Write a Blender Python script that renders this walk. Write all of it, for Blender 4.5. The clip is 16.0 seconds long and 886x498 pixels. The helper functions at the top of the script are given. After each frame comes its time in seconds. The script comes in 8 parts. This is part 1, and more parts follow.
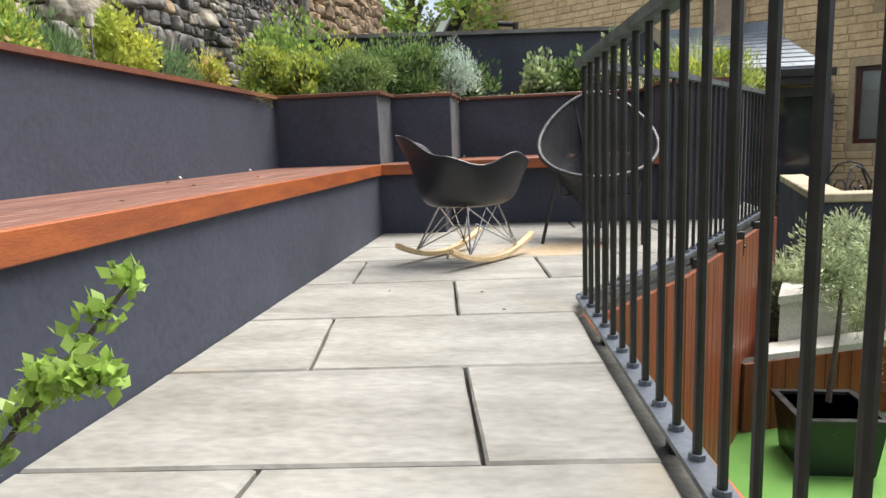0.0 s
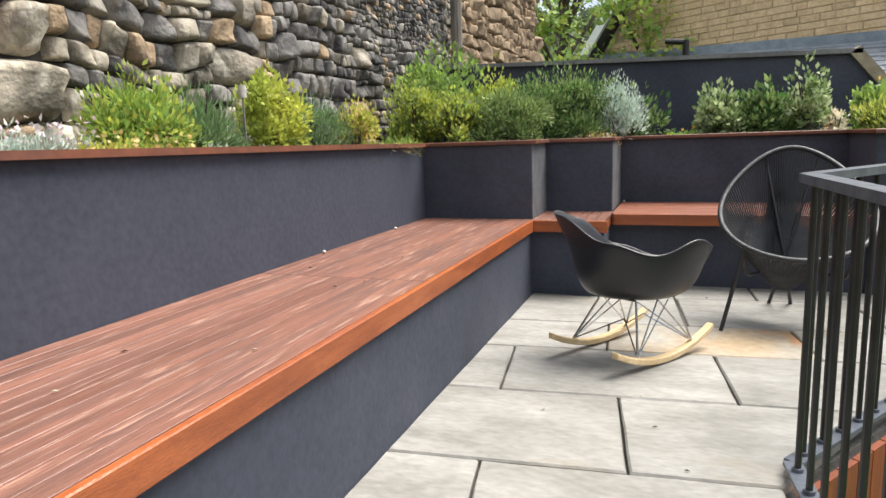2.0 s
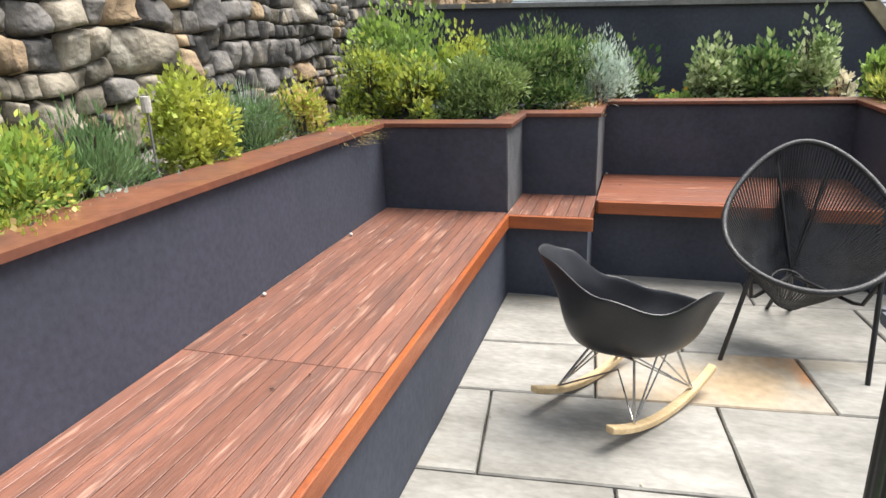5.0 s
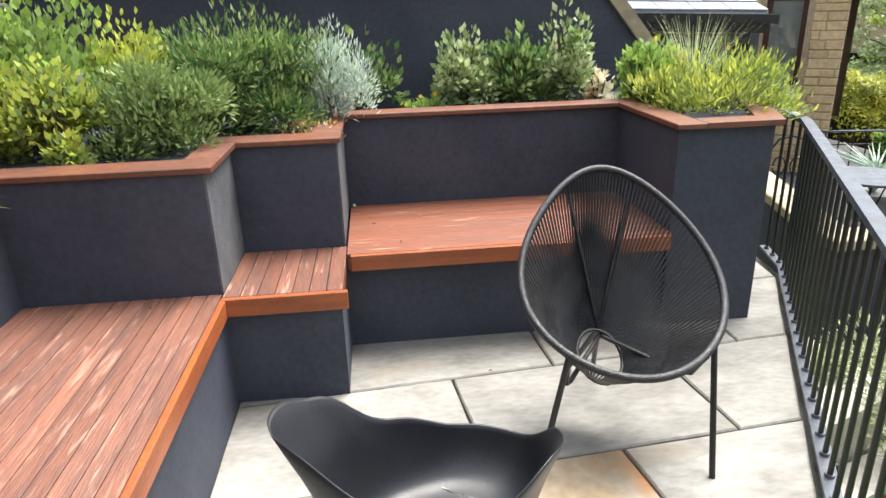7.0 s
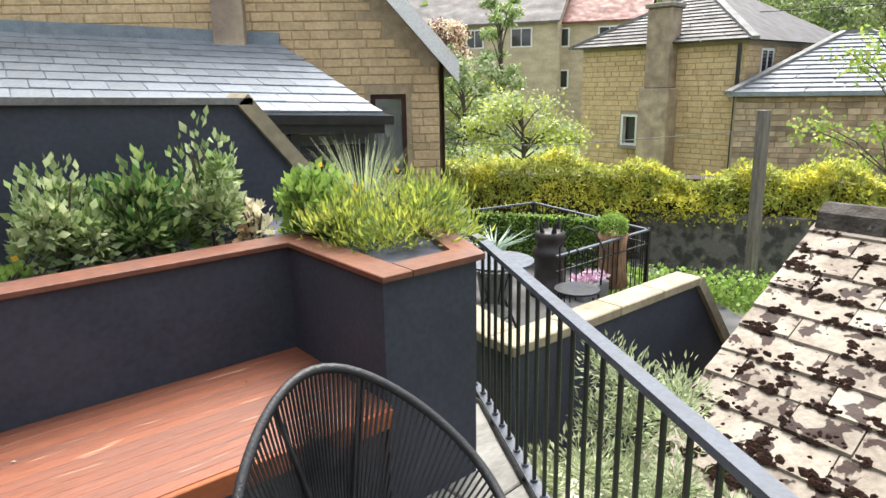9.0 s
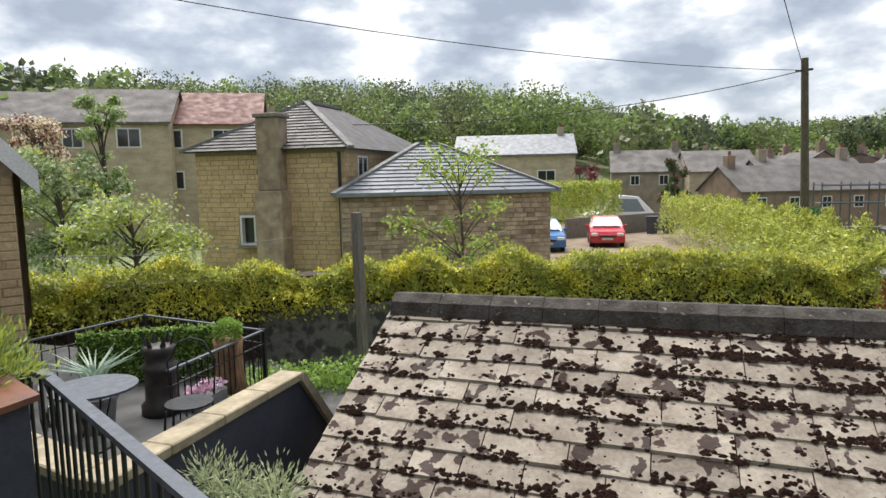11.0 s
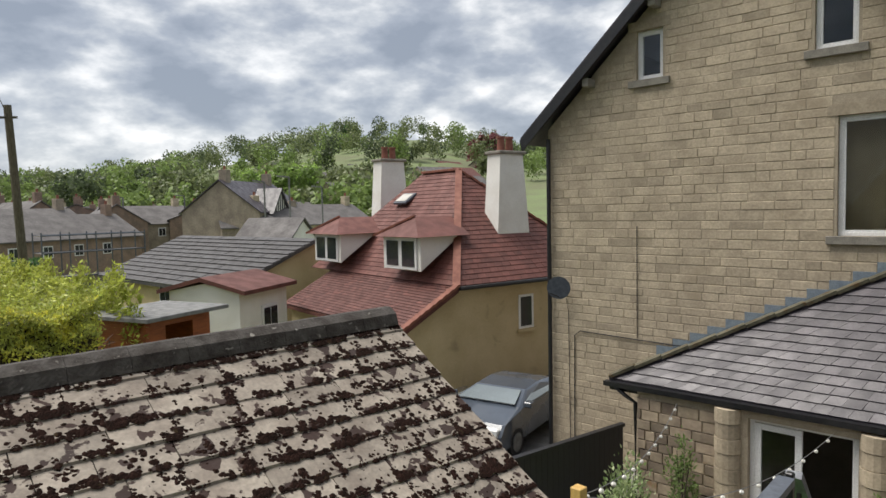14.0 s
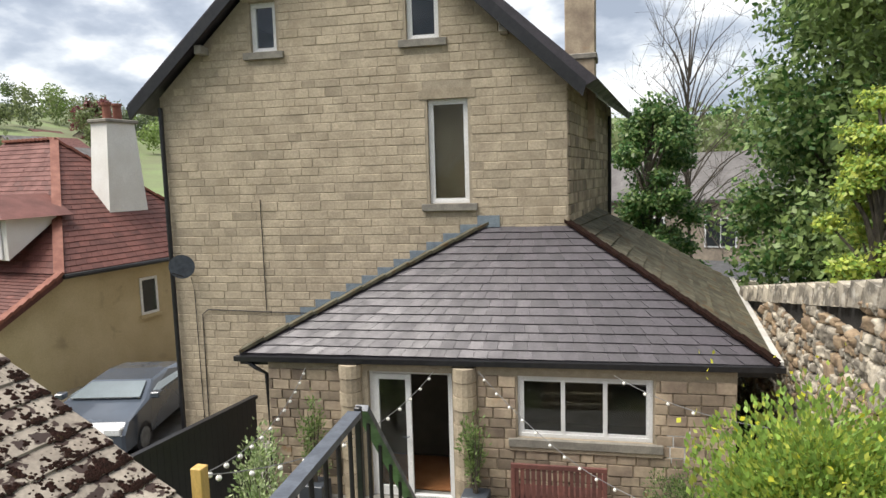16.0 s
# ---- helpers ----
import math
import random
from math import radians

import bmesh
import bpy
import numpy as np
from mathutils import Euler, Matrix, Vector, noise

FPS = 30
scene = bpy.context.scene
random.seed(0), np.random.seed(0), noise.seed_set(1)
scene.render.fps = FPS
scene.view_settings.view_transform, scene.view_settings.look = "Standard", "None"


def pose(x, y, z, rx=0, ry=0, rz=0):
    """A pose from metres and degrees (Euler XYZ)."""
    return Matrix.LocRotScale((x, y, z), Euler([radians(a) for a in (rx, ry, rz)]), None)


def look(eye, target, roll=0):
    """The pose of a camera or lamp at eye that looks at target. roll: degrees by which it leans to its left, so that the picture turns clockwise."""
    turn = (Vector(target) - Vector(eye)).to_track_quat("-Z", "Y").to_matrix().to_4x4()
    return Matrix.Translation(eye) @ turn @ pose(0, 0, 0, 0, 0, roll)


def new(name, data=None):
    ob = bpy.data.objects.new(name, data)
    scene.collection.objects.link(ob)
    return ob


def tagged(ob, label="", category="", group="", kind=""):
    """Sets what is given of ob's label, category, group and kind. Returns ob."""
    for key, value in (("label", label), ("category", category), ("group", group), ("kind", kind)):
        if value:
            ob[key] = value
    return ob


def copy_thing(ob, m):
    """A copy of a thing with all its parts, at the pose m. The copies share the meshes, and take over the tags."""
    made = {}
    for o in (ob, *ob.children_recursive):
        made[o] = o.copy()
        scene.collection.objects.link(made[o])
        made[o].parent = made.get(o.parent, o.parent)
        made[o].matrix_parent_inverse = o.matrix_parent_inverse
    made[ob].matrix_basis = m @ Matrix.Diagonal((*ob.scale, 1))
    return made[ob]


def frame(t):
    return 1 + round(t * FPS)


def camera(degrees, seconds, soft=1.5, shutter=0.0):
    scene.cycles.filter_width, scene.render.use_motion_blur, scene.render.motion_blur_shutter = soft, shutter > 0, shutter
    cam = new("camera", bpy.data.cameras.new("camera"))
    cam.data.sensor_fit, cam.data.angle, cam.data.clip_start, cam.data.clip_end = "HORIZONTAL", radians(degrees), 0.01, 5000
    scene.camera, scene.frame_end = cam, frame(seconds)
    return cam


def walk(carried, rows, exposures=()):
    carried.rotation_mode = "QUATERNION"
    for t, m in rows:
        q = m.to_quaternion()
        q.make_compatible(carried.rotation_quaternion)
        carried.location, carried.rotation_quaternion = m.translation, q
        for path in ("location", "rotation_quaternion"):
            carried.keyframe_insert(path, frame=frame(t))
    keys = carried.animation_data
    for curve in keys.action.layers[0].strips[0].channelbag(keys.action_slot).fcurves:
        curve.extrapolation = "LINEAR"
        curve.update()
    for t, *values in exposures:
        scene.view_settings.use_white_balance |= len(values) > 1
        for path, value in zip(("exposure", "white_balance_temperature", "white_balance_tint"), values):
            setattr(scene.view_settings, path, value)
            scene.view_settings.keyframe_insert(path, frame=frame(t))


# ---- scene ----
cam = camera(68.6, 16.0)
PATH = [
    (0.0, (0.022, -0.011, 0.552), (-0.248, 1.944, 0.228), -2.3),
    (0.5, (-0.052, 0.06, 0.617), (-0.456, 1.992, 0.296), -0.5),
    (1.0, (-0.06, 0.143, 0.711), (-0.588, 2.044, 0.384), -1.6),
    (1.5, (-0.075, 0.254, 0.817), (-0.686, 2.131, 0.493), -1.7),
    (2.0, (-0.105, 0.339, 0.895), (-0.789, 2.188, 0.563), -1.9),
    (2.5, (-0.163, 0.435, 0.995), (-0.894, 2.261, 0.63), -2.3),
    (3.0, (-0.169, 0.51, 1.053), (-0.911, 2.32, 0.636), -2.5),
    (5.5, (-0.312, 1.057, 1.324), (-0.765, 2.887, 0.657), -2.1),
    (6.0, (-0.342, 1.311, 1.328), (-0.635, 3.165, 0.638), -2.0),
    (6.5, (-0.333, 1.584, 1.307), (-0.408, 3.458, 0.612), -1.8),
    (7.0, (-0.343, 1.865, 1.329), (-0.161, 3.73, 0.631), -1.8),
    (7.5, (-0.312, 2.111, 1.344), (0.146, 3.929, 0.648), -1.4),
    (8.0, (-0.265, 2.356, 1.365), (0.459, 4.102, 0.709), -1.2),
    (8.5, (-0.264, 2.547, 1.406), (0.718, 4.189, 0.822), -1.2),
    (9.0, (-0.269, 2.653, 1.46), (0.965, 4.147, 0.966), -1.0),
    (11.5, (-0.33, 2.22, 1.59), (1.6313, 2.5698, 1.414), -0.9),
    (12.0, (-0.32, 2.2, 1.585), (1.6753, 2.233, 1.4523), -0.59),
    (12.5, (-0.3, 2.19, 1.58), (1.6707, 1.866, 1.4735), -0.73),
    (13.0, (-0.28, 2.19, 1.575), (1.5924, 1.4937, 1.4774), -0.76),
    (13.5, (-0.28, 2.17, 1.57), (1.4122, 1.109, 1.467), -1.2),
    (14.0, (-0.31, 2.15, 1.565), (1.1419, 0.7796, 1.4472), -1.15),
    (14.5, (-0.36, 2.125, 1.55), (0.8111, 0.5096, 1.4118), -1.55),
    (15.0, (-0.41, 2.1, 1.54), (0.4823, 0.3175, 1.3774), -1.49),
    (15.5, (-0.455, 2.085, 1.53), (0.2099, 0.2088, 1.3358), -1.61),
    (16.0, (-0.478, 2.075, 1.529), (0.0446, 0.1572, 1.308), -1.66),
]
EXPOSURES = [(0, 1.05), (3, 1.1), (5.5, 1.2), (7, 1.45), (9, 1.4), (11.5, 0.3), (13, 0.15), (14, 0.15), (16, 0.6)]
walk(cam, [(t, look(eye, target, roll)) for t, eye, target, roll in PATH], EXPOSURES)

# ---- world, sun, exposure ----
world = bpy.data.worlds.new("sky")
scene.world = world
world.use_nodes = True
wn, wl = world.node_tree.nodes, world.node_tree.links
wn.clear()
w_out = wn.new("ShaderNodeOutputWorld")
w_bg = wn.new("ShaderNodeBackground")
w_sky = wn.new("ShaderNodeTexSky")
w_sky.sky_type, w_sky.sun_disc = "NISHITA", False
w_sky.sun_elevation, w_sky.sun_rotation = radians(65), radians(52)
w_tc = wn.new("ShaderNodeTexCoord")
w_map = wn.new("ShaderNodeMapping")
w_map.inputs["Scale"].default_value = (1.0, 1.0, 2.2)
w_noise = wn.new("ShaderNodeTexNoise")
w_noise.inputs["Scale"].default_value, w_noise.inputs["Detail"].default_value = 6.5, 12
w_noise.inputs["Roughness"].default_value, w_noise.inputs["Distortion"].default_value = 0.52, 0.0
w_ramp = wn.new("ShaderNodeValToRGB")
for pos, col in ((0.38, (3.2, 3.6, 4.3, 1)), (0.47, (4.4, 4.8, 5.5, 1)), (0.54, (6.4, 6.7, 7.1, 1)), (0.63, (10.4, 10.4, 10.4, 1))):
    el = w_ramp.color_ramp.elements.new(pos)
    el.color = tuple(c / 12 for c in col[:3]) + (1,)
w_ramp.color_ramp.elements.remove(w_ramp.color_ramp.elements[0])
w_ramp.color_ramp.elements.remove(w_ramp.color_ramp.elements[-1])
w_gain = wn.new("ShaderNodeVectorMath")
w_gain.operation = "SCALE"
w_gain.inputs["Scale"].default_value = 8.2
w_mix = wn.new("ShaderNodeMix")
w_mix.data_type = "RGBA"
w_mix.inputs["Factor"].default_value = 0.9
wl.new(w_tc.outputs["Generated"], w_map.inputs["Vector"])
wl.new(w_map.outputs[0], w_noise.inputs["Vector"])
wl.new(w_noise.outputs["Fac"], w_ramp.inputs["Fac"])
wl.new(w_ramp.outputs["Color"], w_gain.inputs[0])
wl.new(w_sky.outputs["Color"], w_mix.inputs["A"])
wl.new(w_gain.outputs[0], w_mix.inputs["B"])
wl.new(w_mix.outputs["Result"], w_bg.inputs["Color"])
w_bg.inputs["Strength"].default_value = 0.135
wl.new(w_bg.outputs[0], w_out.inputs["Surface"])
sun = new("sun", bpy.data.lights.new("sun", "SUN"))
sun.data.energy, sun.data.angle, sun.data.color = 4.1, radians(40), (1, 0.95, 0.88)
sun.rotation_euler = (radians(25), 0, radians(128))


# ---- materials ----
def material(name, base, second=None, scale=8.0, rough=0.7, metal=0.0, bump=0.1, fine=60.0, stretch=(1, 1, 1), spread=(0.35, 0.65), per_piece=0.0, third=None, third_at=(0.6, 0.66), third_scale=4.0, coords="Object", spec=0.5, island=False, translucent=0.0):
    m = bpy.data.materials.new(name)
    m.use_nodes = True
    n, l = m.node_tree.nodes, m.node_tree.links
    bsdf = n["Principled BSDF"]
    bsdf.inputs["Roughness"].default_value, bsdf.inputs["Metallic"].default_value = rough, metal
    bsdf.inputs["Specular IOR Level"].default_value = spec
    tc = n.new("ShaderNodeTexCoord")
    mp = n.new("ShaderNodeMapping")
    mp.inputs["Scale"].default_value = stretch
    l.new(tc.outputs[coords], mp.inputs["Vector"])
    info = n.new("ShaderNodeObjectInfo")
    vec = mp.outputs[0]
    if per_piece:
        add = n.new("ShaderNodeVectorMath")
        add.operation = "ADD"
        cmb = n.new("ShaderNodeVectorMath")
        cmb.operation = "SCALE"
        cmb.inputs[0].default_value = (7.3, 11.1, 5.7)
        l.new(info.outputs["Random"], cmb.inputs["Scale"])
        l.new(mp.outputs[0], add.inputs[0])
        l.new(cmb.outputs[0], add.inputs[1])
        vec = add.outputs[0]

    def ramped(sc, lo, hi, detail=6, dist=0.0):
        t = n.new("ShaderNodeTexNoise")
        t.inputs["Scale"].default_value, t.inputs["Detail"].default_value = sc, detail
        t.inputs["Distortion"].default_value = dist
        l.new(vec, t.inputs["Vector"])
        r = n.new("ShaderNodeMapRange")
        r.inputs["From Min"].default_value, r.inputs["From Max"].default_value = lo, hi
        l.new(t.outputs["Fac"], r.inputs["Value"])
        return r.outputs[0], t.outputs["Fac"]

    def mixed(fac, a, b, mode="MIX"):
        x = n.new("ShaderNodeMix")
        x.data_type, x.blend_type = "RGBA", mode
        for sock, v in (("Factor", fac), ("A", a), ("B", b)):
            if isinstance(v, (int, float)):
                x.inputs[sock].default_value = v
            elif isinstance(v, tuple):
                x.inputs[sock].default_value = (*v, 1)
            else:
                l.new(v, x.inputs[sock])
        return x.outputs["Result"]

    second = second or tuple(c * 0.75 for c in base)
    f1, raw = ramped(scale, *spread)
    col = mixed(f1, base, second)
    f2, rawf = ramped(fine, 0.3, 0.7, 4)
    fine_mix = n.new("ShaderNodeMapRange")
    fine_mix.inputs["To Min"].default_value, fine_mix.inputs["To Max"].default_value = 0.82, 1.12
    l.new(f2, fine_mix.inputs["Value"])
    grey = n.new("ShaderNodeCombineColor")
    for i in range(3):
        l.new(fine_mix.outputs[0], grey.inputs[i])
    col = mixed(1.0, col, grey.outputs[0], "MULTIPLY")
    if third:
        f3, _ = ramped(third_scale, *third_at, detail=8, dist=0.4)
        col = mixed(f3, col, third)
    if per_piece:
        src = info.outputs["Random"]
        if island:
            geo = n.new("ShaderNodeNewGeometry")
            src = geo.outputs["Random Per Island"]
        pr = n.new("ShaderNodeMapRange")
        pr.inputs["To Min"].default_value, pr.inputs["To Max"].default_value = 1 - per_piece, 1 + per_piece
        l.new(src, pr.inputs["Value"])
        g2 = n.new("ShaderNodeCombineColor")
        for i in range(3):
            l.new(pr.outputs[0], g2.inputs[i])
        col = mixed(1.0, col, g2.outputs[0], "MULTIPLY")
    l.new(col, bsdf.inputs["Base Color"])
    if bump:
        b = n.new("ShaderNodeBump")
        b.inputs["Strength"].default_value, b.inputs["Distance"].default_value = bump, 0.01
        l.new(rawf, b.inputs["Height"])
        l.new(b.outputs[0], bsdf.inputs["Normal"])
    rr = n.new("ShaderNodeMapRange")
    rr.inputs["To Min"].default_value, rr.inputs["To Max"].default_value = max(0, rough - 0.1), min(1, rough + 0.1)
    l.new(f1, rr.inputs["Value"])
    l.new(rr.outputs[0], bsdf.inputs["Roughness"])
    if translucent:
        tr = n.new("ShaderNodeBsdfTranslucent")
        l.new(col, tr.inputs["Color"])
        ms = n.new("ShaderNodeMixShader")
        ms.inputs[0].default_value = translucent
        l.new(bsdf.outputs[0], ms.inputs[1])
        l.new(tr.outputs[0], ms.inputs[2])
        l.new(ms.outputs[0], n["Material Output"].inputs["Surface"])
    return m


def leaf_material(name, a, b):
    lift = 1.8
    a, b = tuple(min(0.8, c * lift) for c in a), (tuple(min(0.8, c * lift) for c in b) if b else None)
    return material(name, a, b, scale=6, rough=0.45, bump=0, fine=30, per_piece=0.35, island=True, translucent=0.42, spec=0.4)


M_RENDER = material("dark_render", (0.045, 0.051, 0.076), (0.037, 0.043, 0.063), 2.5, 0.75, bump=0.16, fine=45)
# lighter copy of the render: light on the +x returns put into the colour
M_RENDER_LIT = material("lit_side_render", (0.11, 0.115, 0.125), (0.06, 0.065, 0.075), 5, 0.8, bump=0.3, fine=90)
M_STONE_FLAG = material("sandstone_flag", (0.305, 0.295, 0.272), (0.20, 0.192, 0.172), 3.0, 0.62, bump=0.3, fine=26, stretch=(1, 2.2, 1), per_piece=0.09, third=(0.27, 0.225, 0.155), third_at=(0.62, 0.8), third_scale=1.4)
M_FLAG_RUST = material("rusty_flag", (0.31, 0.295, 0.26), (0.35, 0.26, 0.16), 2.4, 0.62, bump=0.3, fine=26, third=(0.42, 0.17, 0.045), third_at=(0.57, 0.66), third_scale=1.7)
M_MORTAR = material("mortar", (0.10, 0.095, 0.085), (0.06, 0.058, 0.05), 9, 0.95, bump=0.5)
# greyed tones and pale patches: worn wood plus sky sheen put into the colour
M_DECK = material("oiled_hardwood", (0.235, 0.105, 0.072), (0.135, 0.066, 0.05), 3.0, 0.42, bump=0.3, fine=22, stretch=(9, 0.8, 9), per_piece=0.2, third=(0.36, 0.21, 0.155), third_at=(0.58, 0.72), third_scale=7)
M_DECK_X = material("oiled_hardwood_across", (0.26, 0.095, 0.055), (0.17, 0.066, 0.042), 2.0, 0.42, bump=0.2, fine=22, stretch=(0.8, 9, 9), per_piece=0.06, third=(0.46, 0.26, 0.17), third_at=(0.62, 0.72), third_scale=4)
M_FASCIA = material("orange_stained_wood", (0.36, 0.10, 0.03), (0.25, 0.066, 0.022), 2.0, 0.4, bump=0.2, fine=30, stretch=(2, 2, 12), per_piece=0.08)
M_CAP = material("planter_capping_wood", (0.20, 0.075, 0.045), (0.12, 0.05, 0.034), 4, 0.45, bump=0.2, fine=30, per_piece=0.12)
M_CLAD = material("red_brown_cladding", (0.25, 0.065, 0.025), (0.16, 0.042, 0.018), 2.0, 0.5, bump=0.2, fine=25, stretch=(8, 8, 0.8), per_piece=0.15)
M_BLACK = material("black_painted_steel", (0.012, 0.012, 0.014), (0.02, 0.02, 0.022), 14, 0.38, bump=0.08, fine=80)
M_GREYSTEEL = material("grey_painted_steel", (0.11, 0.125, 0.15), (0.07, 0.08, 0.10), 14, 0.4, bump=0.08, fine=80)
# soil of the beds; the same dark colour paints shade inside the hedge
M_SOIL_SHADE = material("soil_and_shade", (0.06, 0.042, 0.03), (0.03, 0.022, 0.017), 12, 0.95, bump=0.8, fine=50)
M_WHITE = material("white_upvc", (0.78, 0.78, 0.78), (0.70, 0.70, 0.69), 3, 0.35, bump=0.0)
M_DRYSTONE = material("gritstone", (0.43, 0.38, 0.30), (0.17, 0.15, 0.12), 5.0, 0.9, bump=1.0, fine=38, spread=(0.44, 0.58), per_piece=0.32, third=(0.58, 0.54, 0.46), third_at=(0.56, 0.72), third_scale=7)
M_DRYSTONE_DARK = material("blackened_gritstone", (0.16, 0.15, 0.14), (0.06, 0.058, 0.058), 5.0, 0.85, bump=1.0, fine=38, spread=(0.44, 0.58), per_piece=0.35, third=(0.25, 0.22, 0.18), third_at=(0.58, 0.74), third_scale=7)
M_DRYSTONE_WARM = material("warm_gritstone", (0.38, 0.28, 0.175), (0.21, 0.15, 0.10), 6.0, 0.9, bump=1.0, fine=45, per_piece=0.3)
# near-black wall core and board backing: shade in the gaps put into the colour
M_SHADOWGAP = material("hearting_and_gap_shade", (0.035, 0.032, 0.028), None, 9, 0.95, bump=0.5)
M_HOUSE = material("coursed_sandstone", (0.45, 0.375, 0.27), (0.35, 0.29, 0.21), 2.5, 0.88, bump=0.5, fine=24, per_piece=0.16, third=(0.28, 0.225, 0.155), third_at=(0.6, 0.8), third_scale=1.3)
M_HOUSE_MIX = material("mixed_sandstone", (0.43, 0.345, 0.245), (0.24, 0.185, 0.14), 2.5, 0.88, bump=0.6, fine=20, per_piece=0.35, third=(0.34, 0.2, 0.1), third_at=(0.64, 0.74), third_scale=2)
M_HOUSE_JOINT = material("lime_pointing", (0.38, 0.32, 0.235), (0.32, 0.27, 0.20), 9, 0.95, bump=0.4)
M_BUFF = material("buff_brick", (0.60, 0.45, 0.26), (0.50, 0.37, 0.21), 5, 0.85, bump=0.4, fine=24, per_piece=0.12)
M_BUFF_JOINT = material("buff_pointing", (0.46, 0.36, 0.23), None, 9, 0.95, bump=0.4)
M_SILL = material("stone_sill", (0.27, 0.25, 0.21), (0.19, 0.175, 0.15), 5, 0.85, bump=0.4)
M_SLATE = material("purple_slate", (0.062, 0.053, 0.062), (0.038, 0.033, 0.04), 2.5, 0.42, bump=0.35, fine=30, per_piece=0.2)
M_SLATE_GREY = material("grey_slate", (0.30, 0.33, 0.37), (0.23, 0.26, 0.30), 2.5, 0.4, bump=0.3, fine=30, per_piece=0.12)
M_MOSSROOF = material("mossy_stone_slate", (0.11, 0.10, 0.065), (0.06, 0.055, 0.035), 4, 0.9, bump=0.6, fine=20, per_piece=0.2, third=(0.08, 0.05, 0.02), third_at=(0.55, 0.65), third_scale=5)
M_ROOFTILE = material("weathered_stone_slate", (0.32, 0.28, 0.23), (0.215, 0.182, 0.15), 4.0, 0.85, bump=0.7, fine=30, per_piece=0.16, third=(0.035, 0.019, 0.015), third_at=(0.56, 0.585), third_scale=7)
M_MOSS = material("dry_moss", (0.026, 0.012, 0.009), (0.014, 0.008, 0.006), 20, 1.0, bump=1.0, fine=60, third=(0.05, 0.035, 0.018), third_at=(0.62, 0.75), third_scale=12, spec=0.1)
M_RIDGE = material("blackened_ridge_tile", (0.07, 0.062, 0.055), (0.03, 0.024, 0.02), 7, 0.95, bump=1.0, fine=40, third=(0.24, 0.225, 0.2), third_at=(0.64, 0.72), third_scale=14)
M_CONTILE = material("grey_concrete_tile", (0.085, 0.08, 0.08), (0.06, 0.056, 0.056), 2.5, 0.6, bump=0.2, fine=20, per_piece=0.1)
M_CONTILE_BLUE = material("blue_grey_tile", (0.16, 0.18, 0.215), (0.12, 0.135, 0.165), 2.5, 0.5, bump=0.2, fine=20, per_piece=0.1)
M_CLAY = material("dark_clay_tile", (0.145, 0.052, 0.04), (0.095, 0.036, 0.03), 2.5, 0.7, bump=0.3, fine=24, per_piece=0.2)
M_CLAY_ORANGE = material("orange_ridge_tile", (0.25, 0.09, 0.055), (0.18, 0.065, 0.045), 5, 0.7, bump=0.2)
M_RENDER_BUFF = material("buff_render", (0.58, 0.47, 0.28), (0.49, 0.39, 0.225), 1.0, 0.85, bump=0.2, third=(0.30, 0.24, 0.15), third_at=(0.62, 0.8), third_scale=1.6)
M_RENDER_WHITE = material("white_render", (0.80, 0.79, 0.75), (0.72, 0.70, 0.65), 1.5, 0.85, bump=0.2)
M_ASPHALT = material("asphalt", (0.085, 0.085, 0.088), (0.06, 0.06, 0.062), 3, 0.9, bump=0.4, fine=120)
M_DIRT = material("gravel_yard", (0.26, 0.205, 0.145), (0.18, 0.14, 0.10), 1.5, 0.95, bump=0.6, fine=40)
M_TURF = material("artificial_turf", (0.13, 0.30, 0.055), (0.10, 0.25, 0.045), 3, 0.8, bump=0.8, fine=200)
M_GRASS = material("field_grass", (0.15, 0.20, 0.075), (0.14, 0.15, 0.08), 0.08, 0.95, bump=0, fine=3)
M_GROUND = material("verge_ground", (0.09, 0.09, 0.05), (0.055, 0.06, 0.035), 0.5, 0.95, bump=0.4, fine=12)
M_GALV = material("lead_flashing", (0.26, 0.31, 0.35), (0.19, 0.23, 0.27), 6, 0.5, metal=0.3, bump=0.2)
M_COPE = material("pale_stone_coping", (0.40, 0.34, 0.235), (0.28, 0.24, 0.17), 5, 0.85, bump=0.5, fine=22, per_piece=0.12)
M_COPE_WHITE = material("white_stone_slab", (0.55, 0.53, 0.49), (0.45, 0.43, 0.39), 4, 0.7, bump=0.3)
M_LEDGE_GREY = material("grey_coping", (0.22, 0.22, 0.215), (0.15, 0.15, 0.15), 6, 0.8, bump=0.3)
M_BARK = material("bark", (0.11, 0.09, 0.07), (0.06, 0.05, 0.04), 8, 0.95, bump=0.8, stretch=(3, 3, 1))
M_POLE = material("weathered_pole", (0.13, 0.115, 0.075), (0.08, 0.07, 0.045), 6, 0.95, bump=0.5, stretch=(6, 6, 0.7))
M_POST = material("grey_timber", (0.24, 0.215, 0.185), (0.15, 0.135, 0.115), 6, 0.9, bump=0.5, stretch=(6, 6, 0.7))
M_YPOST = material("new_softwood", (0.62, 0.40, 0.13), (0.50, 0.31, 0.10), 5, 0.6, bump=0.2, stretch=(6, 6, 0.7))
M_BROWNWIN = material("brown_frame", (0.075, 0.025, 0.018), None, 5, 0.4, bump=0)
# dark room colour: the gloom indoors is put into the albedo
M_INTERIOR = material("room_shade", (0.10, 0.085, 0.065), (0.07, 0.06, 0.045), 2, 0.9, bump=0)
M_INTERIOR_PALE = material("cream_room", (0.62, 0.5, 0.32), None, 2, 0.9, bump=0)
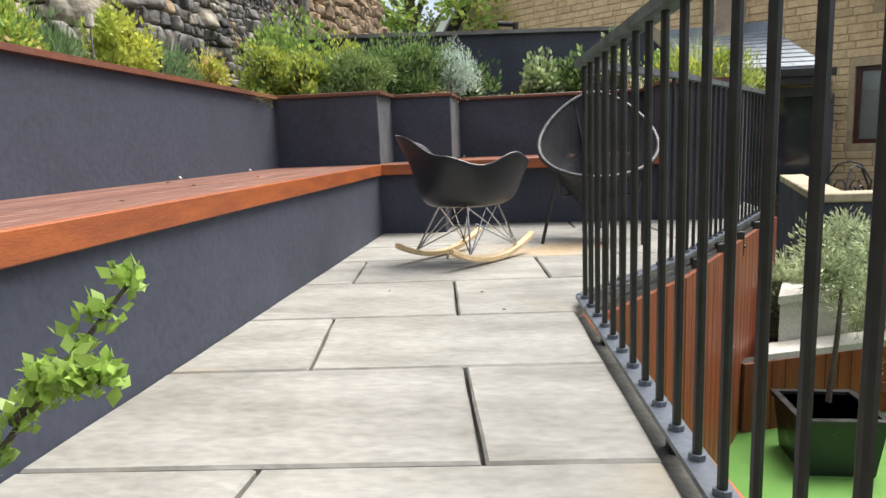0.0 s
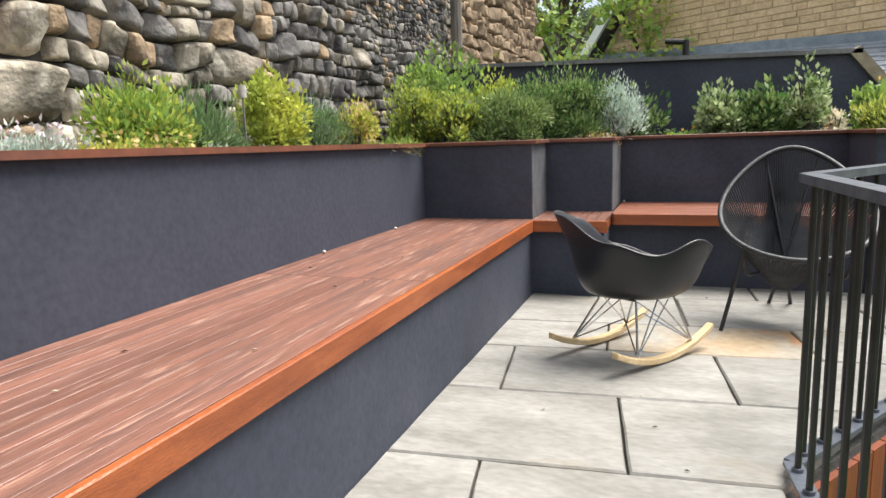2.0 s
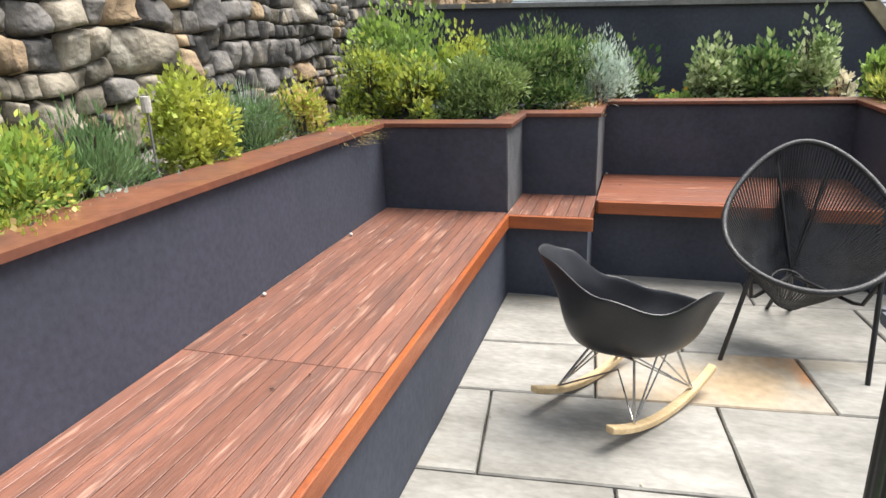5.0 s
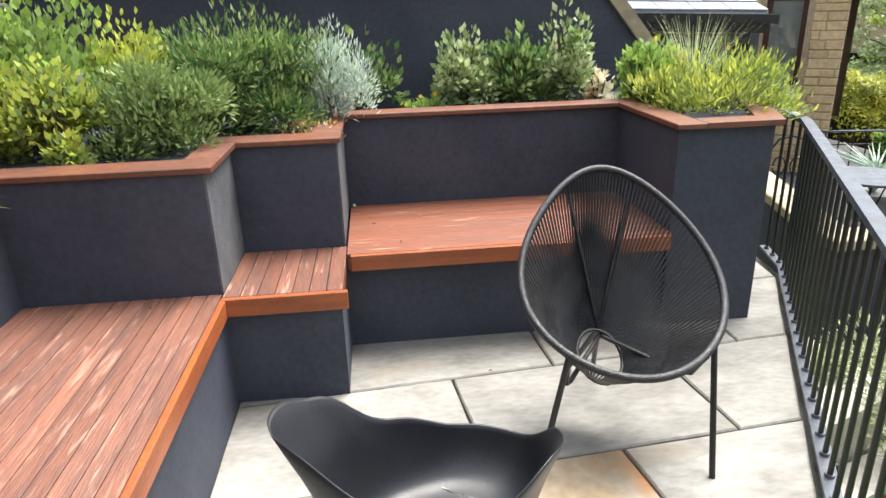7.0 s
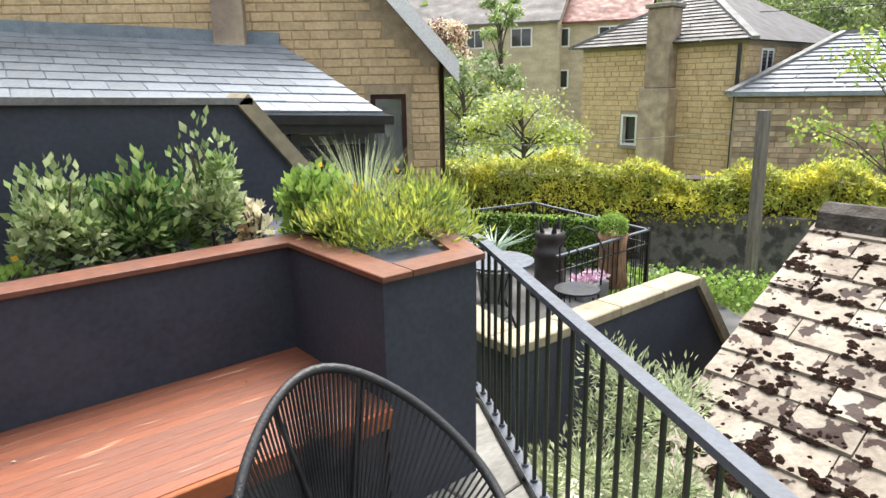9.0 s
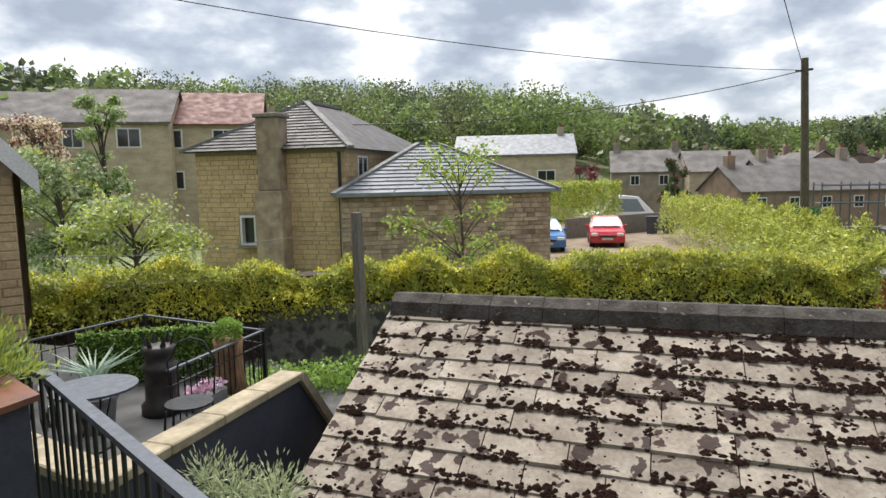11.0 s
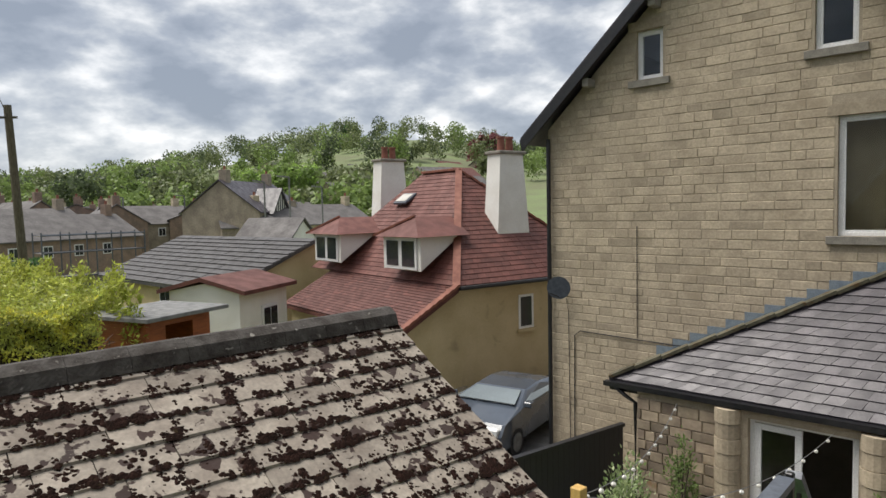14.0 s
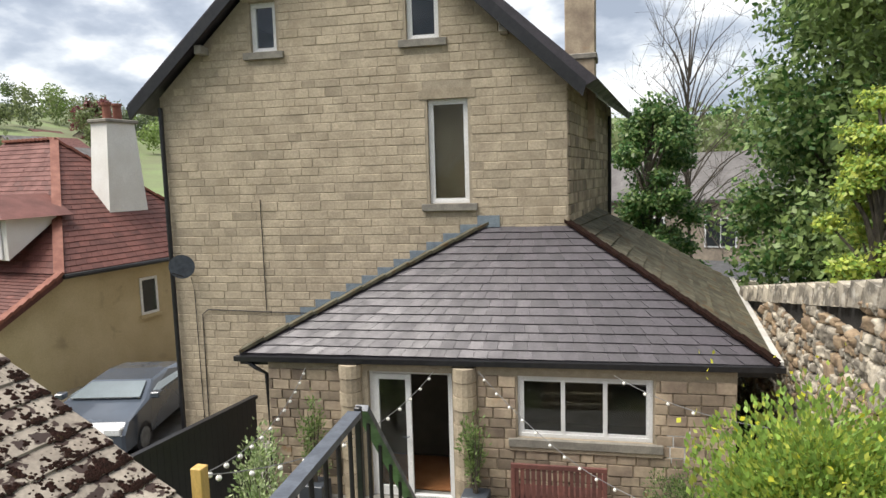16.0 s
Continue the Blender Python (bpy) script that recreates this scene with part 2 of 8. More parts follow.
M_FLOORWOOD = material("indoor_floor", (0.33, 0.15, 0.06), (0.24, 0.10, 0.04), 3, 0.5, bump=0)

L_GREEN = leaf_material("leaf_mid_green", (0.15, 0.205, 0.07), (0.085, 0.125, 0.045))
L_YELLOW = leaf_material("leaf_yellow_green", (0.31, 0.33, 0.065), (0.19, 0.24, 0.045))
L_BRIGHT = leaf_material("leaf_bright_green", (0.19, 0.275, 0.06), (0.12, 0.19, 0.045))
L_DARK = leaf_material("leaf_dark_green", (0.045, 0.10, 0.025), (0.03, 0.07, 0.02))
L_GREY = leaf_material("leaf_silver", (0.36, 0.42, 0.36), (0.24, 0.30, 0.26))
L_VARIEG = leaf_material("leaf_variegated", (0.34, 0.38, 0.22), (0.12, 0.18, 0.07))
L_OLIVE = leaf_material("leaf_olive", (0.30, 0.34, 0.21), (0.18, 0.21, 0.12))
L_ROSEM = leaf_material("leaf_rosemary", (0.12, 0.19, 0.085), (0.07, 0.12, 0.05))
L_HEDGE = leaf_material("leaf_conifer_gold", (0.48, 0.43, 0.06), (0.34, 0.32, 0.05))
L_STRAW = leaf_material("leaf_straw", (0.46, 0.36, 0.16), (0.34, 0.25, 0.10))
L_DEAD = leaf_material("dead_twigs", (0.07, 0.05, 0.035), (0.04, 0.03, 0.022))
L_TREE = leaf_material("leaf_spring_tree", (0.14, 0.19, 0.055), (0.10, 0.14, 0.045))
L_CONIFER = leaf_material("leaf_conifer_olive", (0.28, 0.30, 0.055), (0.18, 0.20, 0.04))
L_WOOD = leaf_material("leaf_far_wood", (0.115, 0.135, 0.055), (0.08, 0.10, 0.045))
L_COPPER = leaf_material("leaf_copper", (0.13, 0.04, 0.04), (0.08, 0.03, 0.03))
L_YFLOWER = leaf_material("yellow_flowers", (0.75, 0.55, 0.05), (0.6, 0.4, 0.03))
L_DAISY = leaf_material("white_daisies", (0.48, 0.45, 0.46), (0.45, 0.3, 0.38))
L_ORANGE = leaf_material("orange_flowers", (0.75, 0.28, 0.03), None)
L_PINK = leaf_material("pink_flowers", (0.62, 0.38, 0.48), (0.5, 0.26, 0.36))
L_BEIGE = leaf_material("pale_dried_leaves", (0.58, 0.46, 0.34), (0.42, 0.3, 0.2))


def glass_material(name, tint, rough=0.03):
    m = bpy.data.materials.new(name)
    m.use_nodes = True
    b = m.node_tree.nodes["Principled BSDF"]
    b.inputs["Base Color"].default_value = (*tint, 1)
    b.inputs["Roughness"].default_value = rough
    b.inputs["Transmission Weight"].default_value = 1.0
    b.inputs["IOR"].default_value = 1.45
    return m


M_GLASS = glass_material("window_glass", (0.85, 0.9, 0.9))


# ---- mesh helpers ----
def link_mesh(name, bm, mat, parent=None, smooth=False):
    me = bpy.data.meshes.new(name)
    bm.normal_update()
    bm.to_mesh(me)
    bm.free()
    if smooth:
        me.polygons.foreach_set("use_smooth", [True] * len(me.polygons))
    me.materials.append(mat)
    ob = new(name, me)
    if parent is not None:
        ob.parent = parent
    return ob


def part(name, bm, mat, parent, label="", smooth=False):
    return tagged(link_mesh(name, bm, mat, parent, smooth), label=label)


def raw_mesh(name, verts, faces, mat, parent=None, smooth=False):
    me = bpy.data.meshes.new(name)
    me.from_pydata(verts, [], faces)
    if smooth:
        me.polygons.foreach_set("use_smooth", [True] * len(me.polygons))
    me.materials.append(mat)
    ob = new(name, me)
    if parent is not None:
        ob.parent = parent
    return ob


def thing(name, label, category, group="", at=(0, 0, 0), rz=0.0, kind=""):
    ob = new(name)
    ob.empty_display_size = 0.1
    ob.location, ob.rotation_euler = at, (0, 0, radians(rz))
    return tagged(ob, label, category, group, kind)


def structure(name, bm, mat, label="", smooth=False):
    return tagged(link_mesh(name, bm, mat, None, smooth), label=label, kind="structure")


def add_box(bm, x0, y0, z0, x1, y1, z1):
    v = [bm.verts.new(p) for p in itertools_product((x0, x1), (y0, y1), (z0, z1))]
    for a, b, c, d in ((0, 1, 3, 2), (4, 6, 7, 5), (0, 4, 5, 1), (2, 3, 7, 6), (0, 2, 6, 4), (1, 5, 7, 3)):
        bm.faces.new((v[a], v[b], v[c], v[d]))
    return v


def itertools_product(xs, ys, zs):
    return [(x, y, z) for x in xs for y in ys for z in zs]


def box(x0, y0, z0, x1, y1, z1, bevel=0.0):
    bm = bmesh.new()
    add_box(bm, min(x0, x1), min(y0, y1), min(z0, z1), max(x0, x1), max(y0, y1), max(z0, z1))
    if bevel:
        bmesh.ops.bevel(bm, geom=bm.edges[:], offset=bevel, segments=1, affect="EDGES")
    return bm


def add_prism(bm, poly, z0, z1):
    """poly: counter-clockwise (x, y)."""
    lo = [bm.verts.new((x, y, z0)) for x, y in poly]
    hi = [bm.verts.new((x, y, z1)) for x, y in poly]
    bm.faces.new(lo[::-1])
    bm.faces.new(hi)
    for i in range(len(poly)):
        j = (i + 1) % len(poly)
        bm.faces.new((lo[i], lo[j], hi[j], hi[i]))


def prism(poly, z0, z1, bevel=0.0):
    bm = bmesh.new()
    add_prism(bm, poly, z0, z1)
    if bevel:
        bmesh.ops.bevel(bm, geom=bm.edges[:], offset=bevel, segments=1, affect="EDGES")
    return bm


def solid(front, back):
    """A closed body between two polygons of the same count."""
    bm = bmesh.new()
    a = [bm.verts.new(p) for p in front]
    b = [bm.verts.new(p) for p in back]
    bm.faces.new(a)
    bm.faces.new(b[::-1])
    for i in range(len(a)):
        j = (i + 1) % len(a)
        bm.faces.new((a[j], a[i], b[i], b[j]))
    bmesh.ops.recalc_face_normals(bm, faces=bm.faces[:])
    return bm


def add_tube(bm, points, r, n=8, closed=False, taper=None):
    pts = [Vector(p) for p in points]
    rings = []
    up = Vector((0, 0, 1))
    for i, p in enumerate(pts):
        if closed:
            d = pts[(i + 1) % len(pts)] - pts[i - 1]
        else:
            d = pts[min(i + 1, len(pts) - 1)] - pts[max(i - 1, 0)]
        d.normalize()
        a = d.cross(up)
        if a.length < 0.05:
            a = d.cross(Vector((1, 0, 0)))
        a.normalize()
        b = d.cross(a)
        rr = r if taper is None else r + (taper - r) * i / (len(pts) - 1)
        rings.append([bm.verts.new(p + rr * (math.cos(2 * math.pi * k / n) * a + math.sin(2 * math.pi * k / n) * b)) for k in range(n)])
    for i in range(len(rings) if closed else len(rings) - 1):
        q, s = rings[i], rings[(i + 1) % len(rings)]
        for k in range(n):
            bm.faces.new((q[k], q[(k + 1) % n], s[(k + 1) % n], s[k]))
    if not closed:
        bm.faces.new(rings[0][::-1])
        bm.faces.new(rings[-1])


def tube(points, r, n=8, closed=False, taper=None):
    bm = bmesh.new()
    add_tube(bm, points, r, n, closed, taper)
    bmesh.ops.recalc_face_normals(bm, faces=bm.faces[:])
    return bm


def bar(p, q, w, h):
    """A square bar from p to q."""
    p, q = Vector(p), Vector(q)
    d = (q - p).normalized()
    a = d.cross(Vector((0, 0, 1)))
    if a.length < 0.01:
        a = Vector((1, 0, 0))
    a = a.normalized() * w / 2
    b = a.cross(d).normalized() * h / 2
    sq = ((-1, -1), (1, -1), (1, 1), (-1, 1))
    return solid([p + i * a + j * b for i, j in sq], [q + i * a + j * b for i, j in sq])


def leaves(name, centres, size, mat, parent=None, aspect=0.5, upward=0.3, seed=1, spread_dirs=None, facing=None):
    """Many small pointed leaves at given points, in one mesh; facing: the way their faces look, roughly."""
    rng = np.random.default_rng(seed)
    c = np.asarray(centres, float)
    n = len(c)
    d = rng.normal(size=(n, 3)) if spread_dirs is None else np.asarray(spread_dirs) + 0.35 * rng.normal(size=(n, 3))
    d[:, 2] += upward
    d /= np.linalg.norm(d, axis=1)[:, None]
    s = rng.normal(size=(n, 3))
    if facing is not None:
        s = np.cross(d, np.asarray(facing) + 0.35 * s)
    s -= (s * d).sum(1)[:, None] * d
    s /= np.linalg.norm(s, axis=1)[:, None]
    nn = np.cross(d, s)
    L = size * rng.uniform(0.6, 1.25, n)[:, None]
    v = np.stack([c, c + 0.45 * L * d + 0.5 * aspect * L * s + 0.08 * L * nn, c + L * d, c + 0.45 * L * d - 0.5 * aspect * L * s + 0.08 * L * nn], 1).reshape(-1, 3)
    me = bpy.data.meshes.new(name)
    me.vertices.add(4 * n)
    me.vertices.foreach_set("co", v.ravel())
    me.loops.add(4 * n)
    me.loops.foreach_set("vertex_index", np.arange(4 * n))
    me.polygons.add(n)
    me.polygons.foreach_set("loop_start", np.arange(0, 4 * n, 4))
    me.update(calc_edges=True)
    me.materials.append(mat)
    ob = new(name, me)
    if parent is not None:
        ob.parent = parent
    return ob


def placed(x, y, z=0.0, rz=0.0):
    return Matrix.Translation((x, y, z)) @ Matrix.Rotation(radians(rz), 4, "Z")

# ---- the terrace ----
BENCH_Z, CAP_Z, BENCH_T = 0.433, 0.877, 0.067
LOW = -1.2
WEST_Z = 0.912
RAIL_D = Vector((0.5, 0.866, 0))
RA, RB, RM, RC, RD = Vector((0.345, 0.2, 0)), Vector((0.187, 2.13, 0)), Vector((0.62, 2.76, 0)), Vector((1.68, 4.75, 0)), Vector((1.76, 5.05, 0))

structure("floor", prism([(-0.9, 0.72), (0.36, 0.72), (0.187, 2.11), (0.62, 2.74), (1.69, 4.75), (1.76, 5.3), (-0.9, 5.3)], -0.2, -0.03), M_MORTAR, "dark mortar bed under the paved terrace")
structure("wall_terrace", solid([(0.46, 0.6, -0.2), (0.24, 2.1, -0.2), (0.24, 2.1, LOW), (0.46, 0.6, LOW)], [(-0.9, 0.6, -0.2), (-0.9, 2.1, -0.2), (-0.9, 2.1, LOW), (-0.9, 0.6, LOW)]), M_RENDER)

# benches and planters, painted render
structure("wall_bench", box(-1.6, 0.5, -3, -0.9, 3.96, BENCH_Z - BENCH_T), M_RENDER, "dark grey rendered base under the long wooden bench")
structure("wall_west", solid([(-1.72, 0.5, -3), (-1.55, 0.5, -3), (-1.55, 0.5, WEST_Z - 0.022), (-1.72, 0.5, WEST_Z - 0.022)], [(-1.72, 3.964, -3), (-1.55, 3.964, -3), (-1.55, 3.964, CAP_Z - 0.022), (-1.72, 3.964, CAP_Z - 0.022)]), M_RENDER, "tall dark grey rendered planter wall behind the bench")
structure("wall_planter_corner", box(-1.72, 3.965, -0.2, -0.902, 5.0, CAP_Z - 0.022), M_RENDER, "dark grey rendered planter corner above the bench end")
# thin pale facings that paint the lit side of the two returns
structure("wall_planter_return", box(-0.902, 3.965, BENCH_Z + 0.001, -0.895, 4.368, CAP_Z - 0.022), M_RENDER_LIT, "return face of the rendered planter corner, painted lighter as its lit side")
structure("wall_planter_return", box(-0.5, 4.37, BENCH_Z + 0.001, -0.494, 4.938, CAP_Z - 0.022), M_RENDER_LIT)
structure("wall_planter_step", box(-0.9, 4.37, -0.2, -0.5, 5.1, CAP_Z - 0.022), M_RENDER, "dark grey rendered planter block behind the small bench")
structure("wall_small_bench", box(-0.9, 3.96, -0.2, -0.5, 4.37, BENCH_Z - BENCH_T), M_RENDER)
structure("wall_back_bench", box(-0.5, 4.33, -0.2, 0.86, 4.94, BENCH_Z - BENCH_T), M_RENDER)
structure("wall_north", box(-0.5, 4.94, -0.2, 0.9, 5.14, CAP_Z - 0.022), M_RENDER)
structure("wall_pillar", prism([(0.84, 4.3), (1.24, 4.3), (1.75, 5.5), (0.84, 5.5)], -0.2, CAP_Z - 0.022), M_RENDER, "dark grey rendered corner planter beside the railing")
structure("wall_garden_back", solid([(-6, 5.6, 0.2), (1.6, 5.6, 0.2), (1.35, 5.6, 0.9), (0.95, 5.6, 1.38), (-3.0, 5.6, 1.5), (-6, 5.6, 1.5)], [(-6, 5.75, 0.2), (1.6, 5.75, 0.2), (1.35, 5.75, 0.9), (0.95, 5.75, 1.38), (-3.0, 5.75, 1.5), (-6, 5.75, 1.5)]), M_RENDER, "high dark grey rendered garden wall with grey coping")
structure("ground_planter", box(-2.5, 0.5, 0.2, -1.7, 5.6, 0.74), M_SOIL_SHADE)
structure("ground_planter_back", prism([(-1.7, 4.2), (-0.9, 4.2), (-0.9, 5.12), (0.9, 5.12), (1.0, 4.5), (1.3, 4.5), (1.66, 5.45), (1.6, 5.6), (-1.7, 5.6)], 0.2, 0.76), M_SOIL_SHADE)


def capping(x0, y0, x1, y1):
    return structure("trim", box(x0, y0, CAP_Z - 0.022, x1, y1, CAP_Z, 0.003), M_CAP, "red-brown wooden capping board on the planter wall")


structure("trim", solid([(-1.74, 0.49, WEST_Z - 0.022), (-1.525, 0.49, WEST_Z - 0.022), (-1.525, 0.49, WEST_Z), (-1.74, 0.49, WEST_Z)], [(-1.74, 3.945, CAP_Z - 0.022), (-1.525, 3.945, CAP_Z - 0.022), (-1.525, 3.945, CAP_Z), (-1.74, 3.945, CAP_Z)]), M_CAP, "red-brown wooden capping board on the planter wall")
capping(-1.74, 3.947, -0.87, 4.09)
capping(-0.99, 4.092, -0.87, 4.348)
capping(-0.99, 4.35, -0.48, 4.49)
capping(-0.6, 4.492, -0.48, 4.912)
capping(-0.6, 4.914, 0.938, 5.05)
capping(0.82, 4.27, 0.94, 4.912)
structure("trim", solid([(0.942, 4.27, CAP_Z - 0.022), (1.26, 4.27, CAP_Z - 0.022), (1.79, 5.5, CAP_Z - 0.022), (1.68, 5.56, CAP_Z - 0.022), (1.2, 4.39, CAP_Z - 0.022), (0.942, 4.39, CAP_Z - 0.022)], [(0.942, 4.27, CAP_Z), (1.26, 4.27, CAP_Z), (1.79, 5.5, CAP_Z), (1.68, 5.56, CAP_Z), (1.2, 4.39, CAP_Z), (0.942, 4.39, CAP_Z)]), M_CAP)
structure("trim", solid([(-6, 5.57, 1.5), (-3.0, 5.57, 1.5), (1.02, 5.57, 1.38), (1.02, 5.57, 1.41), (-3.0, 5.57, 1.53), (-6, 5.57, 1.53)], [(-6, 5.79, 1.5), (-3.0, 5.79, 1.5), (1.02, 5.79, 1.38), (1.02, 5.79, 1.41), (-3.0, 5.79, 1.53), (-6, 5.79, 1.53)]), M_LEDGE_GREY, "thin grey coping on the high wall")
structure("trim", solid([(0.95, 5.57, 1.38), (1.35, 5.57, 0.9), (1.6, 5.57, 0.4), (1.66, 5.57, 0.44), (1.41, 5.57, 0.94), (1.0, 5.57, 1.43)], [(0.95, 5.79, 1.38), (1.35, 5.79, 0.9), (1.6, 5.79, 0.4), (1.66, 5.79, 0.44), (1.41, 5.79, 0.94), (1.0, 5.79, 1.43)]), M_COPE, "sloping lichened sandstone coping")


def slatted_bench(label, x0, y0, x1, y1, along_y, slats, fascias, joints=()):
    t = thing("wooden_bench", label, "bench", at=(0, 0, BENCH_Z - BENCH_T))
    z0, z1 = 0.0, BENCH_T
    body = box(x0 + 0.004, y0 + 0.004, z0, x1 - 0.004, y1 - 0.004, z1 - 0.022)
    part("seat_frame", body, M_FASCIA, t)
    for f in fascias:
        part("fascia", box(f[0], f[1], z0, f[2], f[3], z1 - 0.001, 0.003), M_FASCIA, t, "orange-stained front board")
    if along_y:
        w = (x1 - x0) / slats
        cuts = [y0, *joints, y1]
        for i in range(slats):
            for a, b in zip(cuts[:-1], cuts[1:]):
                part("slat", box(x0 + i * w + 0.0013, a + 0.001, z1 - 0.02, x0 + (i + 1) * w - 0.0013, b - 0.001, z1, 0.0015), M_DECK, t)
    else:
        w = (y1 - y0) / slats
        for i in range(slats):
            part("slat", box(x0 + 0.002, y0 + i * w + 0.0005, z1 - 0.02, x1 - 0.002, y0 + (i + 1) * w - 0.0005, z1, 0.0008), M_DECK_X, t)
    return t


slatted_bench("long bench of worn red-brown slats with orange front board", -1.548, 0.5, -0.9, 3.962, True, 13, [(-0.9, 0.5, -0.88, 3.908)], (2.3,))
slatted_bench("short red-brown slatted seat between two longer benches", -0.896, 3.932, -0.489, 4.368, True, 7, [(-0.899, 3.91, -0.474, 3.932)])
slatted_bench("wide red-brown slatted bench under the back planter wall", -0.488, 4.27, 0.838, 4.938, False, 14, [(-0.474, 4.248, 0.826, 4.27)])


# paving: courses across the terrace
def rail_x(y):
    if y > RC.y:
        return 1.70
    if y < 2.13:
        return RA.x + (y - RA.y) * (RB.x - RA.x) / (RB.y - RA.y) - 0.02
    p, q = (RB, RM) if y < RM.y else (RM, RC)
    return p.x + (y - p.y) * (q.x - p.x) / (q.y - p.y) - 0.02


COURSES = [0.72, 1.03, 1.53, 2.02, 2.55, 3.05, 3.465, 4.0, 4.55, 5.3]
JOINTS = [((-0.46, -0.46),), ((-0.067, -0.147),), ((-0.54, -0.62),), ((-0.218, -0.291),), ((-0.705, -0.767), (0.095, 0.036)), ((-0.383, -0.415), (0.43, 0.37)), ((-0.06, -0.115), (0.785, 0.72)), ((0.29, 0.25), (1.09, 1.06)), ()]


def course_y(r, x):
    """The bed line below course r, slightly askew to the bench."""
    return COURSES[r] + (0.09 * (x + 0.15) if r else 0)


# ---- railings ----
def railing(label, p, q, n, top=0.775, group="", sag=0.0):
    """p, q: the base line's ends; may slope."""
    t = thing("metal_railing", label, "railing")
    p, q = Vector(p), Vector(q)
    d = q - p
    part("bottom_rail", bar(p + Vector((0, 0, 0.03)), q + Vector((0, 0, 0.03)), 0.045, 0.012), M_GREYSTEEL, t, "grey flat bottom rail")
    part("handrail", bar(p + Vector((0, 0, top)), q + Vector((0, 0, top)), 0.045, 0.022), M_GREYSTEEL if not group else M_BLACK, t)
    for i in range(n):
        b = p + d * ((i + 0.5) / n)
        part("baluster", tube([b + Vector((0, 0, 0.036)), b + Vector((0, 0, top - 0.01))], 0.008, 8), M_BLACK, t)
        part("collar", tube([b + Vector((0, 0, 0.036)), b + Vector((0, 0, 0.046))], 0.014, 8), M_GREYSTEEL, t)
    return t



railing("black steel balusters with a grey handrail beside the top steps", RA, RB, 18)
railing("short black steel railing with grey handrail past the bend", RB, RM, 7)
railing("long black steel railing with grey handrail along the angled edge", RM, RC, 22)
railing("short black railing returning to the rendered corner planter", RC, RD, 3)
rp = thing("newel_post", "black steel newel post at the head of the garden steps", "post", at=(RA.x, RA.y - 0.03, 0))
part("post", box(-0.011, -0.011, -0.2, 0.011, 0.011, 0.79, 0.003), M_BLACK, rp)
railing("sloping black stair railing following the garden steps down", RA - Vector((0, 0.06, 0)), Vector((0.66, -3.3, -3.5)), 26)

structure("fascia", solid([(0.39, 0.72, -0.03), (0.215, 2.12, -0.03), (0.215, 2.12, -0.19), (0.39, 0.72, -0.19)], [(0.36, 0.72, -0.03), (0.187, 2.12, -0.03), (0.187, 2.12, -0.19), (0.36, 0.72, -0.19)]), M_FASCIA, "orange-stained edge board under the railing")


def brackets(p, q, n):
    for i in range(n):
        b = p + (q - p) * ((i + 0.5) / n)
        t = thing("rail_bracket", "black steel bracket fixing the railing to the terrace edge", "bracket", "railing brackets", at=b)
        part("plate", box(0.0, -0.02, -0.14, 0.045, 0.02, 0.0, 0.004), M_BLACK, t)
        part("bolt", tube([(0.04, 0, -0.09), (0.055, 0, -0.09)], 0.01, 8), M_BLACK, t)


brackets(RA, RB, 3)
brackets(RM, RC, 5)

# steps down to the house
for i in range(20):
    structure("step", box(-0.9, 0.72 - 0.2 * i, -0.175 * (i + 1) - 0.4, 0.36 + 0.015 * i, 0.52 - 0.2 * i, -0.175 * (i + 1)), M_COPE, "stone garden step")

# lawn terrace, cladding, raised bed
structure("ground_lawn", prism([(0.19, -1.4), (2.9, -1.4), (2.9, 4.6), (1.5, 4.6), (0.19, 2.2)], LOW - 2.4, LOW), M_TURF, "bright green artificial grass")


def clad_wall(p, q, z0, z1, boards, thick=0.04):
    p, q = Vector(p), Vector(q)
    d = (q - p).normalized()
    nrm = Vector((d.y, -d.x, 0)) * thick
    w = (q - p).length / boards
    base = structure("wall_cladding", solid([p + Vector((0, 0, z0)), q + Vector((0, 0, z0)), q + Vector((0, 0, z1)), p + Vector((0, 0, z1))], [p - nrm * 2 + Vector((0, 0, z0)), q - nrm * 2 + Vector((0, 0, z0)), q - nrm * 2 + Vector((0, 0, z1)), p - nrm * 2 + Vector((0, 0, z1))]), M_SHADOWGAP, "red-brown vertical timber boards")
    for i in range(boards):
        a, b = p + d * (i * w + 0.003), p + d * ((i + 1) * w - 0.003)
        part("board", solid([a + Vector((0, 0, z0)), b + Vector((0, 0, z0)), b + Vector((0, 0, z1)), a + Vector((0, 0, z1))], [v + nrm * 0.5 + Vector((0, 0, z)) for v, z in ((a, z0), (b, z0), (b, z1), (a, z1))]), M_CLAD, base)


clad_wall((0.215, 2.13, 0), (0.64, 2.75, 0), LOW, -0.045, 8)
clad_wall((0.642, 2.753, 0), (1.69, 4.72, 0), LOW, -0.045, 24)
clad_wall((1.22, 3.78, 0), (2.95, 4.42, 0), LOW, -0.78, 20)
structure("ground_bed", prism([(1.28, 3.88), (2.9, 4.48), (2.9, 4.93), (1.9, 4.93)], LOW, -0.86), M_SOIL_SHADE)
structure("trim", prism([(1.3, 3.80), (2.96, 4.41), (2.92, 4.6), (1.38, 4.02)], -0.78, -0.74), M_COPE_WHITE, "white stone coping slab on the raised bed")
structure("trim", prism([(1.5, 4.05), (2.05, 4.28), (1.97, 4.9), (1.85, 4.9)], -0.5, -0.45), M_COPE_WHITE)
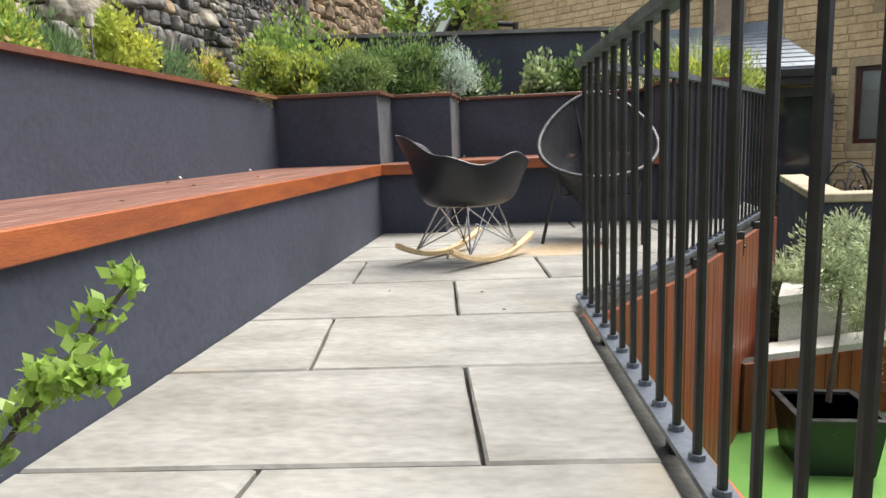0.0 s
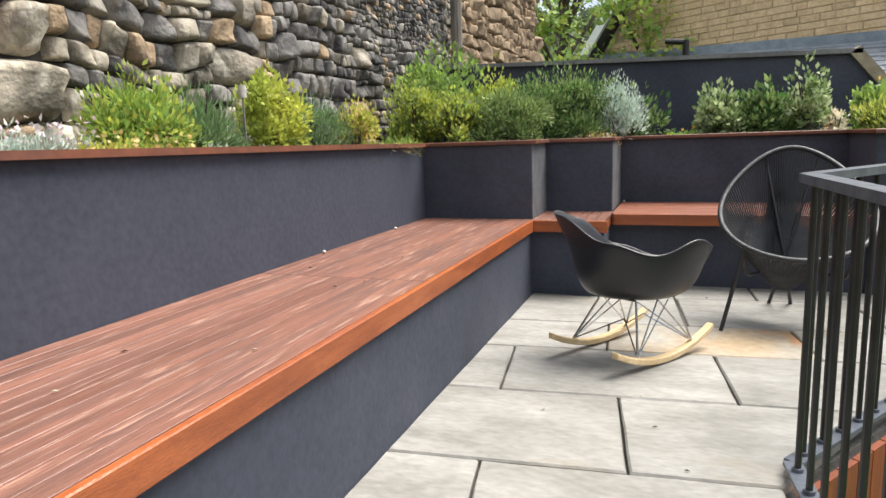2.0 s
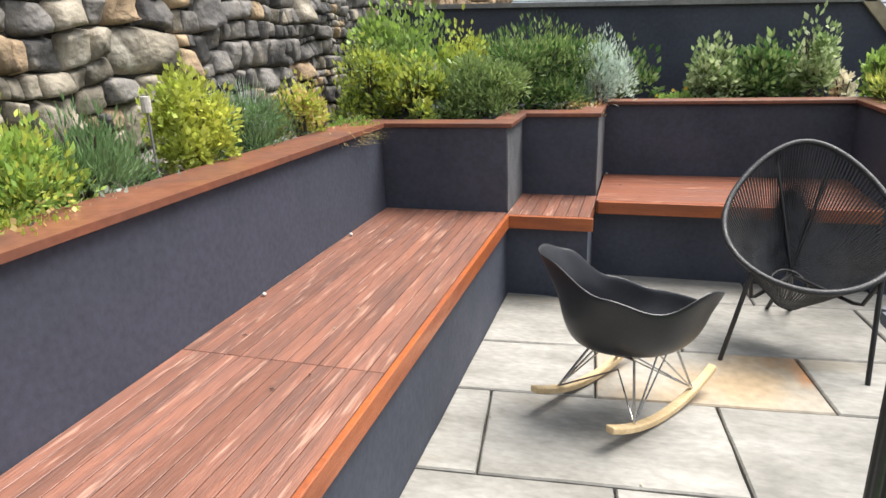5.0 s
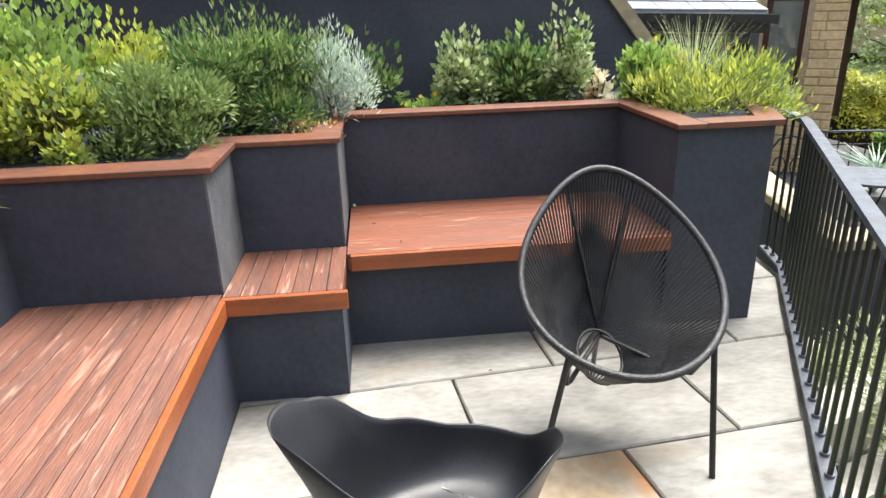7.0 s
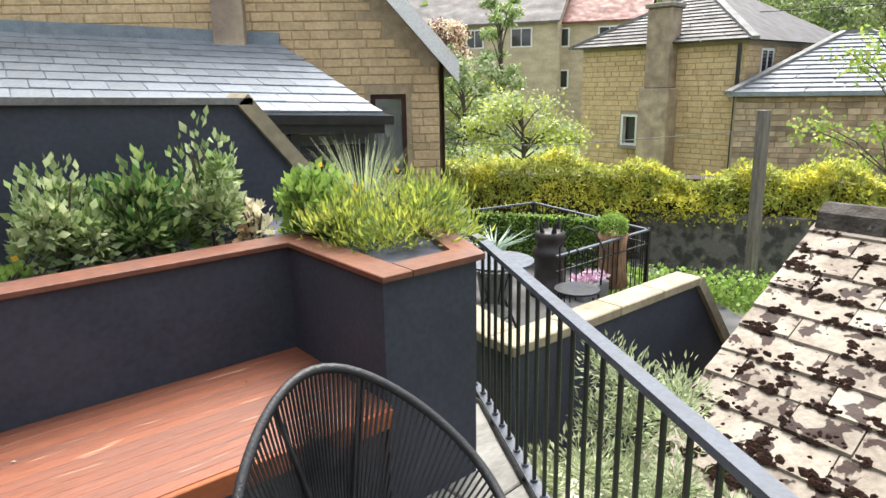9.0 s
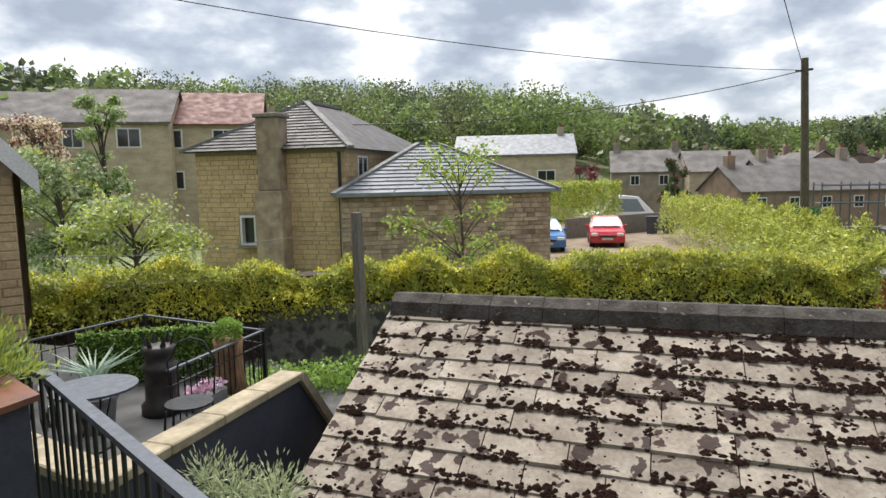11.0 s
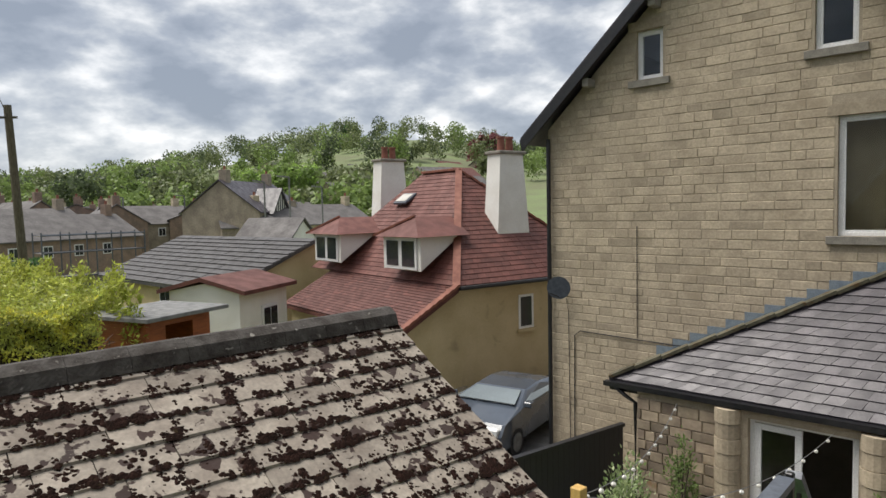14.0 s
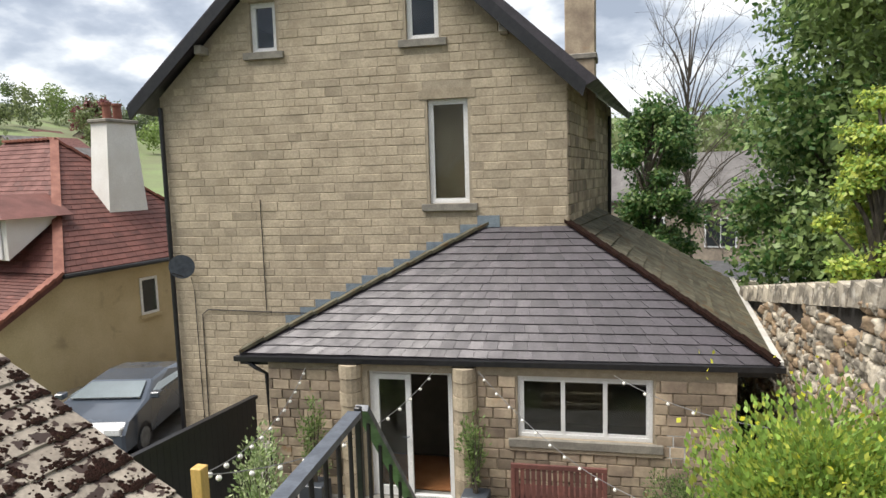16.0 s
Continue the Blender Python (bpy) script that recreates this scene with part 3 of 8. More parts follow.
structure("wall_bed", prism([(1.52, 4.08), (2.02, 4.3), (1.95, 4.88), (1.86, 4.88)], LOW, -0.5), M_COPE_WHITE)

# dark wall with stone coping, neighbour's patio
structure("wall_neighbour", solid([(2.1, 4.94, -3.6), (4.9, 4.94, -3.6), (4.47, 4.94, -0.55), (3.97, 4.94, 0.02), (2.1, 4.94, 0.02)], [(2.1, 5.08, -3.6), (4.9, 5.08, -3.6), (4.47, 5.08, -0.55), (3.97, 5.08, 0.02), (2.1, 5.08, 0.02)]), M_RENDER, "dark grey rendered boundary wall with sandstone coping")
structure("wall_neighbour_return", prism([(2.1, 5.08), (2.3, 5.08), (2.84, 7.2), (2.6, 7.2)], -3.6, 0.02), M_RENDER)
for i in range(4):
    structure("coping_stone", box(2.08 + i * 0.48, 4.91, 0.02, 2.08 + (i + 1) * 0.48 - 0.006, 5.11, 0.085, 0.008), M_COPE, "pale sandstone coping")
structure("coping_stone", solid([(4.005, 4.9, 0.085), (4.52, 4.9, -0.52), (4.47, 4.9, -0.58), (3.97, 4.9, 0.02)], [(4.005, 5.11, 0.085), (4.52, 5.11, -0.52), (4.47, 5.11, -0.58), (3.97, 5.11, 0.02)]), M_COPE)
for i in range(3):
    a, b = i / 3, (i + 1) / 3 - 0.01
    structure("coping_stone", prism([(2.07 + 0.5 * a, 5.115 + 2 * a), (2.3 + 0.5 * a, 5.115 + 2 * a), (2.3 + 0.5 * b, 5.115 + 2 * b), (2.07 + 0.5 * b, 5.115 + 2 * b)], 0.02, 0.085, 0.008), M_COPE)
structure("ground_neighbour", prism([(2.4, 5.09), (3.95, 5.09), (6.6, 8.4), (6.6, 12), (1.0, 12), (1.2, 5.8), (2.1, 5.8)], -3.6, -0.75), M_ASPHALT, "grey paved neighbouring patio")

# ---- stone walls ----
def rubble_wall(name, label, x, y0, y1, z0, z1, mats, size, seed=3, facing=1, top=None, parts_max=300, lean=0.0):
    """A rough stone face at x that looks to +x; size(y, z) gives the usual height of a stone."""
    rng = random.Random(seed)
    tp = top or (lambda y: z1)
    w = structure(name, solid([(x - 0.5, y0, z0), (x - 0.5, y1, z0), (x - 0.5, y1, tp(y1)), (x - 0.5, y0, tp(y0))], [(x - 0.09, y0, z0), (x - 0.09, y1, z0), (x - 0.09, y1, tp(y1)), (x - 0.09, y0, tp(y0))]), M_SHADOWGAP, label)
    cells = []

    def split(a, b, c, d):
        t = size((a + b) / 2, (c + d) / 2)
        if d - c > t * rng.uniform(1.05, 1.9):
            k = c + (d - c) * rng.uniform(0.28, 0.72)
            if b - a > 1.1 * (d - c) and rng.random() < 0.35:
                m = a + (b - a) * rng.uniform(0.38, 0.62)
                split(a, m, c, d)
                split(m, b, c, d)
                return
            split(a, b, c, k)
            split(a, b, k, d)
        elif b - a > (d - c) * rng.uniform(1.0, 2.3):
            k = a + (b - a) * rng.uniform(0.3, 0.7)
            split(a, k, c, d)
            split(k, b, c, d)
        else:
            cells.append((a, b, c, d))

    z = z0
    while z < z1:
        h = 2.6 * size(y0 + 1, z) * rng.uniform(0.8, 1.2)
        y = y0 - rng.uniform(0, 0.5)
        while y < y1:
            L = h * rng.uniform(1.1, 2.3)
            if not (top and z + 0.6 * h > top(y)):
                split(y, y + L, z, z + h)
            y += L
        z += h
    cells.sort(key=lambda q: (q[0] + 0.3 * q[2]))

    def warp(y, z):
        n1 = noise.noise_vector(Vector((y * 1.7, z * 1.7, seed)))
        n2 = noise.noise_vector(Vector((y * 6, z * 6, seed + 9)))
        return y + 0.05 * n1.y + 0.012 * n2.y, z + 0.07 * n1.z + 0.016 * n2.z

    def stone(bm, a, b, c, d):
        nu, nv = 7, 6
        cy, cz, hw, hh = (a + b) / 2, (c + d) / 2, (b - a) / 2 + 0.003, (d - c) / 2 + 0.003
        t = min(hw, hh)
        deep, roll = 0.06 + 0.22 * t + rng.uniform(-0.012, 0.022), rng.uniform(0.05, 0.35)
        tilt_y, tilt_z = rng.uniform(-0.22, 0.22), rng.uniform(-0.3, 0.3)
        skew, rise = rng.uniform(-0.22, 0.22), rng.uniform(-0.09, 0.09)
        rows = []
        for j in range(nv + 1):
            row = []
            for i in range(nu + 1):
                u, v = 2 * i / nu - 1, 2 * j / nv - 1
                u, v = math.copysign(abs(u) ** 0.6, u), math.copysign(abs(v) ** 0.6, v)
                yy, zz = cy + hw * u * (1 - roll * 0.3 * v * v), cz + hh * v * (1 - roll * 0.3 * u * u)
                edge = max(0.0, (1 - abs(u) ** 7) * (1 - abs(v) ** 7)) ** 0.33
                n3 = noise.noise(Vector((yy * 9, zz * 9, seed + 4))) * 0.6 * t + noise.noise(Vector((yy * 23, zz * 23, seed))) * 0.4 * t
                yy, zz = yy + skew * (zz - cz), zz + rise * (yy - cy)
                yy, zz = warp(yy, zz)
                row.append(bm.verts.new((x - 0.11 - lean * (zz - z0) + edge * (deep + n3 + tilt_y * hw * u + tilt_z * hh * v), yy, zz)))
            rows.append(row)
        for p, q in zip(rows[:-1], rows[1:]):
            for i in range(nu):
                f = bm.faces.new((p[i], p[i + 1], q[i + 1], q[i]))
                f.smooth = True

    rest = {}
    for k, q in enumerate(cells):
        pick = mats(q[0], q[2], rng)
        if k < parts_max:
            bm = bmesh.new()
            stone(bm, *q)
            part("stone", bm, pick, w, smooth=True)
        else:
            stone(rest.setdefault(pick.name, (bmesh.new(), pick))[0], *q)
    for bm, pick in rest.values():
        tagged(link_mesh("stonework", bm, pick, w, True), "the remaining uneven stones of the wall", kind="stuff")


def west_stone(y, z, rng):
    if y > 6.2:
        return M_DRYSTONE_WARM
    k = rng.random()
    if y > 3.3:
        return M_DRYSTONE_DARK if k < 0.82 else M_DRYSTONE if k < 0.93 else M_DRYSTONE_WARM
    return M_DRYSTONE if k < 0.68 - 0.1 * max(0, y - 1) else M_DRYSTONE_DARK if k < 0.86 else M_DRYSTONE_WARM


rubble_wall("wall_drystone", "tall old dry stone wall of dark uneven gritstone", -2.1, 0.0, 6.2, 0.7, 2.75, west_stone, lambda y, z: max(0.075, 0.20 - 0.034 * max(0, y - 1.2)) * (0.75 if z > 1.55 else 1), 3)
rubble_wall("wall_stone_far", "warm squared stone wall beyond the dark one", -2.15, 6.2, 10.0, 0.6, 3.4, west_stone, lambda y, z: 0.17, 5, parts_max=150)
pw = thing("timber_post", "pale weathered timber post against the stone wall", "post", at=(-2.02, 6.05, 0.6))
part("post", tube([(0, 0, 0), (0, 0, 2.9)], 0.05, 10), M_POST, pw)


# ---- stone slate roof of the outbuilding ----
RIDGE_X0, RIDGE_X1, RY0, RY1, RZ = 4.88, 5.0, 4.47, -2.06, 0.45
EAVE_DX = 2.3


def roof_point(u, v, lift=0.0):
    """u from the near gable end (0) to the far one (1), v down the slope in metres."""
    x = RIDGE_X0 + (RIDGE_X1 - RIDGE_X0) * u
    return Vector((x - v, RY0 + (RY1 - RY0) * u, RZ - v * (0.50 + 0.15 * u) + lift))


def roof_base():
    bm = bmesh.new()
    rows = []
    for i in range(13):
        u = 0.005 + 0.99 * i / 12
        rows.append([bm.verts.new(p) for p in (roof_point(u, 0, -0.03), roof_point(u, EAVE_DX / 2, -0.03), roof_point(u, EAVE_DX, -0.03), roof_point(u, EAVE_DX, -0.13), roof_point(u, 0) + Vector((2.0, 0, -1.2)))])
    for a, b in zip(rows[:-1], rows[1:]):
        for k in range(5):
            bm.faces.new((a[k], a[(k + 1) % 5], b[(k + 1) % 5], b[k]))
    bm.faces.new(rows[0][::-1])
    bm.faces.new(rows[-1])
    bmesh.ops.recalc_face_normals(bm, faces=bm.faces[:])
    return bm


roofs = structure("roof_outbuilding", roof_base(), M_MOSS, "pitched roof of weathered stone slates spotted with dark moss")
structure("wall_outbuilding", prism([(2.75, -2.0), (6.7, -2.0), (6.6, 4.4), (2.65, 4.4)], -3.6, -0.95), M_HOUSE_MIX)
rr = random.Random(11)
rows_n = 12
rh = EAVE_DX / rows_n
spots = []
for r in range(rows_n):
    u, total = -0.004, (RY0 - RY1)
    u -= rr.uniform(0, 0.03) * (r % 2)
    while u < 1.0:
        w = rr.choice((0.34, 0.4, 0.44, 0.5, 0.56)) / total
        u1 = min(u + w, 1.004)
        u0 = max(u, -0.004)
        if u1 - u0 > 0.012:
            v0, v1 = max(0.0, r * rh - 0.05), (r + 1) * rh + rr.uniform(-0.008, 0.012)
            g = 0.004 / total
            lo, hi = rr.uniform(0.0, 0.006), 0.034 + rr.uniform(0, 0.012)
            a, b, c, d = roof_point(u0 + g, v0, 0.012 + lo), roof_point(u1 - g, v0, 0.012 + lo), roof_point(u1 - g, v1, hi), roof_point(u0 + g, v1, hi + rr.uniform(-0.006, 0.006))
            th = Vector((0, 0, 0.022))
            part("slate", solid([a, b, c, d], [a - th, b - th, c - th, d - th]), M_ROOFTILE, roofs)
            heavy = 0.9 + 2.6 * max(0.0, noise.noise(Vector((u0 * 5, r * 0.6, 2.2)))) + 1.3 * u0
            drop = 0.034 / rh
            for k in range(int(5 * heavy)):
                uu, vv = rr.uniform(u0, u1), rr.uniform(v0 + 0.05, v1)
                if 0 < uu < 1:
                    spots.append((roof_point(uu, vv, drop * min(rh, vv - r * rh + 0.05) + 0.006), rr.uniform(0.005, 0.016)))
            for k in range(int(3.4 * heavy + rr.random())):
                side_ = rr.random()
                cu, cv = (rr.uniform(u0, u1), v1 - rr.uniform(0.0, 0.035)) if side_ < 0.6 else (u1, rr.uniform(v0 + 0.05, v1)) if side_ < 0.85 else (rr.uniform(u0, u1), rr.uniform(v0 + 0.06, v1))
                wide = rr.uniform(0.02, 0.06) if side_ < 0.6 else 0.02
                for j in range(rr.randint(5, 11)):
                    uu, vv = cu + rr.gauss(0, wide) / total, min(v1, max(v0 + 0.04, cv + rr.gauss(0, 0.016 if side_ < 0.6 else 0.035)))
                    if 0 < uu < 1:
                        spots.append((roof_point(uu, vv, drop * min(rh, vv - r * rh + 0.05) + 0.006), rr.uniform(0.011, 0.026)))
        u = u1


def moss_spots(name, spots, mat, parent, flat=0.5):
    rng = random.Random(5)
    verts, faces = [], []
    for c, r in spots:
        n0 = len(verts)
        n = 6
        for k in range(n):
            a = 2 * math.pi * k / n + rng.uniform(-0.3, 0.3)
            q = r * rng.uniform(0.75, 1.3)
            verts.append((c.x + q * math.cos(a), c.y + q * math.sin(a) * rng.uniform(0.8, 1.6), c.z - 0.6 * q * math.cos(a) * -0.9 - 0.004))
        verts.append((c.x, c.y, c.z + r * flat))
        for k in range(n):
            faces.append((n0 + k, n0 + (k + 1) % n, n0 + n))
    ob = raw_mesh(name, verts, faces, mat, parent)
    return tagged(ob, "clumps of dark dry moss on the slates", kind="stuff")


moss_spots("moss", spots, M_MOSS, roofs)
for i in range(15):
    a, b = i / 15, (i + 1) / 15 - 0.0006
    p, q = roof_point(a, 0), roof_point(b, 0)
    part("ridge_tile", solid([p + Vector((x, 0, z)) for x, z in ((-0.165, -0.05), (-0.13, 0.065), (-0.04, 0.125), (0.05, 0.12), (0.13, 0.05), (0.15, -0.08))], [q + Vector((x, 0, z + 0.004)) for x, z in ((-0.165, -0.05), (-0.13, 0.065), (-0.04, 0.125), (0.05, 0.12), (0.13, 0.05), (0.15, -0.08))]), M_RIDGE, roofs, "dark moss-grown ridge tile")


# ---- buildings ----
def masonry(parent, origin, along, up_to, width, base_z, courses_h, stone_w, mat, holes=(), seed=1, top=None, proud=0.012, name="stone", cap=320, out=None):
    """Stones on a wall face. origin: the face's lower corner; along: unit direction; up_to(u): height at u; holes: (u0, z0, u1, z1)."""
    rng = random.Random(seed)
    along = Vector(along).normalized()
    nrm = out if out is not None else Vector((along.y, -along.x, 0))
    z = base_z
    pieces = []
    while True:
        h = courses_h * rng.uniform(0.85, 1.15)
        u = -rng.uniform(0, stone_w)
        if z + h > max(up_to(0), up_to(width), up_to(width / 2), up_to(width * 0.4)):
            break
        while u < width:
            w = stone_w * rng.uniform(0.6, 1.5)
            a, b = max(u, 0), min(u + w, width)
            u += w
            if b - a < 0.04 or z + h > min(up_to(a), up_to(b)):
                continue
            segs = [(a, b)]
            for h0, hz0, h1, hz1 in holes:
                if z + h > hz0 and z < hz1:
                    nxt = []
                    for s0, s1 in segs:
                        if s1 <= h0 or s0 >= h1:
                            nxt.append((s0, s1))
                        else:
                            if h0 - s0 > 0.05:
                                nxt.append((s0, h0))
                            if s1 - h1 > 0.05:
                                nxt.append((h1, s1))
                    segs = nxt
            pieces += [(s0, s1, z, h) for s0, s1 in segs]
        z += h
    rng.shuffle(pieces)

    def build(bm, s0, s1, z, h):
        g = 0.005
        d = proud + rng.uniform(0, 0.01)
        o = Vector((origin[0], origin[1], 0))
        f = [(s0 + g, z + g), (s1 - g, z + g), (s1 - g, z + h - g), (s0 + g, z + h - g)]
        back = [bm.verts.new(o + along * p[0] + Vector((0, 0, p[1]))) for p in f]
        k = 0.008
        f2 = [(s0 + g + k, z + g + k), (s1 - g - k, z + g + k), (s1 - g - k, z + h - g - k), (s0 + g + k, z + h - g - k)]
        front = [bm.verts.new(o + along * p[0] + nrm * d + Vector((0, 0, p[1]))) for p in f2]
        bm.faces.new(front)
        for i in range(4):
            j = (i + 1) % 4
            bm.faces.new((back[i], back[j], front[j], front[i]))

    for p in pieces[:cap]:
        bm = bmesh.new()
        build(bm, *p)
        part(name, bm, mat, parent)
    if len(pieces) > cap:
        bm = bmesh.new()
        for p in pieces[cap:]:
            build(bm, *p)
        tagged(link_mesh(name + "work", bm, mat, parent), "the remaining coursed stones of the wall", kind="stuff")


def wall_with_holes(name, label, origin, along, width, z0, top, holes, mat, thick=0.3, out=None):
    """A wall slab with real openings: built from vertical strips. top(u) gives the height."""
    along = Vector(along).normalized()
    nrm = out if out is not None else Vector((along.y, -along.x, 0))
    o = Vector((origin[0], origin[1], 0))
    cuts = sorted({0.0, width, *[h[0] for h in holes], *[h[2] for h in holes], *getattr_free(top)})
    bm = bmesh.new()
    for a, b in zip(cuts[:-1], cuts[1:]):
        m = (a + b) / 2
        spans = sorted([(h[1], h[3]) for h in holes if h[0] < m < h[2]])
        lo = z0
        for s0, s1 in spans + [(None, None)]:
            hi_a, hi_b = (top[1](a), top[1](b)) if s0 is None else (s0, s0)
            if min(hi_a, hi_b) - lo > 0.005 or max(hi_a, hi_b) - lo > 0.005:
                f = [o + along * a + Vector((0, 0, lo)), o + along * b + Vector((0, 0, lo)), o + along * b + Vector((0, 0, max(hi_b, lo + 0.001))), o + along * a + Vector((0, 0, max(hi_a, lo + 0.001)))]
                fa = [bm.verts.new(p) for p in f]
                fb = [bm.verts.new(p - nrm * thick) for p in f]
                bm.faces.new(fa)
                bm.faces.new(fb[::-1])
                for i in range(4):
                    j = (i + 1) % 4
                    bm.faces.new((fa[j], fa[i], fb[i], fb[j]))
            lo = s1 if s1 is not None else lo
    ob = structure(name, bm, mat, label)
    return ob


def getattr_free(top):
    return top[0]


def frame_at(origin, along, out=None):
    along = Vector(along).normalized()
    nrm = out if out is not None else Vector((along.y, -along.x, 0))
    m = Matrix.Identity(4)
    for i in range(3):
        m[i][0], m[i][1], m[i][2] = along[i], -nrm[i], (0, 0, 1)[i]
        m[i][3] = (origin[0], origin[1], 0)[i]
    return m


def window(label, m, u0, z0, u1, z1, mat, lights=1, bars=(), sill=True, inset=0.08, room=M_INTERIOR, casement=True, sill_w=0.12, name="window"):
    """A window with frame, panes and sill in an opening; m maps (along, into the wall, up)."""
    t = thing(name, label, "window")
    t.matrix_world = m @ Matrix.Translation((u0, 0, z0))
    w, h, f = u1 - u0, z1 - z0, min(0.06, 0.09 * (u1 - u0) + 0.02)
    fr = thing("window_frame", "", "")
    fr.parent = t
    for x0, x1, a, b in ((0, w, 0, f), (0, w, h - f, h), (0, f, f, h - f), (w - f, w, f, h - f)):
        part("rail" if b - a == f else "stile", box(x0, inset, a, x1, inset + 0.06, b, 0.004), mat, fr)
    cuts = [f + (w - 2 * f) * i / lights for i in range(lights + 1)]
    for c in cuts[1:-1]:
        part("mullion", box(c - f / 2, inset - 0.002, f, c + f / 2, inset + 0.06, h - f, 0.003), mat, fr)
    for c0, c1 in zip(cuts[:-1], cuts[1:]):
        if casement:
            g = f * 0.55
            for x0, x1, a, b in ((c0, c1, f, f + g), (c0, c1, h - f - g, h - f), (c0, c0 + g, f + g, h - f - g), (c1 - g, c1, f + g, h - f - g)):
                part("sash", box(x0, inset + 0.008, a, x1, inset + 0.05, b), mat, fr)
        part("pane", box(c0 + 0.005, inset + 0.028, f, c1 - 0.005, inset + 0.036, h - f), M_GLASS, t)
    for bz in bars:
        part("glazing_bar", box(f, inset + 0.01, bz * h - 0.012, w - f, inset + 0.05, bz * h + 0.012), mat, fr)
    if sill:
        part("window_sill", box(-0.14, -0.07, -0.13, w + 0.14, inset + 0.05, -0.002, 0.006), M_SILL, t, "grey stone sill")
    # a plain closed room behind: dimness is in its colour, pale rooms shallow to catch daylight
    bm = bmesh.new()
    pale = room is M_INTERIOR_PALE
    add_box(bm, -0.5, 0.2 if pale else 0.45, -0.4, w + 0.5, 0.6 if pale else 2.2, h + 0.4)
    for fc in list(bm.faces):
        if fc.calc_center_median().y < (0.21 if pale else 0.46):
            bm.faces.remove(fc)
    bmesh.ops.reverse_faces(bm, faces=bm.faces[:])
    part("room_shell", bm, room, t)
    return t


def tiled_slope(parent, a, b, c, d, rows, cols, mat, piece="slate", lift=0.02, seed=1, cap=300, waves=False, label=""):
    """Slates over the quad a (eave start), b (eave end), c (top end), d (top start)."""
    rng = random.Random(seed)
    a, b, c, d = Vector(a), Vector(b), Vector(c), Vector(d)
    nrm = (b - a).cross(d - a).normalized()
    if nrm.z < 0:
        nrm = -nrm
    items = []
    width = max((b - a).length, (c - d).length)
    tw = width / cols
    for r in range(rows):
        v0, v1 = r / rows, min(1, (r + 1.12) / rows)
        l0, l1 = a.lerp(d, v0), b.lerp(c, v0)
        m0, m1 = a.lerp(d, v1), b.lerp(c, v1)
        L = (l1 - l0).length
        if L < 0.05:
            continue
        n = max(1, round(L / tw))
        off = 0.5 * (r % 2)
        for k in range(-1, n + 1):
            u0, u1 = max(0, (k + off) / n), min(1, (k + 1 + off) / n)
            if u1 - u0 < 0.03 / max(1, n) or u0 >= 1:
                continue
            j = rng.uniform(-0.08, 0.08) / rows
            p0, p1 = l0.lerp(l1, u0) , l0.lerp(l1, u1)
            q0, q1 = m0.lerp(m1, u0), m0.lerp(m1, u1)
            e = (p1 - p0) * 0.012
            s = (d - a) * j * 0.3
            hi = nrm * (lift + rng.uniform(0, 0.004))
            lo = nrm * 0.004
            items.append((p0 + e + hi + s, p1 - e + hi + s, q1 - e + lo, q0 + e + lo, p0 + e + s, p1 - e + s))

    def one(bm, t):
        v = [bm.verts.new(p) for p in t]
        bm.faces.new((v[0], v[1], v[2], v[3]))
        bm.faces.new((v[4], v[5], v[1], v[0]))
        bm.faces.new((v[4], v[0], v[3]))
        bm.faces.new((v[5], v[2], v[1]))
    rng.shuffle(items)
    for t in items[:cap]:
        bm = bmesh.new()
        one(bm, t)
        part(piece, bm, mat, parent, label)
    if len(items) > cap:
        bm = bmesh.new()
        for t in items[cap:]:
            one(bm, t)
        tagged(link_mesh(piece + "_field", bm, mat, parent), kind="stuff")


# the stone house with the tall gable
HA = radians(3.5)
HU = Vector((-math.cos(HA), -math.sin(HA), 0))
HN = Vector((-math.sin(HA), math.cos(HA), 0))
HO = (8.12, -8.90)
HW = 7.76
GZ = -3.6


def gable_top(u):
    return 3.2 + (1.0 - abs(2 * u / HW - 1)) * 3.55


h_holes = [(1.98, 3.92, 2.5, 4.83), (4.97, 3.95, 5.56, 4.9), (5.31, 1.05, 6.04, 2.9)]
hm = frame_at(HO, HU, HN)
house_wall = wall_with_holes("wall_house_gable", "tall gable wall of coursed buff sandstone", HO, HU, HW, GZ, ((HW / 2,), gable_top), h_holes, M_HOUSE_JOINT, 0.35, HN)
SB = Vector((-0.10, -0.995, 0))
SO = Vector((0.995, -0.10, 0))
SC = Vector((*HO, 0)) + HU * HW
side = structure("wall_house_side", solid([SC + SB * s_ + Vector((0, 0, z)) for s_, z in ((0.36, GZ), (0.36, 3.2), (6.5, 3.2), (6.5, GZ))], [SC + SB * s_ + SO * 0.35 + Vector((0, 0, z)) for s_, z in ((0.36, GZ), (0.36, 3.2), (6.5, 3.2), (6.5, GZ))]), M_HOUSE_JOINT, "shaded side wall of the stone house")
structure("wall_house_far_side", solid([Vector((*HO, z)) - HN * 0.355 for z in (GZ, 3.2)] + [Vector((*HO, z)) - HN * 6.5 for z in (3.2, GZ)], [Vector((*HO, z)) + HU * 0.35 - HN * 0.355 for z in (GZ, 3.2)] + [Vector((*HO, z)) + HU * 0.35 - HN * 6.5 for z in (3.2, GZ)]), M_HOUSE_JOINT)
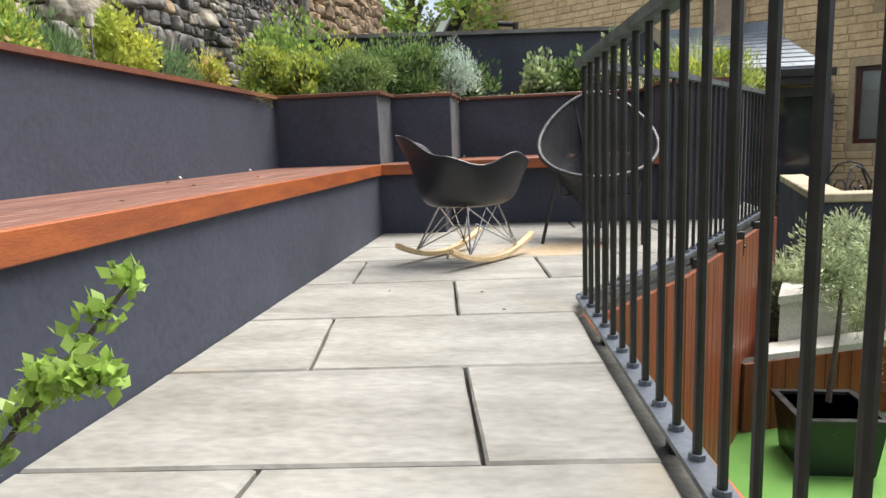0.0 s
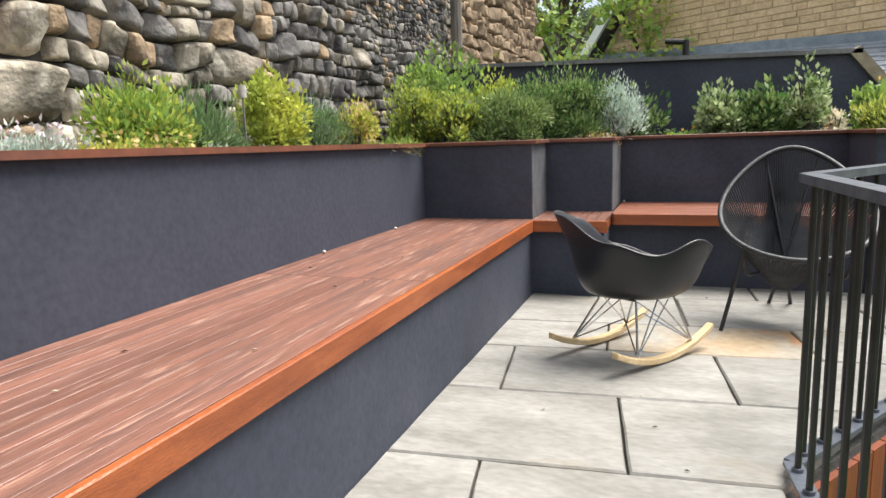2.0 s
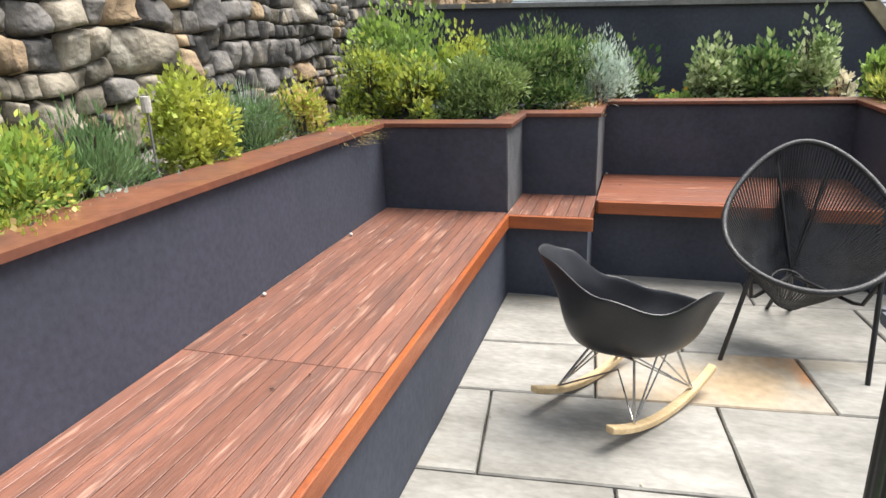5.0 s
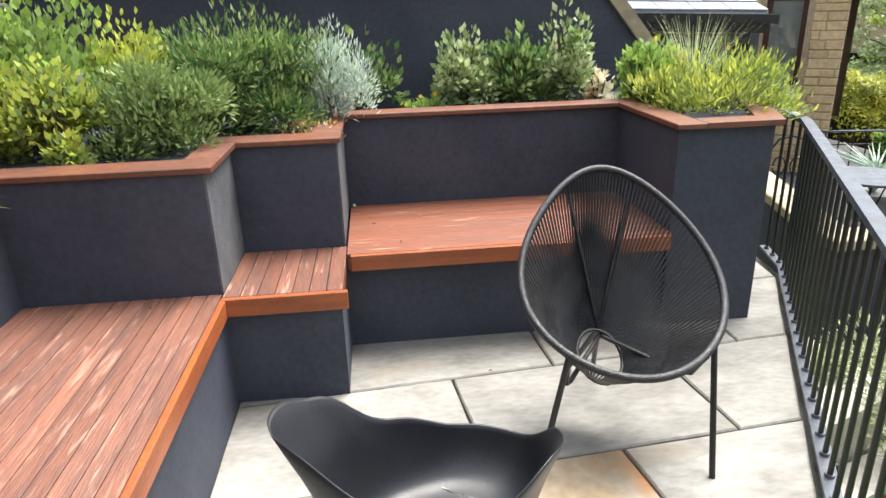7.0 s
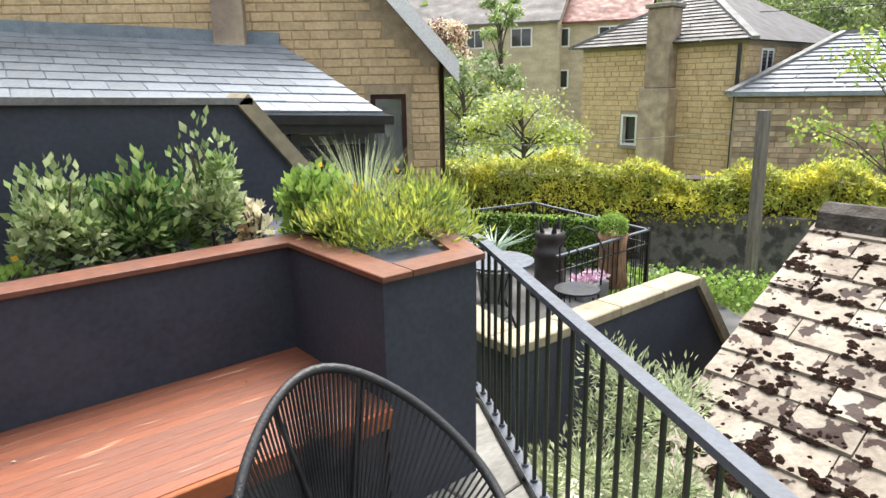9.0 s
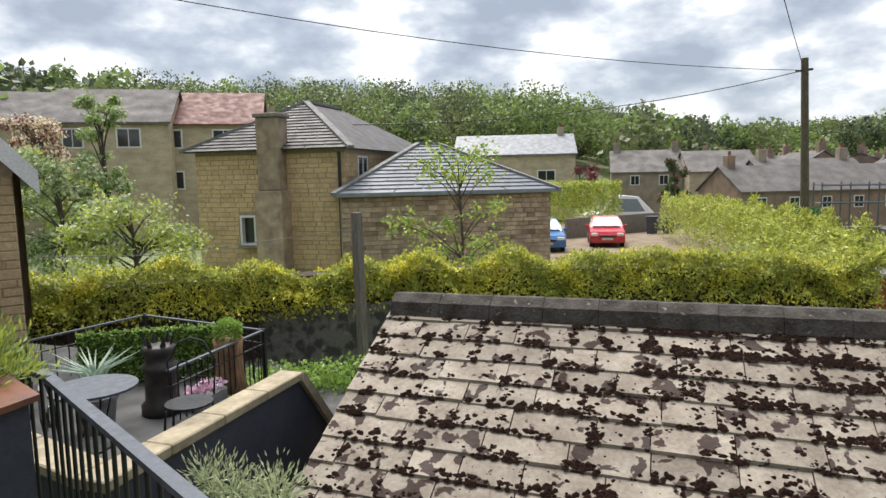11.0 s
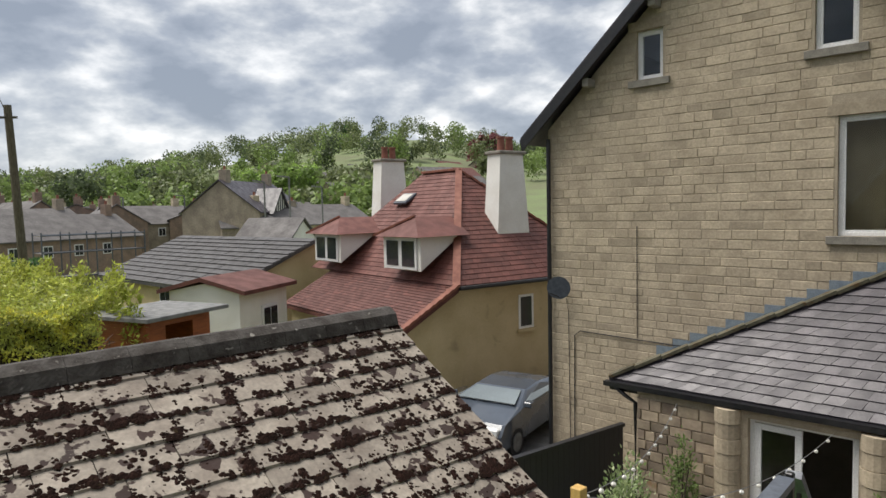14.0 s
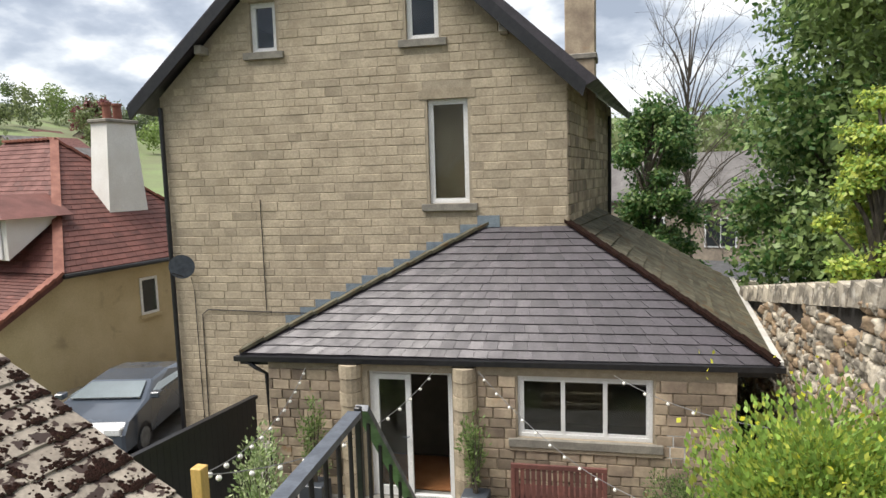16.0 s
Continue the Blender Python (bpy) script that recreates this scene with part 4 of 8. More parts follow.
structure("wall_house_back", solid([Vector((*HO, z)) + HU * u - HN * 6.5 for u, z in ((0, GZ), (HW + 1.0, GZ), (HW + 1.0, 3.2), (HW / 2, 6.7), (0, 3.2))], [Vector((*HO, z)) + HU * u - HN * 6.8 for u, z in ((0, GZ), (HW + 1.0, GZ), (HW + 1.0, 3.2), (HW / 2, 6.7), (0, 3.2))]), M_HOUSE_JOINT)
window("small white attic window above a stone sill", hm, *h_holes[0], M_WHITE, room=M_INTERIOR)
window("small white attic window above a long stone sill", hm, *h_holes[1], M_WHITE, room=M_INTERIOR)
window("tall white landing window with a cream room behind", hm, *h_holes[2], M_WHITE, room=M_INTERIOR_PALE)
# roof planes
rt = structure("roof_house", solid([Vector((*HO, z)) + HU * u + HN * 0.3 for u, z in ((-0.45, 2.92), (HW / 2, 6.87), (HW / 2, 6.99), (-0.5, 3.06))], [Vector((*HO, z)) + HU * u - HN * 7.0 for u, z in ((-0.45, 2.92), (HW / 2, 6.87), (HW / 2, 6.99), (-0.5, 3.06))]), M_SLATE, "slate roof with dark verge boards")
structure("roof_house_other", solid([Vector((*HO, z)) + HU * u + HN * 0.3 for u, z in ((HW + 0.29, 2.95), (HW / 2, 6.87), (HW / 2, 6.99), (HW + 0.5, 3.06))], [Vector((*HO, z)) + HU * u - HN * 7.0 for u, z in ((HW + 1.55, 2.92), (HW / 2, 6.87), (HW / 2, 6.99), (HW + 1.6, 3.06))]), M_SLATE)
for s in (0, 1):
    e = HW * s + (0.26 if s else -0.42)
    structure("trim", solid([Vector((*HO, z)) + HU * u + HN * 0.36 for u, z in ((e, 2.78), (HW / 2, 6.66), (HW / 2, 6.9), (e + (0.06 if s else -0.06), 3.0))], [Vector((*HO, z)) + HU * u + HN * 0.305 for u, z in ((e, 2.78), (HW / 2, 6.66), (HW / 2, 6.9), (e + (0.06 if s else -0.06), 3.0))]), M_BLACK, "black bargeboard")
    for k in (0.27, 0.62):
        u = k * HW / 2 if not s else HW - k * HW / 2
        pt = thing("purlin_end", "stone-coloured purlin end under the verge", "purlin end", "purlin ends", at=Vector((*HO, gable_top(u) - 0.16)) + HU * u)
        pt.rotation_euler = (0, 0, HA)
        part("purlin", box(-0.07, 0.0, -0.08, 0.07, 0.28, 0.08, 0.01), M_SILL, pt)
ch = thing("chimney", "slim coursed stone chimney rising beside the house roof", "chimney", at=Vector((*HO, 2.2)) + HU * (HW + 0.25) - HN * 2.6)
part("stack", box(-0.3, -0.35, 0, 0.3, 0.35, 4.6, 0.02), M_HOUSE_MIX, ch)
part("band", box(-0.34, -0.39, 1.6, 0.34, 0.39, 1.72, 0.02), M_SILL, ch)

ds = thing("satellite_dish", "grey satellite dish on a wall bracket", "satellite dish", at=Vector((*HO, -0.05)) + HU * 0.42 + HN * 0.3)
bm = bmesh.new()
bmesh.ops.create_cone(bm, cap_ends=True, segments=24, radius1=0.24, radius2=0.16, depth=0.05, matrix=Matrix.Rotation(radians(80), 4, "X") @ Matrix.Rotation(radians(30), 4, "Y"))
part("dish", bm, M_GREYSTEEL, ds, smooth=False)
part("bracket", tube([(0.0, -0.28, -0.15), (0, -0.1, -0.15), (0, -0.03, -0.02)], 0.015), M_BLACK, ds)
part("arm", tube([(0, -0.02, -0.2), (0.06, 0.22, -0.1)], 0.012), M_BLACK, ds)


def pipe(label, pts, r, mat=M_BLACK, name="downpipe", cat="pipe"):
    t = thing(name, label, cat)
    part("pipe", tube(pts, r, 8), mat, t)
    return t


def hp(u, z, off=0.03):
    return Vector((*HO, z)) + HU * u + HN * off


pipe("black cast downpipe at the corner of the stone house", [hp(0.06, 3.0, 0.09), hp(0.06, GZ, 0.09)], 0.045)
pipe("black downpipe at the shaded corner of the house", [SC + SB * 5.4 - SO * 0.09 + Vector((0, 0, 2.9)), SC + SB * 5.4 - SO * 0.09 + Vector((0, 0, -1.2))], 0.045)
pipe("thin dark cable running up the gable wall", [hp(2.0, 1.2), hp(2.0, -0.95)], 0.009, name="cable", cat="cable")
pipe("dark cable along and down the gable wall", [hp(3.3, -1.0), hp(2.0, -0.98), hp(0.75, -0.95), hp(0.62, -1.05), hp(0.6, GZ)], 0.011, name="cable", cat="cable")
pipe("dish cable looping down the gable wall", [hp(0.42, -0.3), hp(0.48, -0.6), hp(0.5, GZ)], 0.008, name="cable", cat="cable")

# the single-storey extension
EO = (5.02, -7.19)
XN = HN


def ep(x_u, z, n=0.0):
    """u runs from the extension's eave start towards the far end, n out of its front."""
    return Vector((5.58, -7.16, 0)) + HU * x_u + HN * n + Vector((0, 0, z))


e_holes = [(1.70, GZ, 3.07, -1.5), (4.08, -2.47, 6.06, -1.5)]
ewall = wall_with_holes("wall_extension", "extension wall of mixed brown sandstone blocks", tuple(ep(0.5, 0))[:2], HU, 7.2, GZ, ((), lambda u: -1.33), e_holes, M_HOUSE_JOINT, 0.3, HN)
em = frame_at(tuple(ep(0.5, 0))[:2], HU, HN)
structure("wall_extension_end", solid([ep(0.5, z, n) for z, n in ((GZ, -0.305), (-1.33, -0.305), (-1.33, -1.75), (GZ, -1.75))], [ep(0.8, z, n) for z, n in ((GZ, -0.305), (-1.33, -0.305), (-1.33, -1.75), (GZ, -1.75))]), M_HOUSE_MIX)
structure("wall_extension_right", solid([ep(7.4, z, n) for z, n in ((GZ, -0.305), (-1.33, -0.305), (-1.33, -7), (GZ, -7))], [ep(7.7, z, n) for z, n in ((GZ, -0.305), (-1.33, -0.305), (-1.33, -7), (GZ, -7))]), M_HOUSE_MIX)
window("wide white three-light casement window over a stone band", em, *e_holes[1], M_WHITE, lights=3, inset=0.05)
for u0 in (1.25, 3.10):
    t = thing("stone_pier", "rounded rusticated stone door pier", "door surround", "door piers")
    for k in range(10):
        z = GZ + k * 0.222
        part("block", tube([ep(0.5 + u0 + 0.17, z + 0.004, 0.0), ep(0.5 + u0 + 0.17, z + 0.215, 0.0)], 0.19 if k % 2 else 0.18, 14), M_HOUSE, t)
# double doors, one leaf open
dt = thing("double_door", "white glazed double door with one leaf open", "door")
dt.matrix_world = em @ Matrix.Translation((1.70, 0, GZ))
for n_, b_ in (("jamb", (0, 0.1, 0, 0.06, 0.18, 2.1)), ("jamb", (1.31, 0.1, 0, 1.37, 0.18, 2.1)), ("head", (0.06, 0.1, 2.04, 1.31, 0.18, 2.1)), ("threshold", (0.06, 0.1, 0, 1.31, 0.18, 0.03))):
    part(n_, box(*b_, 0.004), M_WHITE, dt)


def door_leaf(parent, x, open_deg, width=0.62):
    lf = new("leaf")
    lf.parent = parent
    lf.matrix_basis = Matrix.Translation((x, 0.12, 0.03)) @ Matrix.Rotation(radians(open_deg), 4, "Z")
    for b_ in ((0, -0.02, 0, 0.09, 0.03, 2.0), (width - 0.09, -0.02, 0, width, 0.03, 2.0), (0.09, -0.02, 0, width - 0.09, 0.03, 0.13), (0.09, -0.02, 1.91, width - 0.09, 0.03, 2.0)):
        part("rail", box(*b_, 0.004), M_WHITE, lf)
    part("pane", box(0.09, 0.0, 0.13, width - 0.09, 0.008, 1.91), M_GLASS, lf)
    part("handle", tube([(width - 0.05, -0.03, 0.98), (width - 0.05, -0.07, 0.98), (width - 0.15, -0.07, 0.98)], 0.009), M_GREYSTEEL, lf)


door_leaf(dt, 0.06, 0)
door_leaf(dt, 1.31, 100)
# added room shell, its indoor gloom painted by the dark colour
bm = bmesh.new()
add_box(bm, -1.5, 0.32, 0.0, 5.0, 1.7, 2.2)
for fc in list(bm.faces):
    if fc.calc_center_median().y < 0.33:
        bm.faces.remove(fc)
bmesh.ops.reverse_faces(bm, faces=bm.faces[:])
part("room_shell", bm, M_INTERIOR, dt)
part("indoor_floor", box(-1.4, 0.34, 0.002, 4.9, 1.6, 0.02), M_FLOORWOOD, dt)

# roof of the extension: front slope, left slope, right slope with moss
PKL, PKR = ep(4.1, 0.74, -2.02), ep(5.2, 0.74, -2.02)
EL, ER = ep(0.0, -1.27), ep(8.25, -1.24)
er = structure("roof_extension", solid([EL, ER, PKR, PKL], [EL + Vector((0, 0, -0.08)), ER + Vector((0, 0, -0.08)), PKR + Vector((0, 0, -0.08)), PKL + Vector((0, 0, -0.08))]), M_SLATE, "hipped purple-grey slate roof with mossy hips")
WL = ep(0.0, -1.27, -1.9)
erl = structure("roof_extension_end", solid([EL, PKL, WL], [EL + Vector((0, 0, -0.08)), PKL + Vector((0, 0, -0.08)), WL + Vector((0, 0, -0.08))]), M_SLATE)
FR, FT = Vector((-3.15, -15, -1.2)), Vector((0.0, -13, 0.74))
erm = structure("roof_extension_moss", solid([ER, FR, FT, PKR], [v + Vector((0, 0, -0.08)) for v in (ER, FR, FT, PKR)]), M_MOSSROOF, "moss-covered stone slate side roof")
tiled_slope(er, EL, ER, PKR, PKL, 18, 36, M_SLATE, lift=0.022, seed=4, cap=300)
tiled_slope(erl, WL, EL, PKL, PKL + (WL - EL) * 0.01, 14, 8, M_SLATE, lift=0.015, seed=5, cap=80)
tiled_slope(erm, ER, FR, FT, PKR, 12, 20, M_MOSSROOF, lift=0.035, seed=6, cap=200)
for lab, p, q, mt, n in (("mossy hip tile", EL, PKL, M_MOSSROOF, 11), ("moss-grown hip tile", ER, PKR, M_MOSS, 13)):
    for i in range(n):
        a, b = p.lerp(q, i / n), p.lerp(q, (i + 0.97) / n)
        part("hip_tile", bar(a + Vector((0, 0, 0.03)), b + Vector((0, 0, 0.05)), 0.16, 0.05), mt, er, lab)
part("lead_saddle", solid([PKL + Vector((0, -0.05, 0.0)), PKR + Vector((0, -0.05, 0)), PKR + Vector((-0.08, 0.12, -0.04)), PKL + Vector((0.08, 0.12, -0.04))], [PKL + Vector((0, -0.05, 0.06)), PKR + Vector((0, -0.05, 0.06)), PKR + Vector((-0.08, 0.12, 0.02)), PKL + Vector((0.08, 0.12, 0.02))]), M_GALV, er, "pale lead saddle")
fl = structure("flashing", box(0, 0, 0, 0.01, 0.01, 0.01), M_GALV, "stepped blue-grey lead flashing along the gable wall")
for i in range(13):
    k = (i + 0.5) / 13
    c = WL.lerp(PKL, k)
    u = (c - Vector((*HO, 0))).dot(HU)
    part("lead_step", solid([hp(u - 0.2, c.z - 0.05, 0.02), hp(u + 0.2, c.z - 0.05, 0.02), hp(u + 0.2, c.z + 0.16, 0.02), hp(u - 0.2, c.z + 0.16, 0.02)], [hp(u - 0.2, c.z - 0.05, 0.035), hp(u + 0.2, c.z - 0.05, 0.035), hp(u + 0.2, c.z + 0.16, 0.035), hp(u - 0.2, c.z + 0.16, 0.035)]), M_GALV, fl)
gt = thing("gutter", "black gutter along the extension eaves with a swan-neck downpipe", "gutter")
part("trough", bar(ep(-0.05, -1.34, 0.06), ep(8.3, -1.27, 0.06), 0.11, 0.08), M_BLACK, gt)
part("verge_strip", bar(ER + Vector((0.0, 0, 0.04)), FR + Vector((0, 0, 0.04)), 0.1, 0.05), M_COPE_WHITE, gt, "pale verge strip")
part("fascia_board", bar(ep(0.0, -1.38, -0.02), ep(8.2, -1.33, -0.02), 0.03, 0.16), M_BLACK, gt)
part("downpipe", tube([ep(0.12, -1.38, 0.04), ep(0.3, -1.5, 0.04), ep(0.44, -1.62, -0.05), ep(0.44, GZ, -0.05)], 0.035), M_BLACK, gt)
structure("ground_patio", box(-4, -9.2, GZ - 0.3, 8.0, -3.28, GZ), M_STONE_FLAG, "grey paved lower patio")

# ---- red-roofed house ----
RO = Vector((12.39, -10.38, 0))
RU = Vector((-0.12, -0.9928, 0)).normalized()
RV = Vector((0.9928, -0.12, 0)).normalized()


def rp_(u, v, z):
    """Red house: u along the buff side wall from the near corner, v along the front."""
    return RO + RU * u + RV * v + Vector((0, 0, z))


RZE = -0.5
RW_, REAVE = 7.0, -1.52
rwall = structure("wall_red_house", solid([rp_(6.2, 0, -4.2), rp_(6.2, 0, RZE), rp_(0, 0, RZE), rp_(-1.9, 0, -1.49), rp_(-1.9, 0, -4.2)], [rp_(6.2, RW_, -4.2), rp_(6.2, RW_, RZE), rp_(0, RW_, RZE), rp_(-1.9, RW_, -1.49), rp_(-1.9, RW_, -4.2)]), M_RENDER_BUFF, "buff rendered side wall of the red-roofed house")
hip_n, hip_f = rp_(2.6, 3.2, 2.9), rp_(2.6, 5.3, 2.9)
rr_ = structure("roof_red_house", solid([rp_(-0.25, -0.25, RZE), rp_(6.45, -0.25, RZE), hip_n], [rp_(-0.25, 8.8, RZE), rp_(6.45, 8.8, RZE), hip_f]), M_CLAY, "hipped dark red clay tile roof with orange ridge tiles")
tiled_slope(rr_, rp_(-0.25, -0.25, RZE + 0.01), rp_(6.45, -0.25, RZE + 0.01), hip_n + Vector((0, 0, 0.01)), hip_n + Vector((0, 0, 0.01)) + RU * -0.02, 26, 22, M_CLAY, "clay_tile", 0.02, 7, 150)
tiled_slope(rr_, rp_(-0.25, 8.8, RZE + 0.01), rp_(-0.25, -0.25, RZE + 0.01), hip_n + Vector((0, 0, 0.01)), hip_f + Vector((0, 0, 0.01)), 26, 32, M_CLAY, "clay_tile", 0.02, 8, 150)
tiled_slope(rr_, rp_(-2.1, 7.2, REAVE), rp_(-2.1, -0.3, REAVE), rp_(-0.2, -0.3, RZE), rp_(-0.2, 7.2, RZE), 18, 36, M_CLAY, "clay_tile", 0.02, 9, 200)
structure("roof_red_lean", solid([rp_(-2.1, -0.3, REAVE - 0.03), rp_(-0.2, -0.3, RZE - 0.02), rp_(-0.2, -0.3, RZE - 0.15), rp_(-2.1, -0.3, REAVE - 0.15)], [rp_(-2.1, 7.2, REAVE - 0.03), rp_(-0.2, 7.2, RZE - 0.02), rp_(-0.2, 7.2, RZE - 0.15), rp_(-2.1, 7.2, REAVE - 0.15)]), M_CLAY)
for p, q, n in ((rp_(-0.25, -0.25, RZE), hip_n, 14), (rp_(6.45, -0.25, RZE), hip_n, 14), (hip_n, hip_f, 12), (rp_(-2.15, -0.3, REAVE), rp_(-0.25, -0.3, RZE), 9)):
    for i in range(n):
        part("ridge_tile", bar(p.lerp(q, i / n) + Vector((0, 0, 0.03)), p.lerp(q, (i + 0.96) / n) + Vector((0, 0, 0.06)), 0.22, 0.07), M_CLAY_ORANGE, rr_, "orange clay ridge tile")
pipe("black gutter along the red-roofed house eaves", [rp_(-0.2, -0.33, RZE - 0.05), rp_(6.4, -0.33, RZE - 0.05)], 0.06, name="gutter", cat="gutter")
rm = frame_at(tuple(rp_(0, 0, 0))[:2], RU, Vector((RU.y, -RU.x, 0)) if (Vector((RU.y, -RU.x, 0)).dot(RV) < 0) else -Vector((RU.y, -RU.x, 0)))


def shallow_window(label, m, u0, z0, u1, z1, mat, lights=1, name="window", proud=0.03, glass=True, sill=M_SILL):
    """A window set on a far wall: frame, dark panes, sill."""
    t = thing(name, label, "window")
    t.matrix_world = m @ Matrix.Translation((u0, 0, z0))
    w, h = u1 - u0, z1 - z0
    f = min(0.07, 0.12 * w)
    for x0, x1, a, b in ((0, w, 0, f), (0, w, h - f, h), (0, f, f, h - f), (w - f, w, f, h - f)):
        part("window_frame", box(x0, -proud, a, x1, -0.002, b), mat, t)
    for i in range(lights):
        a, b = f + (w - 2 * f) * i / lights, f + (w - 2 * f) * (i + 1) / lights
        if i:
            part("mullion", box(a - f / 2, -proud, f, a + f / 2, -0.004, h - f), mat, t)
        part("pane", box(a + 0.002, -0.012, f, b - 0.002, -0.003, h - f), M_PANE, t)
    if sill:
        part("window_sill", box(-0.08, -proud - 0.06, -0.09, w + 0.08, -0.002, -0.002), sill, t)
    return t


M_PANE = material("dark_window_pane", (0.03, 0.034, 0.038), None, 2, 0.06, bump=0)
shallow_window("small white window in the buff rendered wall", rm, 2.25, -2.0, 2.85, -0.98, M_WHITE, 1, sill=M_RENDER_BUFF)
for u, v, w2, hz in ((3.1, 1.4, 1.1, 3.3), (2.6, 7.6, 1.15, 3.5)):
    c = thing("rendered_chimney", "tall white rendered chimney stack with red clay pots", "chimney", "white chimneys", at=rp_(u, v, 0))
    c.rotation_euler = (0, 0, math.atan2(RU.y, RU.x))
    part("chimney_stack", solid([(-w2 / 2 - 0.15, -0.35, 0.4), (w2 / 2 + 0.15, -0.35, 0.4), (w2 / 2 - 0.1, -0.3, hz), (-w2 / 2 + 0.05, -0.3, hz)], [(-w2 / 2 - 0.15, 0.35, 0.4), (w2 / 2 + 0.15, 0.35, 0.4), (w2 / 2 - 0.1, 0.3, hz), (-w2 / 2 + 0.05, 0.3, hz)]), M_RENDER_WHITE, c)
    part("cap", box(-w2 / 2 - 0.02, -0.37, hz, w2 / 2, 0.37, hz + 0.1, 0.02), M_SILL, c, "grey stone cap")
    for x in (-0.2, 0.15):
        part("chimney_pot", tube([(x, 0, hz + 0.1), (x, 0, hz + 0.55)], 0.13, 12, taper=0.11), M_CLAY_ORANGE, c, "red clay pot")
        part("pot_rim", tube([(x, 0, hz + 0.5), (x, 0, hz + 0.57)], 0.14, 12), M_CLAY_ORANGE, c)
for v in (1.98, 6.8):
    d = thing("dormer", "flat-faced dormer with white cheeks and clay roof", "dormer", "red roof dormers", at=rp_(-0.55, v, -0.15))
    ang = math.atan2(RV.y, RV.x)
    d.rotation_euler = (0, 0, ang + math.pi)
    sx = 1 if (Matrix.Rotation(ang + math.pi, 3, "Z") @ Vector((0, 1, 0))).dot(RU) > 0 else -1
    part("body", solid([(-1.0, 0, 0), (1.0, 0, 0), (1.0, 0, 1.0), (-1.0, 0, 1.0)], [(-1.0, sx * 1.3, 0.9), (1.0, sx * 1.3, 0.9), (1.0, sx * 1.3, 1.0), (-1.0, sx * 1.3, 1.0)]), M_RENDER_WHITE, d)
    part("dormer_roof", solid([(-1.25, -sx * 0.25, 0.98), (1.25, -sx * 0.25, 0.98), (0, sx * 0.5, 1.55)], [(-1.25, sx * 1.6, 1.0), (1.25, sx * 1.6, 1.0), (0, sx * 1.9, 1.55)]), M_CLAY, d)
    part("ridge_tile", bar((-1.2, -sx * 0.22, 1.0), (0, sx * 0.5, 1.58), 0.15, 0.06), M_CLAY_ORANGE, d)
    for x0, x1 in ((-0.84, 0.0), (0.0, 0.84)):
        part("window_frame", box(x0, -sx * 0.05, 0.02, x1, -sx * 0.012, 0.96, 0.01), M_WHITE, d)
        part("pane", box(x0 + 0.1, -sx * 0.065, 0.12, x1 - 0.1, -sx * 0.052, 0.86), M_PANE, d)
sk = thing("roof_window", "small pale roof window on the red roof", "roof window", at=rp_(1.75, 5.2, 1.98))
part("frame", box(-0.4, -0.3, 0, 0.4, 0.3, 0.08, 0.01), M_GREYSTEEL, sk)
part("pane", box(-0.32, -0.22, 0.07, 0.32, 0.22, 0.1), M_COPE_WHITE, sk)
sk.rotation_euler = (radians(35), 0, math.atan2(RV.y, RV.x) + math.pi)


